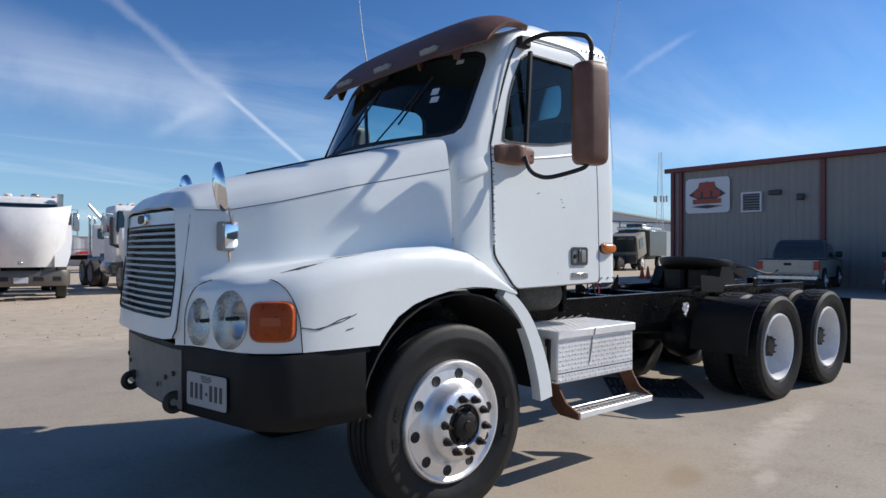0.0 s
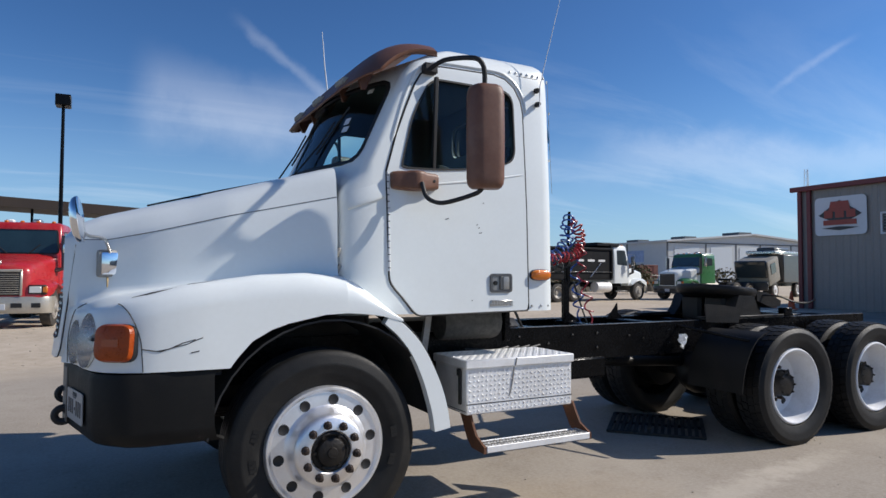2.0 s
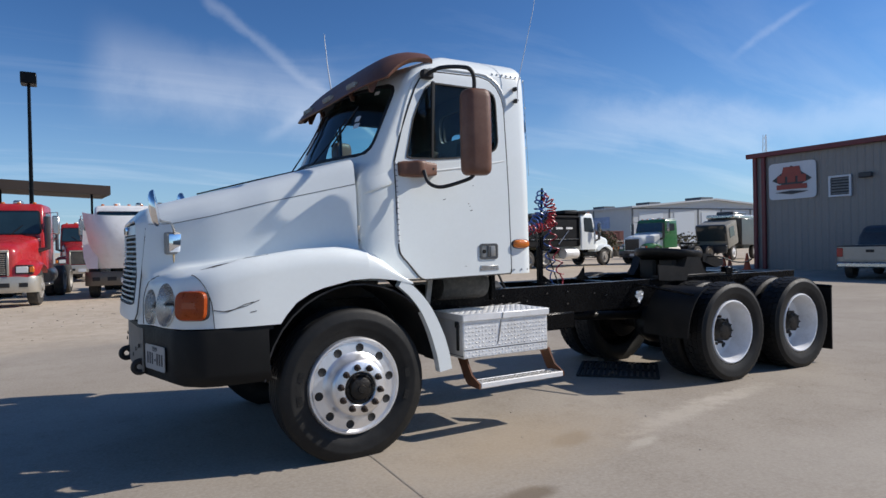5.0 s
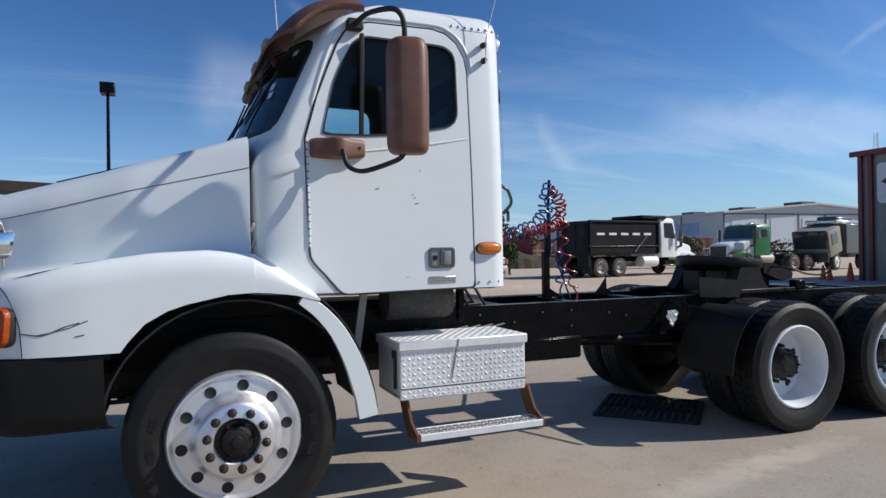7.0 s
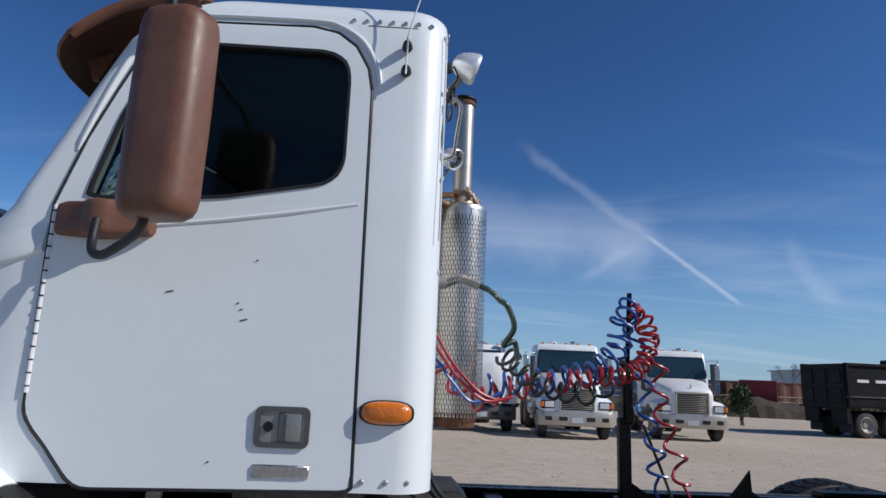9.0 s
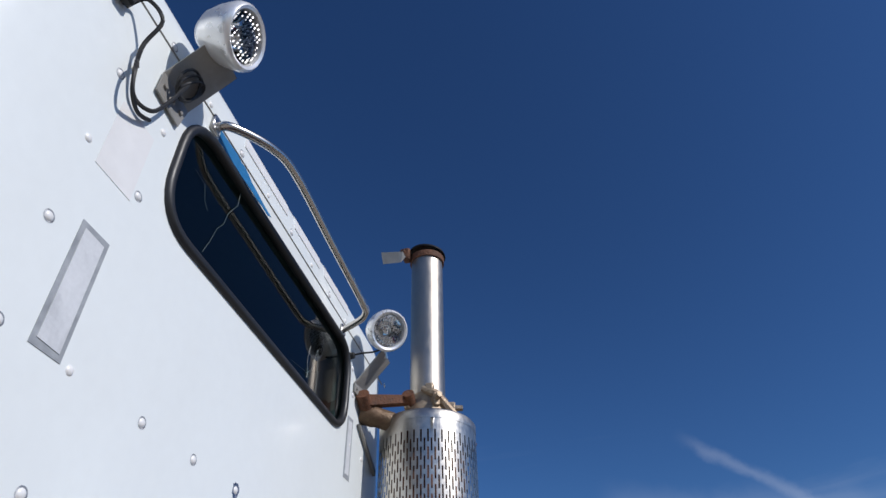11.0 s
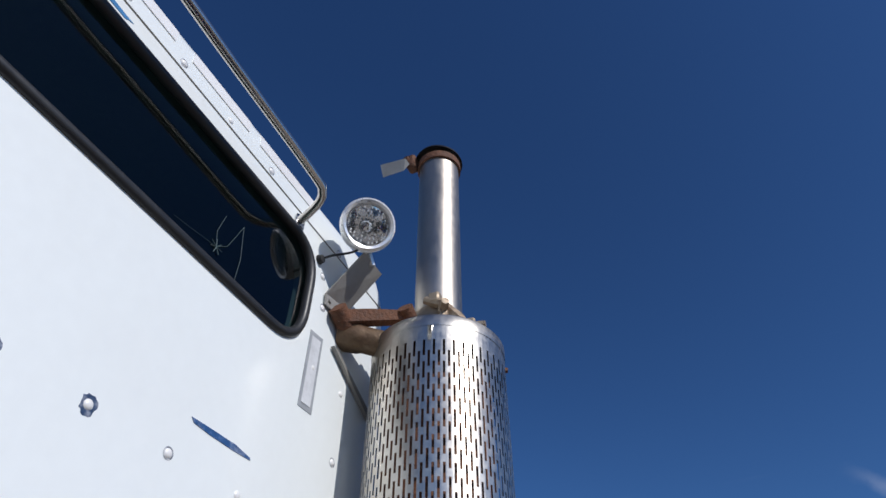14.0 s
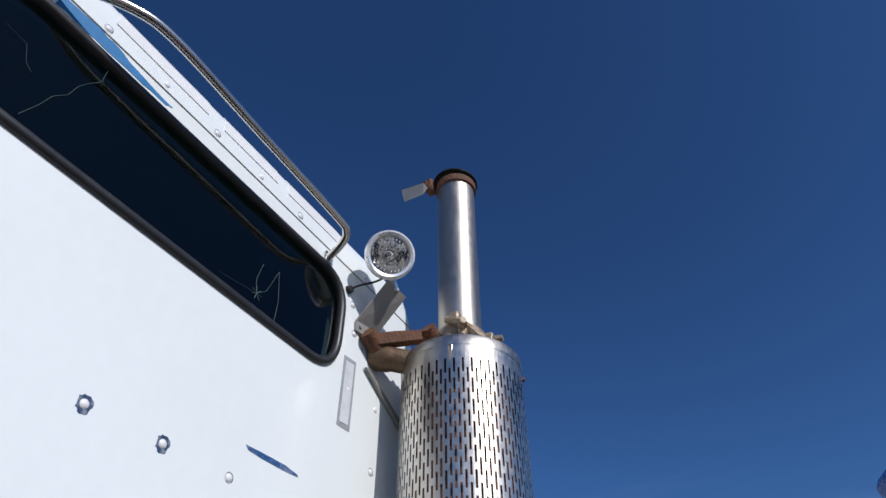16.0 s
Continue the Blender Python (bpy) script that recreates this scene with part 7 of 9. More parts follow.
# ---- metal building ----
CLAD = material("grey_ribbed_cladding", (0.262, 0.240, 0.222), 0.5, 0.15, var=0.07, scale=0.8, fine=9, dirt=(0.20, 0.19, 0.18), dirt_amt=0.3, dirt_scale=0.9)
MAROON = material("maroon_trim", (0.16, 0.028, 0.030), 0.45, var=0.12)
BX, BY0, BY1, EAVE = 26.7, -46.0, 13.75, 5.37
hall = thing("metal_building", (BX, -15, 0), "grey ribbed metal workshop building with maroon trim", "building")
bm = bmesh.new()
loft(bm, [[(BX + 0.05, y, 0.0) for y in (BY0, BY1)] + [(BX + 40, y, 0.0) for y in (BY1, BY0)], [(BX + 0.05, y, EAVE) for y in (BY0, BY1)] + [(BX + 40, y, EAVE) for y in (BY1, BY0)]])
wall_ = part("wall", bm, CLAD, hall, smooth=False)
bm = bmesh.new()
for k in range(int((BY1 - BY0) / 0.30)):
    y = BY1 - 0.15 - k * 0.30
    loft(bm, [[(BX + 0.05, y - 0.06, z), (BX + 0.032, y - 0.03, z), (BX + 0.032, y + 0.03, z), (BX + 0.05, y + 0.06, z)] for z in (0.02, EAVE)])
tagged(part("cladding_ribs", bm, CLAD, wall_, smooth=False), kind="stuff")
bm = bmesh.new()
loft(bm, [[(BX - 0.15, y, EAVE), (BX - 0.15, y, EAVE + 0.10), (BX + 20, y, EAVE + 2.2), (BX + 40.2, y, EAVE + 0.10), (BX + 40.2, y, EAVE), (BX + 20, y, EAVE + 2.05)] for y in (BY0 - 0.2, BY1 + 0.2)])
part("roof", bm, CLAD, hall, smooth=False)
bm = bmesh.new()
box(bm, (BX - 0.22, BY0 - 0.2, EAVE - 0.10), (BX - 0.06, BY1 + 0.25, EAVE + 0.12), 0.02)
part("gutter", bm, MAROON, hall, "maroon eave gutter")
for y in (BY1 - 0.12, BY1 - 0.55, 6.78, 0.56, -5.8):
    bm = bmesh.new()
    box(bm, (BX - 0.10, y - 0.09, 0.0), (BX + 0.02, y + 0.09, EAVE), 0.01)
    part("downspout", bm, MAROON, hall, "maroon downspout")
# sign with a plain emblem; lettering of the company is left as shapes
def wall_sheet(pts, o):
    pts = [(sy + (y - sy) * 0.87, sz + (z - sz) * 0.87) for y, z in pts]
    return loft(bmesh.new(), [[(BX - 0.02 - o, y, z) for y, z in pts], [(BX - 0.05 - o, y, z) for y, z in pts]])


SIGNW = material("sign_white", (0.66, 0.67, 0.70), 0.4, var=0.04)
SIGNB = material("sign_black", (0.03, 0.03, 0.035), 0.4)
SIGNR = material("sign_red", (0.33, 0.05, 0.03), 0.4)
sy, sz, sw, sh = 11.83, 4.06, 1.26, 0.96
so = [(p.x, p.y) for p in rounded([(sy - sw, sz - sh, 0), (sy + sw, sz - sh, 0), (sy + sw, sz + sh, 0), (sy - sw, sz + sh, 0)], 0.25, 5)]
sign = part("wall_sign", wall_sheet(so, 0.0), SIGNW, hall, "white rounded wall sign with red and black emblem", smooth=False)
part("emblem_diamond", wall_sheet([(sy - 1.05, sz + 0.05), (sy, sz + 0.78), (sy + 1.05, sz + 0.05), (sy, sz - 0.45)], 0.04), SIGNB, sign, smooth=False)
part("emblem_arch", wall_sheet([(sy - 0.55, sz + 0.22), (sy - 0.42, sz + 0.72), (sy + 0.42, sz + 0.72), (sy + 0.55, sz + 0.22)], 0.05), SIGNR, sign, smooth=False)
for k in range(3):
    part("emblem_bar", wall_sheet([(sy + 0.75 - k * 0.55, sz - 0.10), (sy + 0.75 - k * 0.55 - 0.42, sz - 0.10), (sy + 0.75 - k * 0.55 - 0.42, sz + 0.28), (sy + 0.75 - k * 0.55, sz + 0.28)], 0.06), SIGNR, sign, smooth=False)
part("emblem_band", wall_sheet([(sy - 0.80, sz - 0.45), (sy - 0.80, sz - 0.20), (sy + 0.80, sz - 0.20), (sy + 0.80, sz - 0.45)], 0.05), SIGNR, sign, smooth=False)
part("emblem_swoosh", wall_sheet([(sy - 0.9, sz - 0.60), (sy, sz - 0.52), (sy + 0.9, sz - 0.60), (sy, sz - 0.72)], 0.05), SIGNB, sign, smooth=False)
# louvred vent and two small wall boxes
ly, lz = 9.74, 3.63
bm = bmesh.new()
o_ = [(ly - 0.46, lz - 0.45), (ly + 0.46, lz - 0.45), (ly + 0.46, lz + 0.45), (ly - 0.46, lz + 0.45)]
i_ = [(ly - 0.385, lz - 0.375), (ly + 0.385, lz - 0.375), (ly + 0.385, lz + 0.375), (ly - 0.385, lz + 0.375)]
loft(bm, [[(BX + 0.02, a, b_) for a, b_ in o_], [(BX - 0.08, a, b_) for a, b_ in o_], [(BX - 0.08, a, b_) for a, b_ in i_], [(BX + 0.0, a, b_) for a, b_ in i_]], cap=False)
vent = part("wall_vent", bm, SIGNW, hall, "white framed louvre vent", smooth=False)
bm = bmesh.new()
box(bm, (BX + 0.0, ly - 0.385, lz - 0.375), (BX + 0.01, ly + 0.385, lz + 0.375))
part("vent_back", bm, SIGNB, vent)
for k in range(6):
    bm = bmesh.new()
    box(bm, (BX - 0.06, ly - 0.38, lz - 0.35 + k * 0.122), (BX - 0.04, ly + 0.38, lz - 0.28 + k * 0.122), 0.004, Matrix.Rotation(radians(35), 4, "Y"))
    part("vent_slat", bm, GRAYMETAL, vent)
for y, z, w, h in ((8.70, 3.99, 0.26, 0.11), (7.65, 3.73, 0.14, 0.14)):
    bm = bmesh.new()
    box(bm, (BX - 0.16, y - w, z - h), (BX, y + w, z + h), 0.03)
    part("wall_lamp", bm, SIGNB, hall, "dark wall lamp box")

# ---- distance ----
FARWALL = material("far_pale_cladding", (0.50, 0.52, 0.53), 0.6, var=0.06, scale=0.15, fine=2)
FARROOF = material("far_grey_roof", (0.52, 0.53, 0.54), 0.6, var=0.08, scale=0.2, fine=3)
far = thing("warehouse", (70, 55, 0), "long pale grey warehouse with roof vents", "warehouse")
WP, WU = Vector((63.2, 55.8, 0)), Vector((-0.088, -0.996, 0))


def fw(a, d, z):
    """Point of the warehouse: along its gable from the near corner, depth behind, height."""
    p = WP + Vector((-WU.y, WU.x, 0)) * a - WU * d
    return (p.x, p.y, z)


WE, WA = 5.86, 7.05
bm = loft(bmesh.new(), [[fw(0, d, 0), fw(30, d, 0), fw(30, d, WE), fw(15, d, WA), fw(0, d, WE)] for d in (0, 60)])
part("wall", bm, FARWALL, far, smooth=False)
for a0, a1 in ((-0.4, 15.0), (30.4, 15.0)):
    bm = loft(bmesh.new(), [[fw(a0, d, WE - 0.02), fw(a1, d, WA + 0.02), fw(a1, d, WA + 0.24), fw(a0, d, WE + 0.22)] for d in (-0.5, 60.5)])
    part("roof", bm, FARROOF, far, smooth=False)
for a in (0.05, 6.6, 12.0, 16.5, 22.5):
    bm = loft(bmesh.new(), [[fw(a - 0.12, -0.04, z), fw(a + 0.12, -0.04, z), fw(a + 0.12, 0.02, z), fw(a - 0.12, 0.02, z)] for z in (0.0, WE)])
    part("wall_post", bm, material("post_grey", (0.10, 0.11, 0.12), 0.6, var=0.05) if a == 0.05 else bpy.data.materials["post_grey"], far, smooth=False)
part("lintel", loft(bmesh.new(), [[fw(0, -0.05, z), fw(30, -0.05, z), fw(30, 0.02, z), fw(0, 0.02, z)] for z in (WE - 0.16, WE)]), bpy.data.materials["post_grey"], far, smooth=False)
for a0, a1 in ((1.2, 5.4), (7.4, 11.2), (12.6, 15.8), (17.4, 21.6)):
    bm = loft(bmesh.new(), [[fw(a0, -0.05, z), fw(a1, -0.05, z), fw(a1, 0.02, z), fw(a0, 0.02, z)] for z in (0.1, WE - 0.6)])
    part("bay_door", bm, material("bay_door_grey", (0.56, 0.60, 0.63), 0.6, var=0.05) if a0 == 1.2 else bpy.data.materials["bay_door_grey"], far, smooth=False)
for d in (1.5, 12, 23, 34, 46):
    bm = loft(bmesh.new(), [[fw(14.2, d, z), fw(16.6, d, z), fw(16.6, d + 3.0, z), fw(14.2, d + 3.0, z)] for z in (WA - 0.1, WA + 0.55)])
    part("roof_vent", bm, bpy.data.materials["post_grey"], far, smooth=False)
for d in (8.0, 16.0):
    bm = loft(bmesh.new(), [[fw(-0.05, d - 0.12, z), fw(-0.05, d + 0.12, z), fw(0.02, d + 0.12, z), fw(0.02, d - 0.12, z)] for z in (0.0, WE)])
    part("wall_post", bm, bpy.data.materials["post_grey"], far, smooth=False)
bm = loft(bmesh.new(), [[fw(-0.05, 4.5, z), fw(-0.05, 9.5, z), fw(0.02, 9.5, z), fw(0.02, 4.5, z)] for z in (WE - 2.6, WE - 1.0)])
part("faded_lettering_bar", bm, material("faded_blue_sign", (0.30, 0.38, 0.56), 0.6, var=0.25, scale=0.4, fine=2), far, smooth=False)

CONT = [material("container_rust_red", (0.17, 0.055, 0.04), 0.6, var=0.2, scale=0.7), material("container_blue", (0.05, 0.09, 0.17), 0.6, var=0.2, scale=0.7), material("container_brown", (0.20, 0.085, 0.05), 0.6, var=0.2, scale=0.7)]


def container(x, y, heading, mat, z=0.0, label="rust-red corrugated shipping container", half=6.1):
    v = Builder("shipping_container", x, y, heading, label, "container", "containers beyond the lot")
    bm = bmesh.new()
    n = 46
    prof = []
    for k in range(n):
        xx = -half + 2 * half * k / n
        o = 0.0 if k % 4 < 2 else 0.05
        prof.append((xx, -1.22 + o))
    ring = prof + [(half, -1.22), (half, 1.22)] + [(-a, -b_) for a, b_ in prof] + [(-half, 1.22)]
    loft(bm, [[(a, b_, zz) for a, b_ in ring] for zz in (z + 0.15, z + 2.5)])
    v.add("corrugated_shell", bm, mat, smooth=False)
    v.block("bottom_rail", (-half, -1.24, z), (half, 1.24, z + 0.16), mat, 0.01)
    v.block("top_rail", (-half - 0.02, -1.24, z + 2.5), (half + 0.02, 1.24, z + 2.6), mat, 0.01)


for k in range(3):
    c = Vector((20.6, 50.5, 0)) + Vector((12.6, -1.2, 0)) * k
    container(c.x, c.y, -5, CONT[(1, 2, 0)[k]], label=("blue corrugated shipping container" if k == 0 else "rust-red corrugated shipping container"))

container(27.6, 44.8, 60, material("container_bright_red", (0.26, 0.022, 0.025), 0.6, var=0.2, scale=0.7), label="short red corrugated shipping container", half=1.6)
# dark weedy bank along the far edge of the lot
brng = random.Random(31)
rings = []
for k in range(60):
    x = 13.0 + k * 0.55
    y = 44.6 - (x - 13.0) * 0.17 + brng.uniform(-0.15, 0.15)
    h = 1.15 + 0.25 * math.sin(k * 0.6) + brng.uniform(-0.12, 0.12)
    rings.append([(x, y - 1.1, 0.0), (x, y - 0.7, h * 0.55 + brng.uniform(-0.1, 0.1)), (x, y, h), (x, y + 0.6, h * 0.6), (x, y + 1.2, 0.0)])
tagged(part("earth_bank", loft(bmesh.new(), rings), material("weedy_dark_soil", (0.055, 0.044, 0.030), 0.95, var=0.5, scale=1.5, fine=14, bump=0.5, bump_scale=8), None, smooth=False), "dark weedy earth bank along the lot edge", "bank", kind="structure")
for x, y, h in ((-9.0, 58.0, 4), (5.5, 60.0, -3)):
    container(x, y, h, FARWALL, label="pale grey box container behind the trucks")

# tow rig shed roof with posts, lamp pole, lattice tower
SHEDWOOD = material("weathered_shed_roof", (0.050, 0.036, 0.028), 0.8, var=0.25, scale=0.8, fine=10)
shed = thing("open_shed", (-16, 38, 0), "open lean-to shed with brown sloping roof", "shed")
bm = loft(bmesh.new(), [[(x, y, z0 + o) for y, o in ((34.5, 0), (34.5, 0.50), (46, 1.0), (46, 0.6))] for x, z0 in ((-34, 6.1), (0.3, 4.60))])
part("roof_sheet", bm, SHEDWOOD, shed, smooth=False)
for k in range(9):
    bm = bmesh.new()
    x = -0.6 - k * 4.2
    box(bm, (x - 0.06, 35.2, 0), (x + 0.06, 35.35, interp(x, [(-34, 6.1), (2.4, 4.65)])))
    part("post", bm, CHASSIS, shed)
pole = thing("lamp_pole", (-3.2, 30.1, 0), "tall dark lamp pole with box head", "street lamp")
bm = tube(bmesh.new(), [(-3.2, 30.1, 0), (-3.2, 30.1, 9.35)], [0.11, 0.07], 10)
part("shaft", bm, CHASSIS, pole)
bm = bmesh.new()
box(bm, (-3.52, 29.7, 9.3), (-2.88, 30.5, 9.82), 0.03)
part("lamp_head", bm, CHASSIS, pole)
tower = thing("radio_tower", (83.0, 49.6, 0), "thin steel lattice radio tower far off", "tower")
bm = bmesh.new()
tw = lambda z: 0.8 - z * 0.035
tb = Vector((83.0, 49.6, 0))
cor = [Vector((math.cos(a), math.sin(a), 0)) for a in (0.3, 2.4, 4.5)]
for c in cor:
    tube(bm, [tb + c * tw(0), tb + c * tw(16) + Vector((0, 0, 16))], 0.035, 5)
for k in range(18):
    z0, z1 = k * 16 / 18, (k + 1) * 16 / 18
    for i in range(3):
        tube(bm, [tb + cor[i] * tw(z0) + Vector((0, 0, z0)), tb + cor[(i + 1) % 3] * tw(z1) + Vector((0, 0, z1))], 0.018, 4)
part("lattice", bm, PALEVINYL, tower)
for i in range(5):
    bm = bmesh.new()
    a = i * 1.26
    p = tb + Vector((0.9 * math.cos(a), 0.9 * math.sin(a), 0))
    box(bm, (p.x - 0.1, p.y - 0.1, 8.6), (p.x + 0.1, p.y + 0.1, 9.5))
    part("panel_antenna", bm, GRAYMETAL, tower)

# loose stones on the lot
bm = bmesh.new()
prng = random.Random(11)
for k in range(700):
    lot = k < 520
    px, py = (prng.uniform(-6, 16), prng.uniform(7.5, 17)) if lot else (prng.uniform(-3.5, 7), prng.uniform(-4.2, 5))
    r = prng.uniform(0.008, 0.022) if lot else prng.uniform(0.004, 0.009)
    t = bmesh.new()
    bmesh.ops.create_icosphere(t, subdivisions=1, radius=r)
    for v in t.verts:
        v.co *= prng.uniform(0.7, 1.2)
    bmesh.ops.transform(t, matrix=Matrix.Translation((px, py, r * 0.3)) @ Matrix.Diagonal((1.2, 0.9, 0.6, 1)), verts=t.verts)
    vs = [bm.verts.new(v.co) for v in t.verts]
    t.verts.index_update()
    for f in t.faces:
        bm.faces.new([vs[v.index] for v in f.verts])
    t.free()
tagged(part("loose_stone", bm, material("sandy_stone", (0.40, 0.35, 0.28), 0.9, var=0.4, scale=2.0), None, smooth=False), "small sandy stones scattered over the lot", "stones", kind="stuff")

# cones by the building corner
ORANGE = material("cone_orange", (0.62, 0.09, 0.02), 0.5, var=0.1, dirt=(0.3, 0.15, 0.08), dirt_amt=0.4)
for x, y, s in ((26.4, 15.2, 0.9), (26.0, 14.6, 0.9), (25.6, 13.4, 1.1)):
    v = Builder("traffic_cone", x, y, 20, "orange traffic cone near the building corner", "cone", "traffic cones")
    v.add("cone_body", lathe(bmesh.new(), [(0.16 * s, 0.03), (0.14 * s, 0.08), (0.04 * s, 0.70 * s), (0.0, 0.72 * s)], "z", (0, 0, 0), 16), ORANGE)
    v.block("cone_base", (-0.2 * s, -0.2 * s, 0), (0.2 * s, 0.2 * s, 0.035), ORANGE, 0.01)

# shrubs, a small conifer and bare trees
LEAF = material("dry_shrub_leaf", (0.085, 0.075, 0.035), 0.85, var=0.4, scale=5, fine=60)
LEAFG = material("green_leaf", (0.045, 0.075, 0.025), 0.8, var=0.4, scale=5, fine=60)
BARK = material("bare_bark", (0.12, 0.10, 0.085), 0.9, var=0.3)


def leaf_crown(bm, c, rx, rz, n, size, rng):
    for _ in range(n):
        d = Vector((rng.gauss(0, 1), rng.gauss(0, 1), rng.gauss(0, 1))).normalized() * (rng.random() ** 0.4)
        p = Vector(c) + Vector((d.x * rx, d.y * rx, d.z * rz))
        a, b_ = Vector((rng.gauss(0, 1), rng.gauss(0, 1), rng.gauss(0, 1))).normalized() * size, Vector((rng.gauss(0, 1), rng.gauss(0, 1), rng.gauss(0, 1))).normalized() * size
        bm.faces.new([bm.verts.new(p - a * 0.5), bm.verts.new(p + b_ * 0.5), bm.verts.new(p + a * 0.5), bm.verts.new(p - b_ * 0.4)])


rng = random.Random(7)


def shrub(x, y, r, h, mat, label):
    v = thing("shrub", (x, y, 0), label, "shrub", "shrubs in the lot")
    bm = bmesh.new()
    for _ in range(5):
        tube(bm, [(x + rng.uniform(-0.1, 0.1), y, 0), (x + rng.uniform(-r, r) * 0.6, y + rng.uniform(-r, r) * 0.6, h * 0.8)], [0.04, 0.012], 5)
    part("stem", bm, BARK, v)
    bm = bmesh.new()
    for _ in range(6):
        leaf_crown(bm, (x + rng.uniform(-r, r) * 0.5, y + rng.uniform(-r, r) * 0.5, h * rng.uniform(0.4, 0.75)), r * 0.5, h * 0.3, 130, 0.22, rng)
    part("crown", bm, mat, v, smooth=False)


for x, y, r, h, g in ((33.5, 34.0, 1.8, 2.2, 0), (36.0, 33.0, 2.0, 2.4, 0), (38.5, 32.0, 1.6, 2.0, 0), (41.0, 30.5, 1.8, 2.2, 0), (18.5, 43.2, 1.7, 1.5, 0), (21.2, 42.8, 1.8, 1.3, 0), (23.2, 42.6, 1.6, 1.6, 0), (30.4, 41.8, 1.8, 1.5, 0), (32.2, 41.4, 1.8, 1.4, 0), (30.8, 35.5, 1.4, 1.7, 0), (18.6, 30.0, 0.65, 2.5, 1), (20.0, 36.5, 1.3, 1.5, 0), (44, 29, 1.6, 2.0, 0)):
    shrub(x, y, r, h, LEAFG if g else LEAF, "bushy green shrub beside the lot" if g else "dry brown shrub behind the parked trucks")


def bare_tree(x, y, h):
    v = thing("bare_tree", (x, y, 0), "leafless winter tree far behind the lot", "tree", "bare trees")
    bm = bmesh.new()

    def limb(p, d, l, r, k):
        q = p + d * l
        tube(bm, [p, p + d * l * 0.5 + Vector((rng.uniform(-1, 1), rng.uniform(-1, 1), 0)) * l * 0.05, q], [r, r * 0.8, r * 0.6], 5)
        if k:
            for _ in range(3):
                limb(q, (d + Vector((rng.uniform(-0.8, 0.8), rng.uniform(-0.8, 0.8), rng.uniform(-0.1, 0.5)))).normalized(), l * 0.66, r * 0.55, k - 1)
    limb(Vector((x, y, 0)), Vector((0, 0, 1)), h * 0.33, h * 0.018, 4)
    part("limbs", bm, BARK, v)


for x, y, h in ((118, 74, 9), (108, 76, 7.5), (128, 71, 8), (60, 95, 8)):
    bare_tree(x, y, h)

# rail fence and a low line of stacked pallets before the containers
fence = thing("pipe_fence", (24, 48, 0), "low steel pipe fence along the lot's far edge", "fence")
for k in range(14):
    x = 4 + k * 4.0
    part("post", tube(bmesh.new(), [(x, 50 - k * 0.4, 0), (x, 50 - k * 0.4, 1.5)], 0.05, 6), GRAYMETAL, fence)
for z in (0.6, 1.05, 1.45):
    part("rail", tube(bmesh.new(), [(4, 50, z), (56, 44.8, z)], 0.035, 5), GRAYMETAL, fence)
for k in range(7):
    v = Builder("pallet_stack", 18.5 + k * 2.6, 46.5 - k * 0.3, rng.uniform(-15, 15), "grey stack of worn wooden pallets", "pallets", "pallet stacks")
    for j in range(rng.randint(4, 8)):
        v.block("pallet", (-0.6, -0.5, j * 0.14), (0.6, 0.5, j * 0.14 + 0.11), BARK, 0.01)


# ---- back of the cab ----
WX = 1.70
BLUE = material("old_blue_paint", (0.022, 0.17, 0.40), 0.5, var=0.15, scale=20)
GASKET = material("window_gasket", (0.018, 0.019, 0.021), 0.45, var=0.15)

# rear window: gasket, dark pane, cracks
bm = bmesh.new()
rw_loop = rounded([(-0.462, 2.525, 0), (0.51, 2.525, 0), (0.51, 2.80, 0), (-0.462, 2.80, 0)], 0.10, 8)
rings = []
for i, p in enumerate(rw_loop):
    t = (rw_loop[(i + 1) % len(rw_loop)] - rw_loop[i - 1]).normalized()
    n = Vector((t.y, -t.x, 0))
    rings.append([(WX + 0.012 * math.cos(a), p.x + n.x * 0.0115 * math.sin(a), p.y + n.y * 0.0115 * math.sin(a)) for a in (2 * math.pi * k / 10 for k in range(10))])
loft(bm, rings, loop=True)
gasket = part("rear_window_gasket", bm, GASKET, truck, "black rubber rear window gasket")
bm = bmesh.new()
bm.faces.new([bm.verts.new((WX - 0.008, p.x, p.y)) for p in rw_loop])
rp = part("rear_window", bm, REARGLASS, gasket, "dark cracked rear window glass", smooth=False)
rp.visible_shadow = False
if rp.data.polygons[0].normal.x < 0:
    rp.data.flip_normals()
CRACK = material("glass_crack", (0.06, 0.10, 0.10), 0.4, var=0.2)


def wall_tube(pts, r=0.0005, x=WX - 0.005):
    return tube(bmesh.new(), [(x, y, z) for y, z in pts], r, 4)


for pts in ([(-0.31, 2.558), (-0.295, 2.60), (-0.285, 2.64), (-0.268, 2.665), (-0.262, 2.70), (-0.250, 2.725), (-0.235, 2.75), (-0.236, 2.795)], [(-0.40, 2.70), (-0.36, 2.695), (-0.345, 2.66), (-0.33, 2.65)],
            [(0.13, 2.560), (0.18, 2.568), (0.236, 2.578), (0.26, 2.60), (0.285, 2.675)], [(0.236, 2.578), (0.226, 2.61), (0.235, 2.66)], [(0.285, 2.675), (0.30, 2.60), (0.30, 2.54)]):
    part("crack", wall_tube(pts), CRACK, rp)
bm = bmesh.new()
for a in range(7):
    t = a * 0.9
    tube(bm, [(WX - 0.005, 0.236, 2.578), (WX - 0.005, 0.236 + 0.016 * math.cos(t), 2.578 + 0.016 * math.sin(t))], 0.0009, 4)
part("chip_star", bm, CRACK, rp)

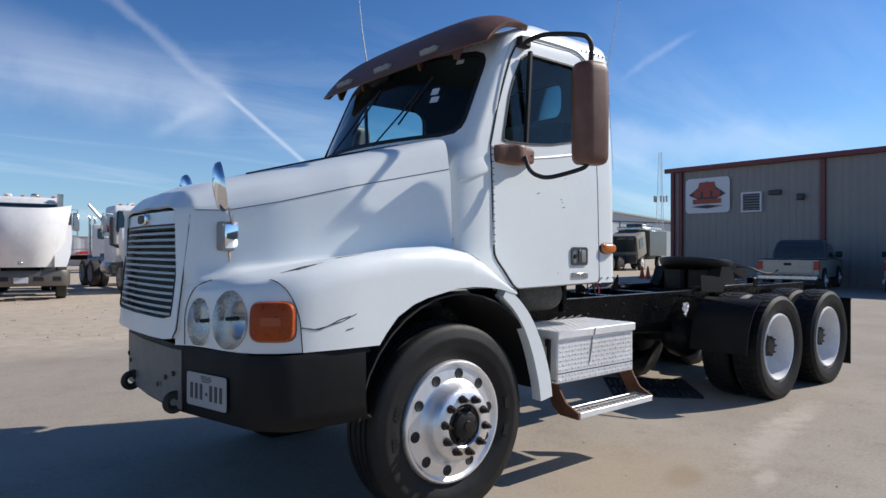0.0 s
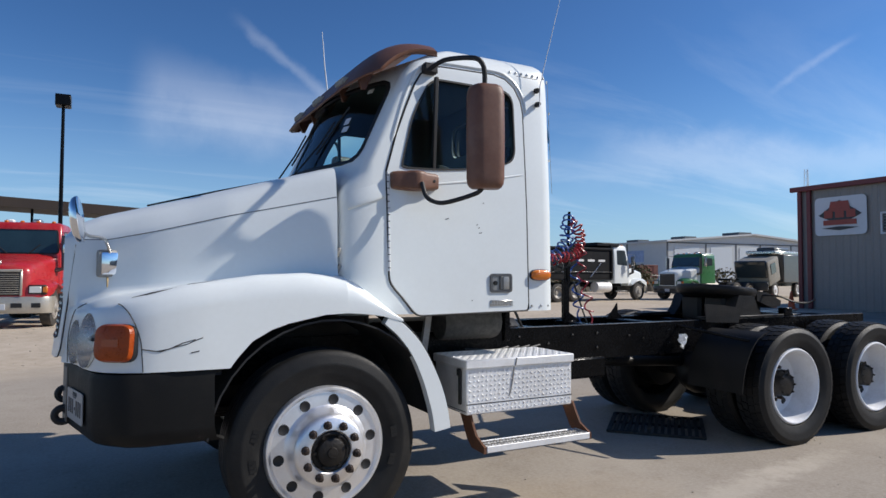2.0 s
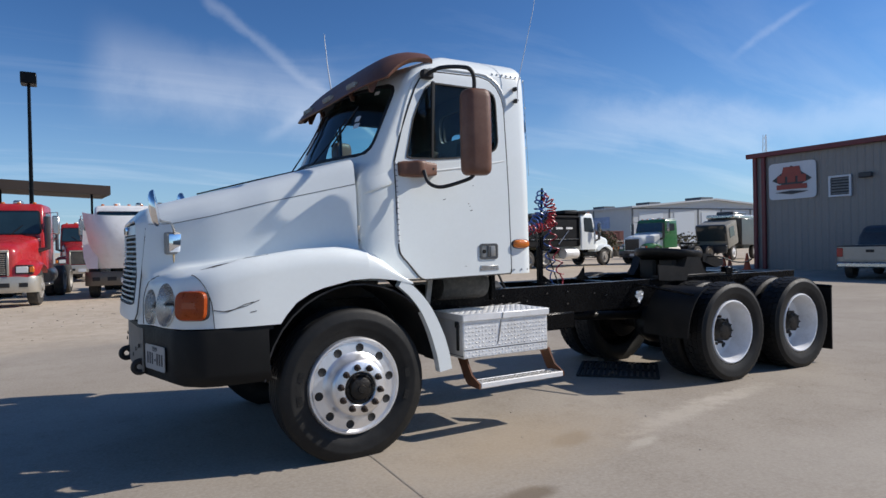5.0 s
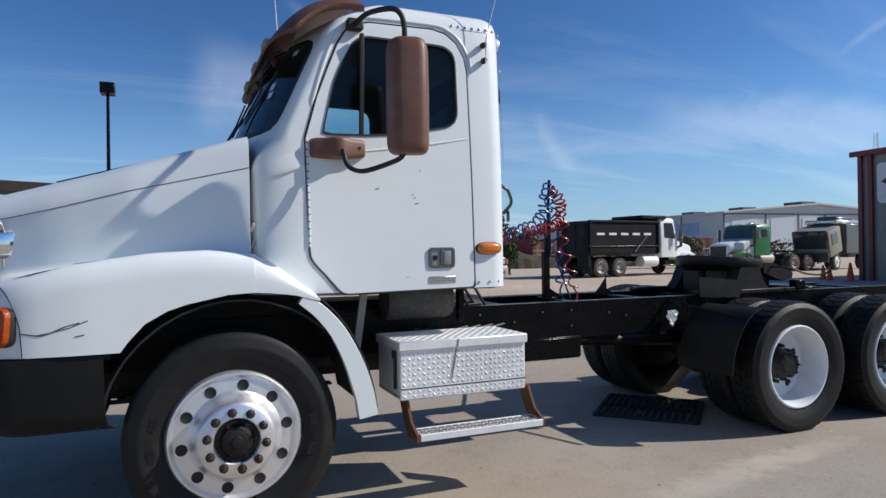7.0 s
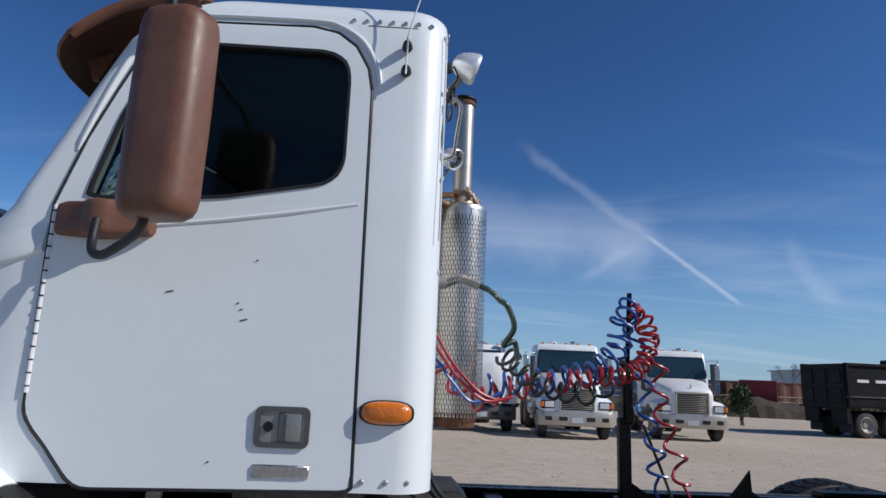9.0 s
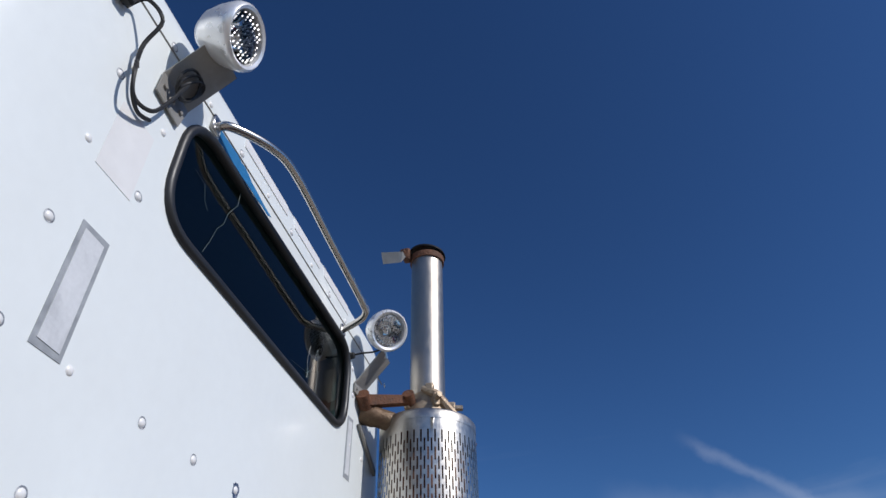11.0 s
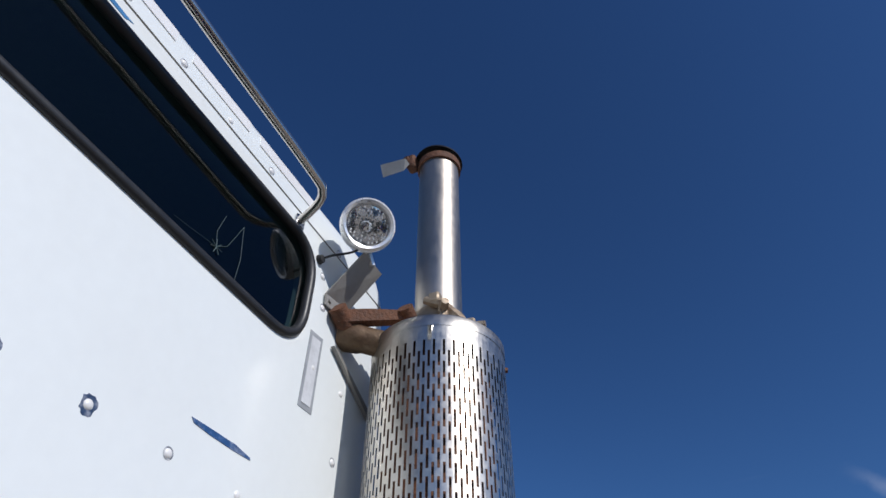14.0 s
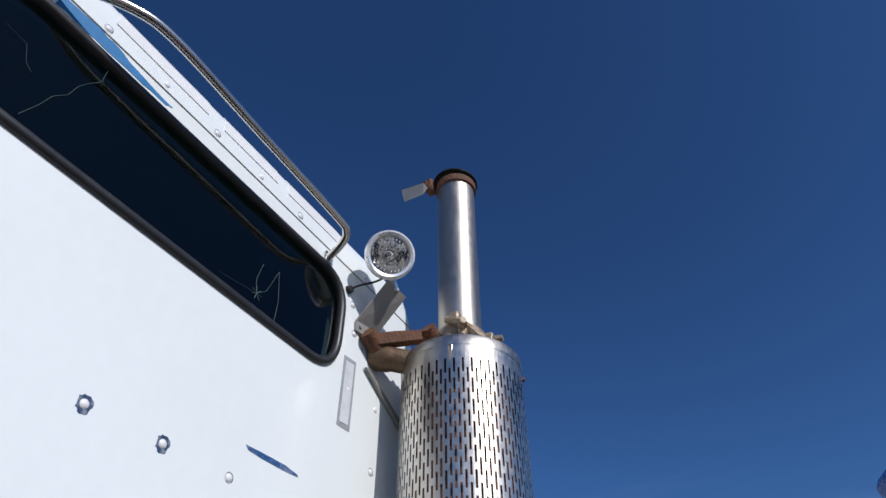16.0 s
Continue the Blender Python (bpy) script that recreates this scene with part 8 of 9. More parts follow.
# rivets on a regular grid
COLS = [-0.648, -0.516, -0.344, -0.187, -0.027, 0.12, 0.27, 0.43, 0.57, 0.685]
rv = bmesh.new()
lathe(rv, [(0.0, 0.0032), (0.004, 0.0030), (0.007, 0.0012), (0.008, 0.0)], "x", (0, 0, 0), 10)
rivet_me = bpy.data.meshes.new("rivet")
rv.to_mesh(rivet_me)
rv.free()
rivet_me.materials.append(WHITE_OLD)
rivet_me.shade_smooth()
ring_me_b = bmesh.new()
lathe(ring_me_b, [(0.0078, 0.0003), (0.0110, 0.0006), (0.0132, 0.0002)], "x", (0, 0, 0), 22)
ring_rng = random.Random(5)
for v in ring_me_b.verts:
    rad = math.hypot(v.co.y, v.co.z)
    if rad > 0.009:
        f = ring_rng.uniform(0.86, 1.16)
        v.co.y *= f
        v.co.z *= f * 1.12
ring_me = bpy.data.meshes.new("rivet_ring")
ring_me_b.to_mesh(ring_me)
ring_me_b.free()
ring_me.materials.append(material("chipped_blue_ring", (0.022, 0.055, 0.13), 0.6, var=0.4, scale=120, dirt=(0.6, 0.6, 0.6), dirt_amt=0.5, dirt_scale=60))


thin_b = lathe(bmesh.new(), [(0.0078, 0.0003), (0.0096, 0.0005), (0.0104, 0.0002)], "x", (0, 0, 0), 16)
thin_ring_me = mesh_of("rivet_ring", thin_b, material("worn_rivet_edge", (0.20, 0.22, 0.25), 0.6, var=0.4, scale=90, dirt=(0.75, 0.76, 0.77), dirt_amt=0.9, dirt_scale=40))


def rivet(y, z, ringed):
    o = new("rivet", rivet_me)
    o.parent = truck
    o.location = Vector((WX, y, z)) - truck.location
    if ringed:
        bare = min(abs(y + 0.027), abs(y - 0.12)) < 0.01 and z < 2.3
        q = new("rivet_ring", ring_me if bare else thin_ring_me)
        q.parent = o
    return o


for i, y in enumerate(COLS):
    for j, z in enumerate((2.02, 2.185, 2.352, 2.513, 2.676)):
        if -0.45 < y < 0.56 and z > 2.2:
            continue
        if (i * 5 + j * 3) % 7 == 4 and z > 2.2:
            continue
        rivet(y, z, (i + 2 * j) % 3 != 0 or i == 4)
    for z in (1.35, 1.6, 1.85):
        rivet(y, z, False)
for k in range(13):
    rivet(-0.86 + 0.146 * k, 2.882 - 0.002 * abs(k - 6), k % 2 == 0)
for z in (2.291, 2.632, 1.95):
    rivet(-0.885, z, True)
rivet(0.552, 2.758, True)
rivet(-0.742, 2.862, True)
# upper seam, side seam, roof cap pads
part("upper_seam", wall_tube([(-0.86, 2.858), (0.0, 2.862), (0.86, 2.858)], 0.0022, WX + 0.0005), GRAYMETAL, truck)
part("side_seam", wall_tube([(-0.93, 2.05), (-0.905, 2.40), (-0.878, 2.86)], 0.0018, WX - 0.008), GRAYMETAL, truck)
for y0, y1 in ((-0.27, -0.02), (0.03, 0.215), (0.255, 0.47)):
    bm = bmesh.new()
    loft(bm, [[(x - 0.006, y, z) for y in (y0, y1)] + [(x + 0.0012, y, z + 0.0005) for y in (y1, y0)] for x, z in ((1.700, 2.908), (1.6965, 2.942), (1.676, 2.974), (1.640, 2.993))])
    part("roof_pad", bm, WHITE_OLD, truck, "pale patch at the roof edge", smooth=False)


def decal(name, pts, mat, o=0.0012, label="", parent=None):
    bm = bmesh.new()
    loft(bm, [[(WX + d, y, z) for y, z in pts] for d in (0.0002, o)])
    return part(name, bm, mat, parent or truck, label, smooth=False)


GREYEDGE = material("grey_tape_edge", (0.30, 0.32, 0.34), 0.6, var=0.2, scale=30)
t1 = decal("tape_patch", [(-0.597, 2.184), (-0.536, 2.184), (-0.534, 2.392), (-0.596, 2.392)], GREYEDGE, 0.001, "old grey rectangle left by a label")
decal("tape_face", [(-0.588, 2.196), (-0.544, 2.194), (-0.543, 2.380), (-0.587, 2.382)], PALEVINYL, 0.002, parent=t1)
t2 = decal("tape_patch", [(0.541, 2.410), (0.590, 2.412), (0.590, 2.600), (0.542, 2.596)], GREYEDGE, 0.001, "old grey rectangle left by a label")
decal("tape_face", [(0.549, 2.422), (0.581, 2.424), (0.582, 2.588), (0.550, 2.585)], PALEVINYL, 0.002, parent=t2)
decal("label_ghost", [(-0.62, 2.49), (-0.53, 2.49), (-0.53, 2.64), (-0.62, 2.64)], WHITE_OLD, 0.0008)
rng2 = random.Random(3)


def ragged(poly, amp, k=5):
    out = []
    P = [Vector((*p, 0)) for p in poly]
    for i in range(len(P)):
        a, b_ = P[i], P[(i + 1) % len(P)]
        for j in range(k):
            p = a.lerp(b_, j / k)
            out.append((p.x + rng2.uniform(-amp, amp), p.y + rng2.uniform(-amp, amp)))
    return out


decal("paint_scrape", [(0.292, 2.256), (0.33, 2.2575), (0.40, 2.259), (0.44, 2.254), (0.443, 2.250), (0.40, 2.2475), (0.34, 2.247), (0.30, 2.249)], material("navy_paint_scrape", (0.014, 0.075, 0.22), 0.5, var=0.3, scale=60, dirt=(0.5, 0.52, 0.55), dirt_amt=0.7, dirt_scale=30), 0.001, "blue paint scrape")
decal("bare_blue_paint", ragged([(-0.89, 2.41), (-0.862, 2.43), (-0.858, 2.50), (-0.872, 2.545), (-0.884, 2.50), (-0.893, 2.45)], 0.004), BLUE, 0.001, "chipped patch of older blue paint")
decal("bare_blue_paint", ragged([(-0.888, 2.545), (-0.876, 2.55), (-0.874, 2.585), (-0.884, 2.59)], 0.003), BLUE, 0.001, "chipped patch of older blue paint")
decal("bare_blue_paint", ragged([(-0.897, 2.365), (-0.884, 2.37), (-0.882, 2.395), (-0.894, 2.40)], 0.003), BLUE, 0.001, "chipped patch of older blue paint")
decal("bare_blue_paint", ragged([(-0.37, 2.822), (-0.26, 2.824), (-0.12, 2.826), (-0.10, 2.834), (-0.20, 2.845), (-0.27, 2.856), (-0.37, 2.857)], 0.003), BLUE, 0.001, "older blue paint above the window")

# grab rail above the rear window
bm = bmesh.new()
tube(bm, smooth_path([(WX, -0.385, 2.842), (WX + 0.03, -0.375, 2.848), (WX + 0.080, -0.285, 2.866), (WX + 0.098, -0.19, 2.872), (WX + 0.098, 0.05, 2.862), (WX + 0.098, 0.33, 2.850), (WX + 0.090, 0.385, 2.846), (WX + 0.06, 0.41, 2.838), (WX + 0.0, 0.428, 2.824)], 6), 0.0105, 10)
rail = part("grab_rail", bm, material("worn_rail_chrome", (0.62, 0.59, 0.55), 0.24, 1.0, var=0.04, scale=4, fine=14, rough_var=0.05), truck, "bent chrome grab rail over the rear window")
for y, z in ((-0.392, 2.842), (0.430, 2.822)):
    bm = bmesh.new()
    box(bm, (WX, y - 0.016, z - 0.022), (WX + 0.008, y + 0.016, z + 0.022), 0.003)
    bolt_head(bm, (WX + 0.008, y, z - 0.012), (1, 0, 0), 0.006, 0.006)
    part("rail_foot", bm, STEEL, rail)


LAMPSILVER = material("bright_lamp_silver", (0.86, 0.86, 0.85), 0.30, 0.5, var=0.05)


def work_lamp(name, c, n, r, foot, bend, sg):
    """Round work lamp with a ribbed clear lens on a folded grey bracket."""
    m = face_frame(c, n)
    bm = bmesh.new()
    prof = [(0.12, -0.085), (0.45, -0.078), (0.75, -0.055), (0.93, -0.025), (1.02, 0.0), (1.05, 0.012), (1.02, 0.022), (0.94, 0.027), (0.84, 0.024), (0.80, 0.014)]
    loft(bm, [[m @ Vector((r * s * math.cos(a), r * s * math.sin(a), d)) for a in (2 * math.pi * i / 32 for i in range(32))] for s, d in prof], cap=False)
    lamp = part(name, bm, LAMPSILVER, truck, "round work lamp with pale silver rim")
    bm = bmesh.new()
    loft(bm, [[m @ Vector((r * s * math.cos(a), r * s * math.sin(a), d)) for a in (2 * math.pi * i / 28 for i in range(28))] for s, d in ((0.02, -0.045), (0.3, -0.040), (0.6, -0.020), (0.81, 0.008))], cap=False)
    part("reflector_bowl", bm, CHROME, lamp)
    bm = bmesh.new()
    loft(bm, [[m @ Vector((r * s * math.cos(a), r * s * math.sin(a), d)) for a in (2 * math.pi * i / 28 for i in range(28))] for s, d in ((0.81, 0.013), (0.6, 0.022), (0.25, 0.026), (0.02, 0.027))], cap=False)
    lens = part("lens", bm, CLEAR, lamp, "clear ribbed lens")
    bm = bmesh.new()
    for k in range(-5, 6):
        x = k * r * 0.145
        hgt = math.sqrt(max(0.0, (0.76 * r) ** 2 - x * x))
        for j in range(9):
            if (k + 2 * j) % 5 == 0:
                continue
            z0, z1 = -hgt + 2 * hgt * (j + 0.1) / 9, -hgt + 2 * hgt * (j + 0.62) / 9
            dd = 0.0235 - 0.010 * (x / r) ** 2
            tube(bm, [m @ Vector((x, z0, dd)), m @ Vector((x, z1, dd))], 0.0018, 4)
    tagged(part("lens_rib", bm, LAMPSILVER, lens), kind="stuff")
    # bracket: wall flange, then a plate that leans out under the lamp
    A, B, C, D = [Vector(p) for p in foot]
    nn = (B - A).cross(D - A).normalized() * 0.004
    bm = loft(bmesh.new(), [[A, B, C, D], [p + nn for p in (A, B, C, D)]])
    br = part("bracket_plate", bm, GRAYMETAL, lamp, "folded grey steel bracket", smooth=False)
    bm = bmesh.new()
    e0, e1 = Vector(bend[0]), Vector(bend[1])
    loft(bm, [[A, B, e1, e0], [p + Vector((0.004, 0, 0)) for p in (A, B, e1, e0)]])
    for k in range(3):
        p = (A.lerp(B, (k + 0.5) / 3)).lerp(e0.lerp(e1, (k + 0.5) / 3), 0.5)
        bolt_head(bm, (p.x + 0.004, p.y, p.z), (1, 0, 0), 0.006, 0.005)
    part("bracket_flange", bm, GRAYMETAL, br, smooth=False)
    bm = tube(bmesh.new(), [(C + D) / 2 + Vector((0, 0, -0.01)), Vector(c) - Vector(n).normalized() * 0.05], 0.009, 8)
    part("swivel", bm, STEEL, lamp)
    return lamp


work_lamp("work_lamp", (1.806, 0.553, 2.885), (0.62, -0.58, -0.48), 0.066,
          [(1.704, 0.565, 2.715), (1.704, 0.662, 2.732), (1.782, 0.677, 2.838), (1.783, 0.588, 2.836)], [(1.704, 0.568, 2.685), (1.704, 0.652, 2.689)], 1)
work_lamp("work_lamp", (1.815, -0.545, 2.905), (0.93, 0.10, -0.30), 0.066,
          [(1.704, -0.573, 2.783), (1.704, -0.484, 2.773), (1.78, -0.470, 2.880), (1.78, -0.562, 2.892)], [(1.704, -0.575, 2.729), (1.704, -0.496, 2.715)], -1)
# wiring by the lamps
bm = bmesh.new()
tube(bm, smooth_path([(1.705, -0.70, 2.80), (1.73, -0.69, 2.83), (1.75, -0.66, 2.80), (1.72, -0.65, 2.74), (1.71, -0.62, 2.66), (1.72, -0.58, 2.655), (1.73, -0.56, 2.70), (1.74, -0.54, 2.78)], 6), 0.004, 6)
for k in range(3):
    tube(bm, [(1.735 + 0.012 * math.sin(a), -0.535 + 0.026 * math.cos(a) + 0.006 * k, 2.782 + 0.034 * math.sin(a + 0.4 * k)) for a in (2 * math.pi * i / 14 for i in range(15))], 0.003, 5)
tube(bm, smooth_path([(1.705, -0.63, 2.72), (1.73, -0.655, 2.69), (1.73, -0.64, 2.635), (1.715, -0.60, 2.63), (1.71, -0.565, 2.65)], 6), 0.004, 6)
box(bm, (1.703, -0.735, 2.79), (1.725, -0.70, 2.83), 0.006)
part("lamp_wiring", bm, SEAL, truck, "loose black lamp wiring")
bm = bmesh.new()
tube(bm, smooth_path([(1.702, 0.528, 2.792), (1.73, 0.535, 2.80), (1.77, 0.555, 2.812), (1.80, 0.565, 2.83)], 5), 0.003, 6)
lathe(bm, [(0.012, 0.0), (0.010, 0.012), (0.0, 0.014)], "x", (WX, 0.526, 2.790), 10)
part("lamp_cable", bm, SEAL, truck)

# ---- exhaust stack with a slotted guard ----
SXC, SYC = 1.885, 0.805
GR, GZ0, GZ1 = 0.158, 1.35, 2.642
bm = lathe(bmesh.new(), [(0.061, 2.62), (0.061, 3.365), (0.0595, 3.365), (0.056, 3.30), (0.056, 2.62)], "z", (SXC, SYC, 0), 40, closed=True)
pipe = part("exhaust_stack", bm, material("satin_stack_steel", (0.47, 0.43, 0.375), 0.42, 1.0, var=0.10, scale=9, fine=90, dirt=(0.30, 0.24, 0.17), dirt_amt=0.35, dirt_scale=7, rough_var=0.08, stretch=(1, 1, 0.35)), truck, "upright steel exhaust stack, heat-stained at its foot")
bm = lathe(bmesh.new(), [(0.0622, 2.655), (0.0622, 2.745), (0.0615, 2.75)], "z", (SXC, SYC, 0), 40)
part("heat_stain_band", bm, TANSTEEL, pipe)
bm = lathe(bmesh.new(), [(0.0, 1.30), (0.118, 1.32), (0.122, 1.36), (0.122, 2.60), (0.10, 2.64), (0.063, 2.655)], "z", (SXC, SYC, 0), 32)
part("muffler", bm, RUST, pipe, "rusty muffler body inside the guard")
# guard: bands of staggered upright slots
bm = bmesh.new()
NC, SL, PIT = 46, 0.040, 0.056
rows_z = []
z = GZ1 - 0.060
while z - PIT > GZ0 + 0.03:
    rows_z.append(z)
    z -= PIT


def gp(a, z_, r=GR):
    return (SXC + r * math.cos(a), SYC + r * math.sin(a), z_)


for j, zt in enumerate(rows_z):
    for i in range(NC):
        da = 2 * math.pi / NC
        a0 = i * da
        for h in range(2):
            # two half columns, one shifted by half a pitch
            b0, b1 = a0 + h * da / 2, a0 + (h + 1) * da / 2
            sh = 0.0 if h == 0 else PIT / 2
            zz1, zz0 = zt - sh, zt - PIT - sh
            c0, c1 = b0 + da * 0.13, b1 - da * 0.13
            s1, s0 = zz1 - (PIT - SL) / 2, zz0 + (PIT - SL) / 2
            o = [gp(b0, zz0), gp(b1, zz0), gp(b1, zz1), gp(b0, zz1)]
            n_ = [gp(c0, s0), gp(c1, s0), gp(c1, s1), gp(c0, s1)]
            vo, vi = [bm.verts.new(p) for p in o], [bm.verts.new(p) for p in n_]
            for k in range(4):
                bm.faces.new([vo[k], vo[(k + 1) % 4], vi[(k + 1) % 4], vi[k]])
for i in range(NC):
    da = 2 * math.pi / NC
    for h in range(2):
        b0, b1 = i * da + h * da / 2, i * da + (h + 1) * da / 2
        zz = rows_z[0] - (0.0 if h == 0 else PIT / 2)
        bm.faces.new([bm.verts.new(gp(b0, zz)), bm.verts.new(gp(b1, zz)), bm.verts.new(gp(b1, GZ1 - 0.004)), bm.verts.new(gp(b0, GZ1 - 0.004))])
bmesh.ops.remove_doubles(bm, verts=bm.verts, dist=1e-5)
SATIN = material("satin_guard_metal", (0.56, 0.53, 0.475), 0.36, 1.0, var=0.14, scale=5, fine=60, dirt=(0.30, 0.22, 0.15), dirt_amt=0.30, dirt_scale=8, rough_var=0.09)
guard = part("heat_guard", bm, SATIN, pipe, "chrome heat guard with rows of slots", angle=60)
bm = lathe(bmesh.new(), [(GR + 0.001, GZ1 - 0.030), (GR + 0.0015, GZ1 - 0.004), (GR - 0.004, GZ1 + 0.003), (GR - 0.03, GZ1 + 0.004), (0.10, GZ1 - 0.01)], "z", (SXC, SYC, 0), 64)
part("guard_rim", bm, SATIN, guard)
for a, zz in ((0.45, 2.60), (-2.4, 2.63)):
    part("guard_screw", bolt_head(bmesh.new(), gp(a, zz), (math.cos(a), math.sin(a), 0), 0.008, 0.008), RUST, guard)
# clamp and rusty arm from the wall
bm = lathe(bmesh.new(), [(0.064, 2.664), (0.090, 2.664), (0.086, 2.690), (0.074, 2.705), (0.072, 2.738), (0.064, 2.738)], "z", (SXC, SYC, 0), 28, closed=True)
for a in (-2.2, -1.0, 0.2):
    d = Vector((math.cos(a), math.sin(a), 0))
    p = Vector((SXC, SYC, 2.71)) + d * 0.075
    t = bmesh.new()
    box(t, (-0.02, -0.012, -0.024), (0.02, 0.012, 0.024), 0.004)
    join(bm, t, Matrix.Translation(p) @ Matrix.Rotation(a, 4, "Z"))
    bolt_head(bm, p + d * 0.018 + Vector((0, 0, 0.004)), d, 0.012, 0.03)
clamp = part("stack_clamp", bm, TANSTEEL, pipe, "heat-stained pipe clamp")
bm = bmesh.new()
tube(bm, [(1.885, 0.725, 2.752), (1.925, 0.735, 2.735), (1.985, 0.765, 2.662)], [0.010, 0.015, 0.013], 7)
box(bm, (1.895, 0.718, 2.735), (1.925, 0.745, 2.768), 0.005)
part("clamp_strap", bm, TANSTEEL, clamp)
bm = bmesh.new()
loft(bm, [[(1.712, 0.618 + o, 2.695), (1.722, 0.618 + o, 2.655), (1.76, 0.65 + o, 2.668), (1.84, 0.725 + o, 2.700), (1.84, 0.725 + o, 2.728), (1.78, 0.66 + o, 2.705)] for o in (-0.012, 0.014)])
t = bmesh.new()
lathe(t, [(0.0, -0.03), (0.022, -0.03), (0.022, 0.03), (0.0, 0.03)], "z", (0, 0, 0), 14)
join(bm, t, Matrix.Translation((1.722, 0.622, 2.675)) @ Matrix.Rotation(radians(60), 4, "X"))
t = bmesh.new()
lathe(t, [(0.0, -0.028), (0.020, -0.028), (0.020, 0.028), (0.0, 0.028)], "z", (0, 0, 0), 14)
join(bm, t, Matrix.Translation((1.842, 0.728, 2.715)) @ Matrix.Rotation(radians(60), 4, "X"))
part("stack_arm", bm, RUST, clamp, "rusty cast steel arm")
bm = bmesh.new()
tube(bm, smooth_path([(1.702, 0.66, 2.655), (1.74, 0.672, 2.645), (1.79, 0.70, 2.632), (1.83, 0.735, 2.63)], 4), [0.036] * 5 + [0.032] * 4 + [0.026] * 4, 14)
part("wall_bracket", bm, STAINSTEEL, clamp, "stained steel wall bracket")
bm = bmesh.new()
loft(bm, [[(1.702, y, z) for y, z in ((0.62, 2.60), (0.635, 2.60), (0.80, 2.52), (0.80, 2.50))], [(1.712, y, z) for y, z in ((0.62, 2.60), (0.635, 2.60), (0.80, 2.52), (0.80, 2.50))]])
part("bracket_lip", bm, GRAYMETAL, clamp, smooth=False)
# rain cap: dark rim, hinge and counterweight tab
bm = lathe(bmesh.new(), [(0.0625, 3.335), (0.068, 3.336), (0.068, 3.362), (0.0625, 3.364)], "z", (SXC, SYC, 0), 32, closed=True)
cap = part("rain_cap_collar", bm, RUST, pipe, "rusty collar of the rain cap")
bm = bmesh.new()
t = bmesh.new()
lathe(t, [(0.0, 0.012), (0.05, 0.010), (0.072, 0.004), (0.076, -0.006), (0.072, -0.006), (0.05, 0.003), (0.0, 0.005)], "z", (0, 0, 0), 30)
join(bm, t, Matrix.Translation((SXC, SYC, 3.384)) @ Matrix.Rotation(radians(6), 4, "Y"))
part("rain_cap_lid", bm, GREASE, cap, "dark rain cap lid")
bm = bmesh.new()
tube(bm, [(1.815, 0.775, 3.36), (1.80, 0.73, 3.362)], 0.013, 8)
box(bm, (1.80, 0.735, 3.33), (1.83, 0.775, 3.385), 0.006)
part("cap_hinge", bm, RUST, cap)
bm = bmesh.new()
loft(bm, [[(1.722 - o, 0.722, 3.366), (1.728 - o, 0.735, 3.316), (1.796 - o, 0.735, 3.312), (1.815 - o, 0.735, 3.335), (1.806 - o, 0.724, 3.356)] for o in (0.0, 0.005)])
part("counterweight", bm, GRAYMETAL, cap, "pale counterweight tab", smooth=False)

# ---- air-line pole with coiled hoses ----
REDHOSE = material("red_air_hose", (0.34, 0.018, 0.026), 0.36, var=0.2, coat=0.08)
BLUEHOSE = material("blue_air_hose", (0.018, 0.075, 0.30), 0.36, var=0.2, coat=0.08)
BLACKHOSE = material("black_cable_hose", (0.02, 0.026, 0.024), 0.4, var=0.2)
GREENHOSE = material("dark_green_hose", (0.014, 0.040, 0.028), 0.35, var=0.2, dirt=(0.2, 0.2, 0.16), dirt_amt=0.4, dirt_scale=12)
bm = bmesh.new()
tube(bm, [(2.69, 0.20, 1.05), (2.735, 0.18, 2.065)], 0.013, 8)
box(bm, (2.668, 0.170, 1.03), (2.728, 0.222, 1.435), 0.006)
box(bm, (2.690, 0.165, 1.40), (2.742, 0.215, 1.72), 0.010)
loft(bm, [[(3.20, 0.20 + o, 1.045), (3.42, 0.20 + o, 1.05), (3.34, 0.20 + o, 1.10), (3.335, 0.20 + o, 1.20), (3.27, 0.20 + o, 1.12)] for o in (-0.006, 0.006)])
box(bm, (2.66, 0.16, 1.015), (2.80, 0.30, 1.045), 0.005)
loft(bm, [[(2.70, 0.19 + o, 1.04), (2.86, 0.19 + o, 1.04), (2.72, 0.19 + o, 1.13)] for o in (-0.004, 0.004)])
hpole = part("hose_pole", bm, CHASSIS, truck, "black hose tender pole with coiled air lines")


def coil(path, turns, r, n=14):
    """Points of a helix about a path."""
    P = smooth_path(path, 12)
    L = len(P) - 1
    out = []
    total = turns * n
    for k in range(total + 1):
        f = k / total * L
        i = min(int(f), L - 1)
        p = P[i].lerp(P[i + 1], f - i)
        d = (P[min(i + 1, L)] - P[max(i - 1, 0)]).normalized()
        s = d.cross(Vector((0.2, 0.3, 1))).normalized()
        u_ = s.cross(d)
        a = 2 * math.pi * k / n
        rr = r * (0.85 + 0.3 * math.sin(k * 0.37) ** 2)
        out.append(p + s * rr * math.cos(a) + u_ * rr * math.sin(a))
    return out


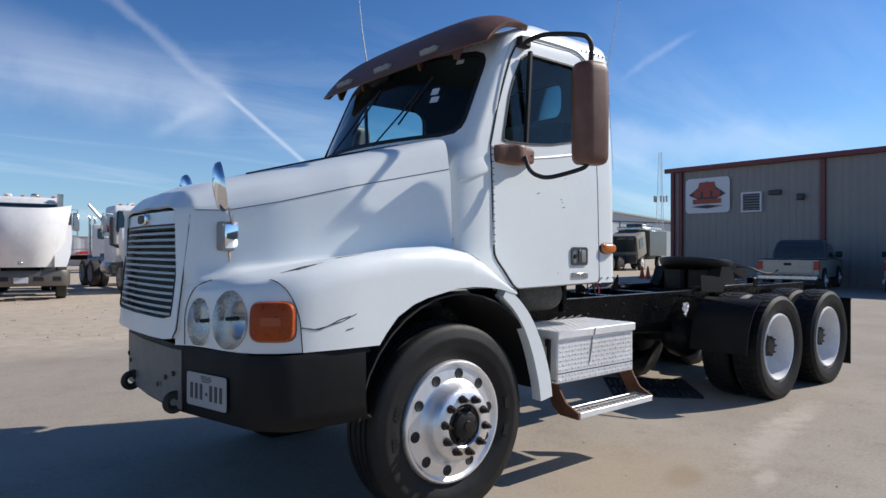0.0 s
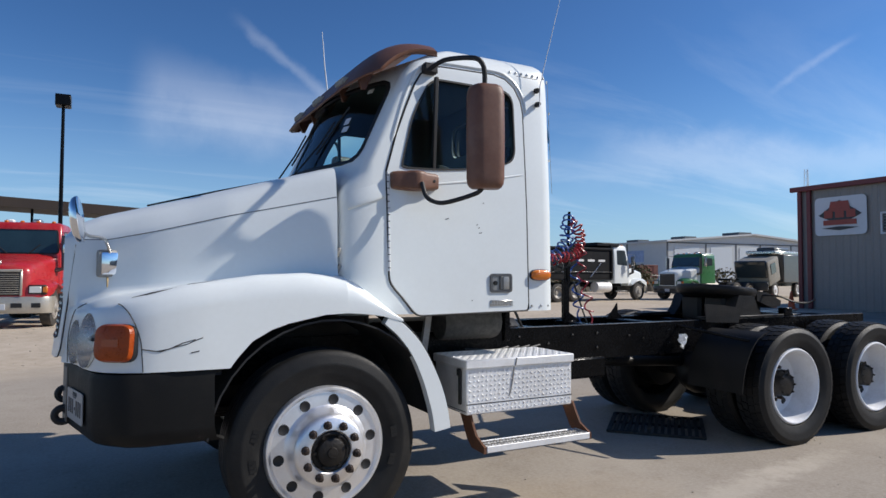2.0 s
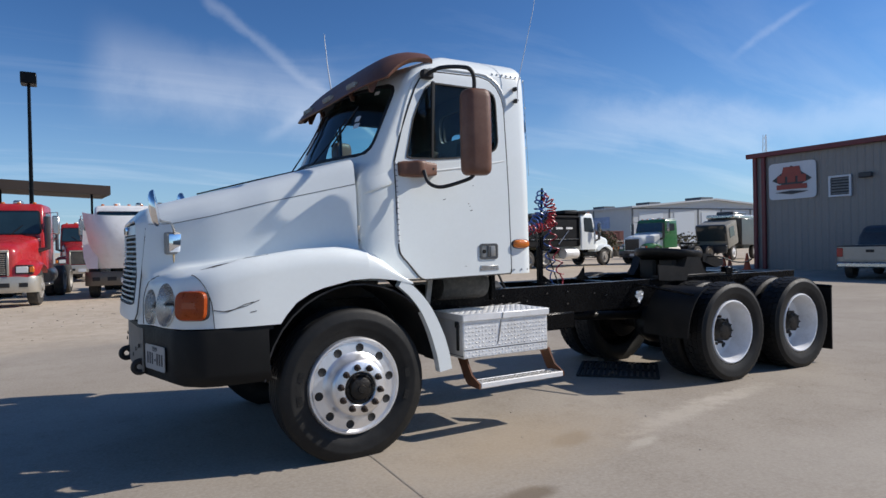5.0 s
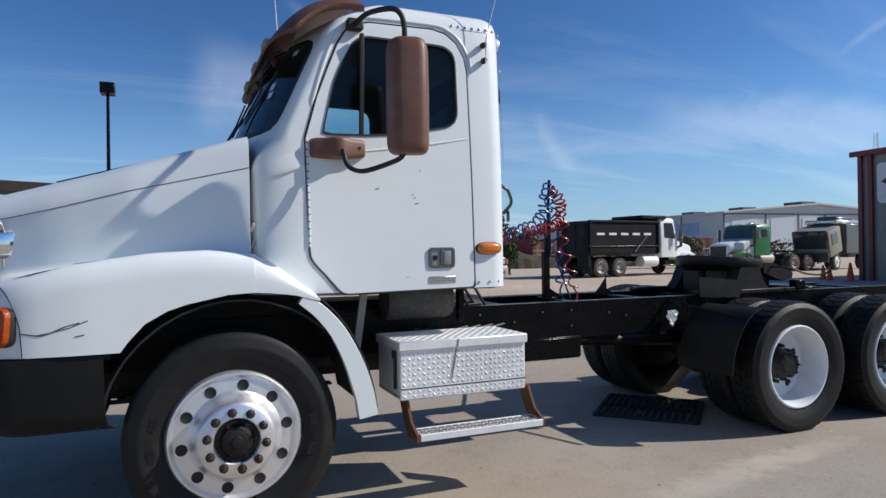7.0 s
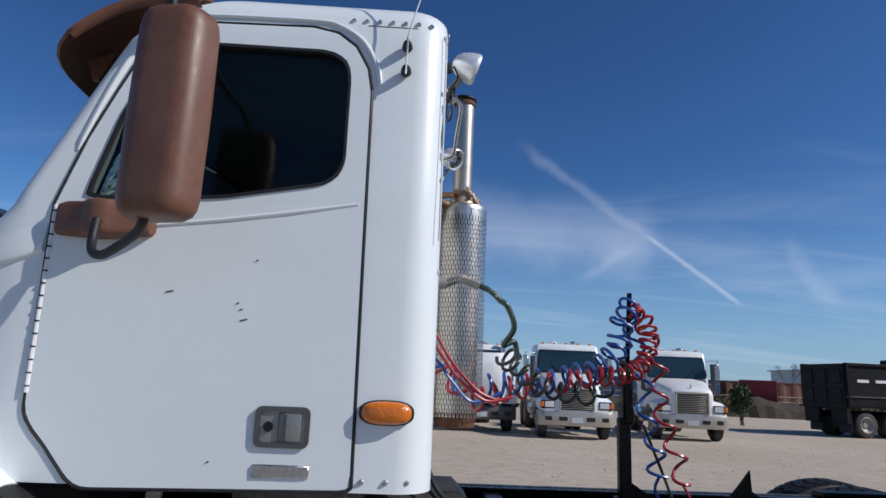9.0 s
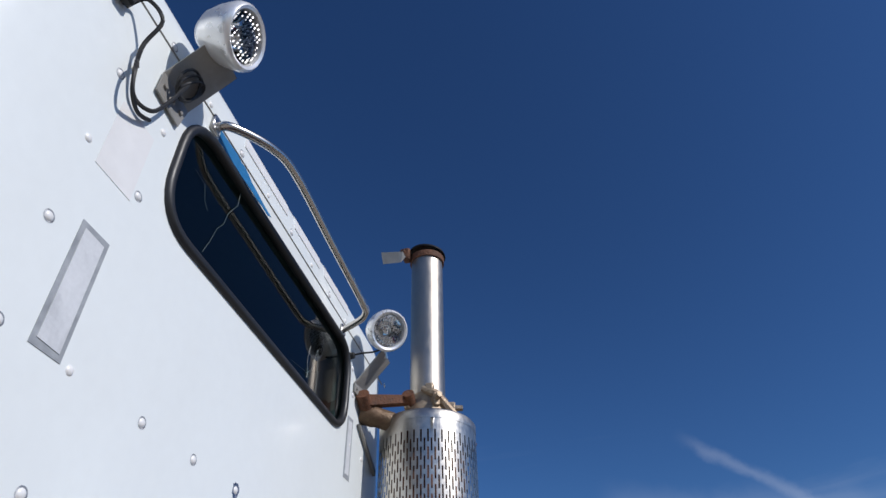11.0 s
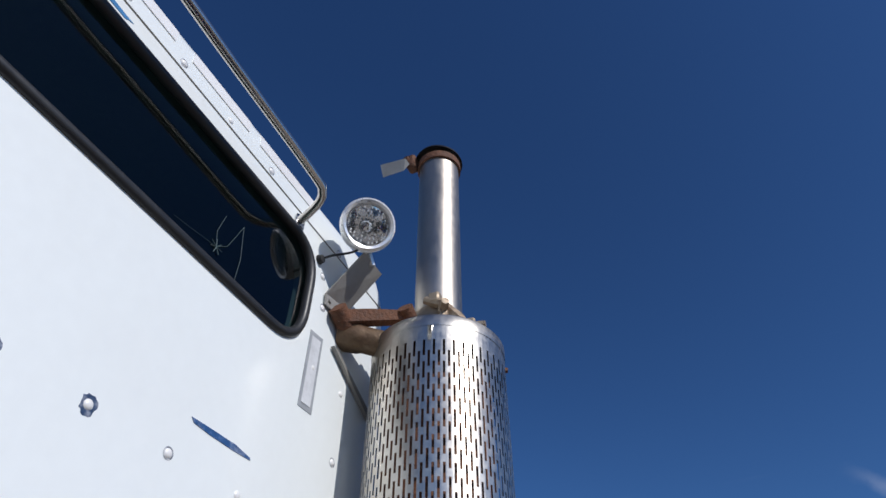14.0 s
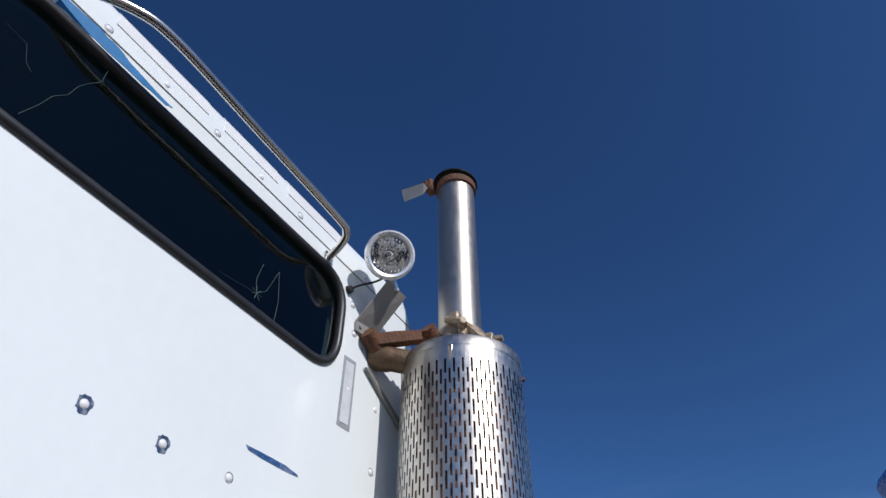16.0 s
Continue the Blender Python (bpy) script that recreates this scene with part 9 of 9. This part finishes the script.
TOP = (2.74, 0.17, 1.98)
for name, mat, path, turns, r in (
        ("red_coil", REDHOSE, [TOP, (2.80, 0.12, 1.90), (2.80, 0.10, 1.80), (2.76, 0.08, 1.70), (2.66, 0.05, 1.64), (2.52, 0.02, 1.63), (2.40, 0.0, 1.60)], 15, 0.040),
        ("blue_coil", BLUEHOSE, [(2.74, 0.19, 2.0), (2.68, 0.14, 1.90), (2.64, 0.12, 1.76), (2.52, 0.08, 1.66), (2.36, 0.03, 1.61), (2.20, 0.0, 1.59), (2.02, -0.02, 1.575)], 14, 0.056),
        ("black_coil", BLACKHOSE, [(2.70, 0.10, 1.68), (2.52, 0.02, 1.56), (2.34, -0.05, 1.55), (2.20, -0.08, 1.58), (2.10, -0.12, 1.66), (2.04, -0.16, 1.70)], 10, 0.045),
        ("red_coil", REDHOSE, [(2.40, 0.0, 1.60), (2.20, -0.02, 1.58), (2.04, -0.04, 1.54), (1.92, -0.05, 1.51), (1.72, -0.08, 1.66)], 8, 0.050),
        ("blue_coil", BLUEHOSE, [(2.02, -0.02, 1.575), (1.88, -0.05, 1.54), (1.72, -0.02, 1.68)], 3, 0.045),
        ("red_coil", REDHOSE, [TOP, (2.84, 0.15, 1.80), (2.88, 0.18, 1.62), (2.90, 0.20, 1.45), (2.96, 0.20, 1.28), (3.0, 0.22, 1.12)], 6, 0.042),
        ("blue_coil", BLUEHOSE, [(2.72, 0.19, 1.96), (2.78, 0.20, 1.75), (2.82, 0.22, 1.50), (2.86, 0.22, 1.30), (2.88, 0.22, 1.15)], 5, 0.045)):
    part(name, tube(bmesh.new(), coil(path, turns, r), 0.0085, 6), mat, hpole, "glossy coiled air hose")
for mat, pts in ((REDHOSE, [(1.71, -0.22, 1.80), (1.80, -0.20, 1.66), (1.92, -0.16, 1.54), (2.02, -0.14, 1.50)]), (REDHOSE, [(1.71, -0.26, 1.74), (1.82, -0.22, 1.60), (1.95, -0.18, 1.50), (2.08, -0.14, 1.52)]), (BLUEHOSE, [(1.71, -0.18, 1.70), (1.80, -0.18, 1.58), (1.90, -0.16, 1.49), (2.04, -0.12, 1.54)]),
                 (REDHOSE, [(3.0, 0.22, 1.12), (3.03, 0.21, 1.05), (3.0, 0.2, 0.98)]), (BLUEHOSE, [(2.88, 0.22, 1.15), (2.86, 0.22, 1.08), (2.92, 0.2, 0.98)]), (BLACKHOSE, [(2.80, 0.2, 1.40), (2.90, 0.2, 1.15), (2.94, 0.18, 1.02)])):
    part("hose_tail", tube(bmesh.new(), smooth_path(pts, 6), 0.008, 6), mat, hpole)
# trailer cable that leaves the cab wall in a spring sleeve
bm = bmesh.new()
lathe(bm, [(0.0, 0.0), (0.034, 0.0), (0.034, 0.018), (0.026, 0.022), (0.026, 0.05), (0.0, 0.052)], "x", (WX, -0.40, 1.985), 16)
box(bm, (WX, -0.445, 1.94), (WX + 0.012, -0.355, 2.03), 0.006)
sock = part("cable_socket", bm, GRAYMETAL, truck, "grey cable socket on the cab wall")
cable = smooth_path([(WX + 0.04, -0.40, 1.985), (WX + 0.10, -0.399, 2.006), (WX + 0.145, -0.399, 1.998), (WX + 0.194, -0.400, 1.979), (WX + 0.225, -0.400, 1.967), (WX + 0.254, -0.400, 1.948), (WX + 0.280, -0.400, 1.923), (WX + 0.314, -0.400, 1.895), (WX + 0.345, -0.385, 1.81), (WX + 0.31, -0.33, 1.74), (WX + 0.36, -0.30, 1.755), (WX + 0.38, -0.27, 1.68)], 8)
part("trailer_cable", tube(bmesh.new(), cable, 0.0125, 10), GREENHOSE, sock, "dark green trailer cable")
part("worn_patch", tube(bmesh.new(), [(WX + 0.2526, -0.4079, 1.9476), (WX + 0.2635, -0.4081, 1.9377), (WX + 0.2764, -0.4083, 1.9269)], [0.003, 0.0055, 0.002], 6), material("bared_cable_core", (0.42, 0.38, 0.27), 0.7, var=0.3, scale=60), sock, "bared cream cable core")
part("spring_sleeve", tube(bmesh.new(), coil([cable[0], cable[8], cable[16], cable[23]], 24, 0.0185, 8), 0.0032, 5), GRAYMETAL, sock, "steel spring sleeve")

# ---- on the ground ----
# slotted black drain grate under the frame, built as a flat slab of bars
GRATE = material("black_rubber_mat", (0.014, 0.014, 0.014), 0.75, var=0.3, dirt=(0.12, 0.10, 0.08), dirt_amt=0.4, dirt_scale=9)
grate_t = thing("rubber_mat", (3.68, 0.04, 0), "black slotted drain grate on the concrete", "mat")
mm = pose(3.68, 0.04, 0, 0, 0, -47)
bm = bmesh.new()
box(bm, (-0.43, -0.43, 0.0), (0.43, -0.40, 0.022))
box(bm, (-0.43, 0.40, 0.0), (0.43, 0.43, 0.022))
box(bm, (-0.43, -0.015, 0.0), (0.43, 0.015, 0.022))
bmesh.ops.transform(bm, matrix=mm, verts=bm.verts)
part("mat_edge", bm, GRATE, grate_t, smooth=False)
for k in range(15):
    bm = bmesh.new()
    x = -0.42 + k * 0.06
    box(bm, (x - 0.017, -0.40, 0.0), (x + 0.017, 0.40, 0.020))
    bmesh.ops.transform(bm, matrix=mm, verts=bm.verts)
    part("mat_bar", bm, GRATE, grate_t, smooth=False)
JOINT = material("joint_filler", (0.27, 0.245, 0.21), 0.95, var=0.3)
bm = bmesh.new()
pts = [(0.10 + 0.006 * math.sin(k * 1.7), -0.9 - k * 0.35) for k in range(14)]
loft(bm, [[(x - 0.035 * (y + 0.9) * -1 - 0.0035, y, 0.004), (x - 0.035 * (y + 0.9) * -1 + 0.0035, y, 0.004)] for x, y in pts], closed=False)
tagged(part("expansion_joint", bm, JOINT, None, smooth=False), "thin dark concrete expansion joint", "joint", kind="structure")
# hairline cracks and rust run on the hood
def on_fender(x, z):
    """Outer skin of the near fender."""
    s = hood_section(x)[11:]
    return -interp(-z, [(-p[1], p[0]) for p in s]) - 0.002


CR = material("crack_line", (0.05, 0.045, 0.04), 0.8)
for pts in ([(-0.94, 1.10), (-0.86, 1.085), (-0.80, 1.105), (-0.74, 1.118), (-0.70, 1.135), (-0.665, 1.148)], [(-0.94, 1.098), (-0.88, 1.088), (-0.82, 1.098), (-0.76, 1.125), (-0.70, 1.140)], [(-0.72, 1.075), (-0.68, 1.082)]):
    part("crack", tube(bmesh.new(), [(x, on_fender(x, z), z) for x, z in pts], 0.0022, 4), CR, hood)


def top_y(x, y):
    """Height of the fender's crown at a place."""
    s = hood_section(x)[9:14]
    return interp(-y, [(p[0], p[1]) for p in s])


for pts in ([(-0.99, -1.02), (-0.92, -1.055), (-0.84, -1.075), (-0.72, -1.08), (-0.58, -1.085)], [(-0.97, -1.03), (-0.90, -1.045), (-0.83, -1.07)], [(-0.93, -1.06), (-0.89, -1.075), (-0.86, -1.06)]):
    part("crack", tube(bmesh.new(), [(x, y, top_y(x, y) + 0.003) for x, y in pts], [0.0008] + [0.0020] * (len(pts) - 2) + [0.0006], 4), CR, hood)
RUNM = material("rust_run", (0.42, 0.30, 0.14), 0.6, var=0.3, scale=40)
bm = tube(bmesh.new(), [(-1.10, hood_y(-1.10, z) - 0.001, z) for z in (1.45, 1.42, 1.40, 1.385)], [0.006, 0.005, 0.004, 0.002], 5)
part("rust_run", bm, RUNM, hood, "brown rust run below the mirror foot")
for x, z, l in ((1.04, 1.795, 0.008), (1.052, 1.775, 0.010), (1.058, 1.742, 0.022), (0.81, 1.825, 0.024), (1.0, 1.30, 0.008), (1.09, 1.94, 0.006)):
    part("door_chip", tube(bmesh.new(), [(x, -(side_y(z) + 0.007), z), (x + l, -(side_y(z) + 0.007), z + 0.005)], 0.0022, 4), CR, truck)
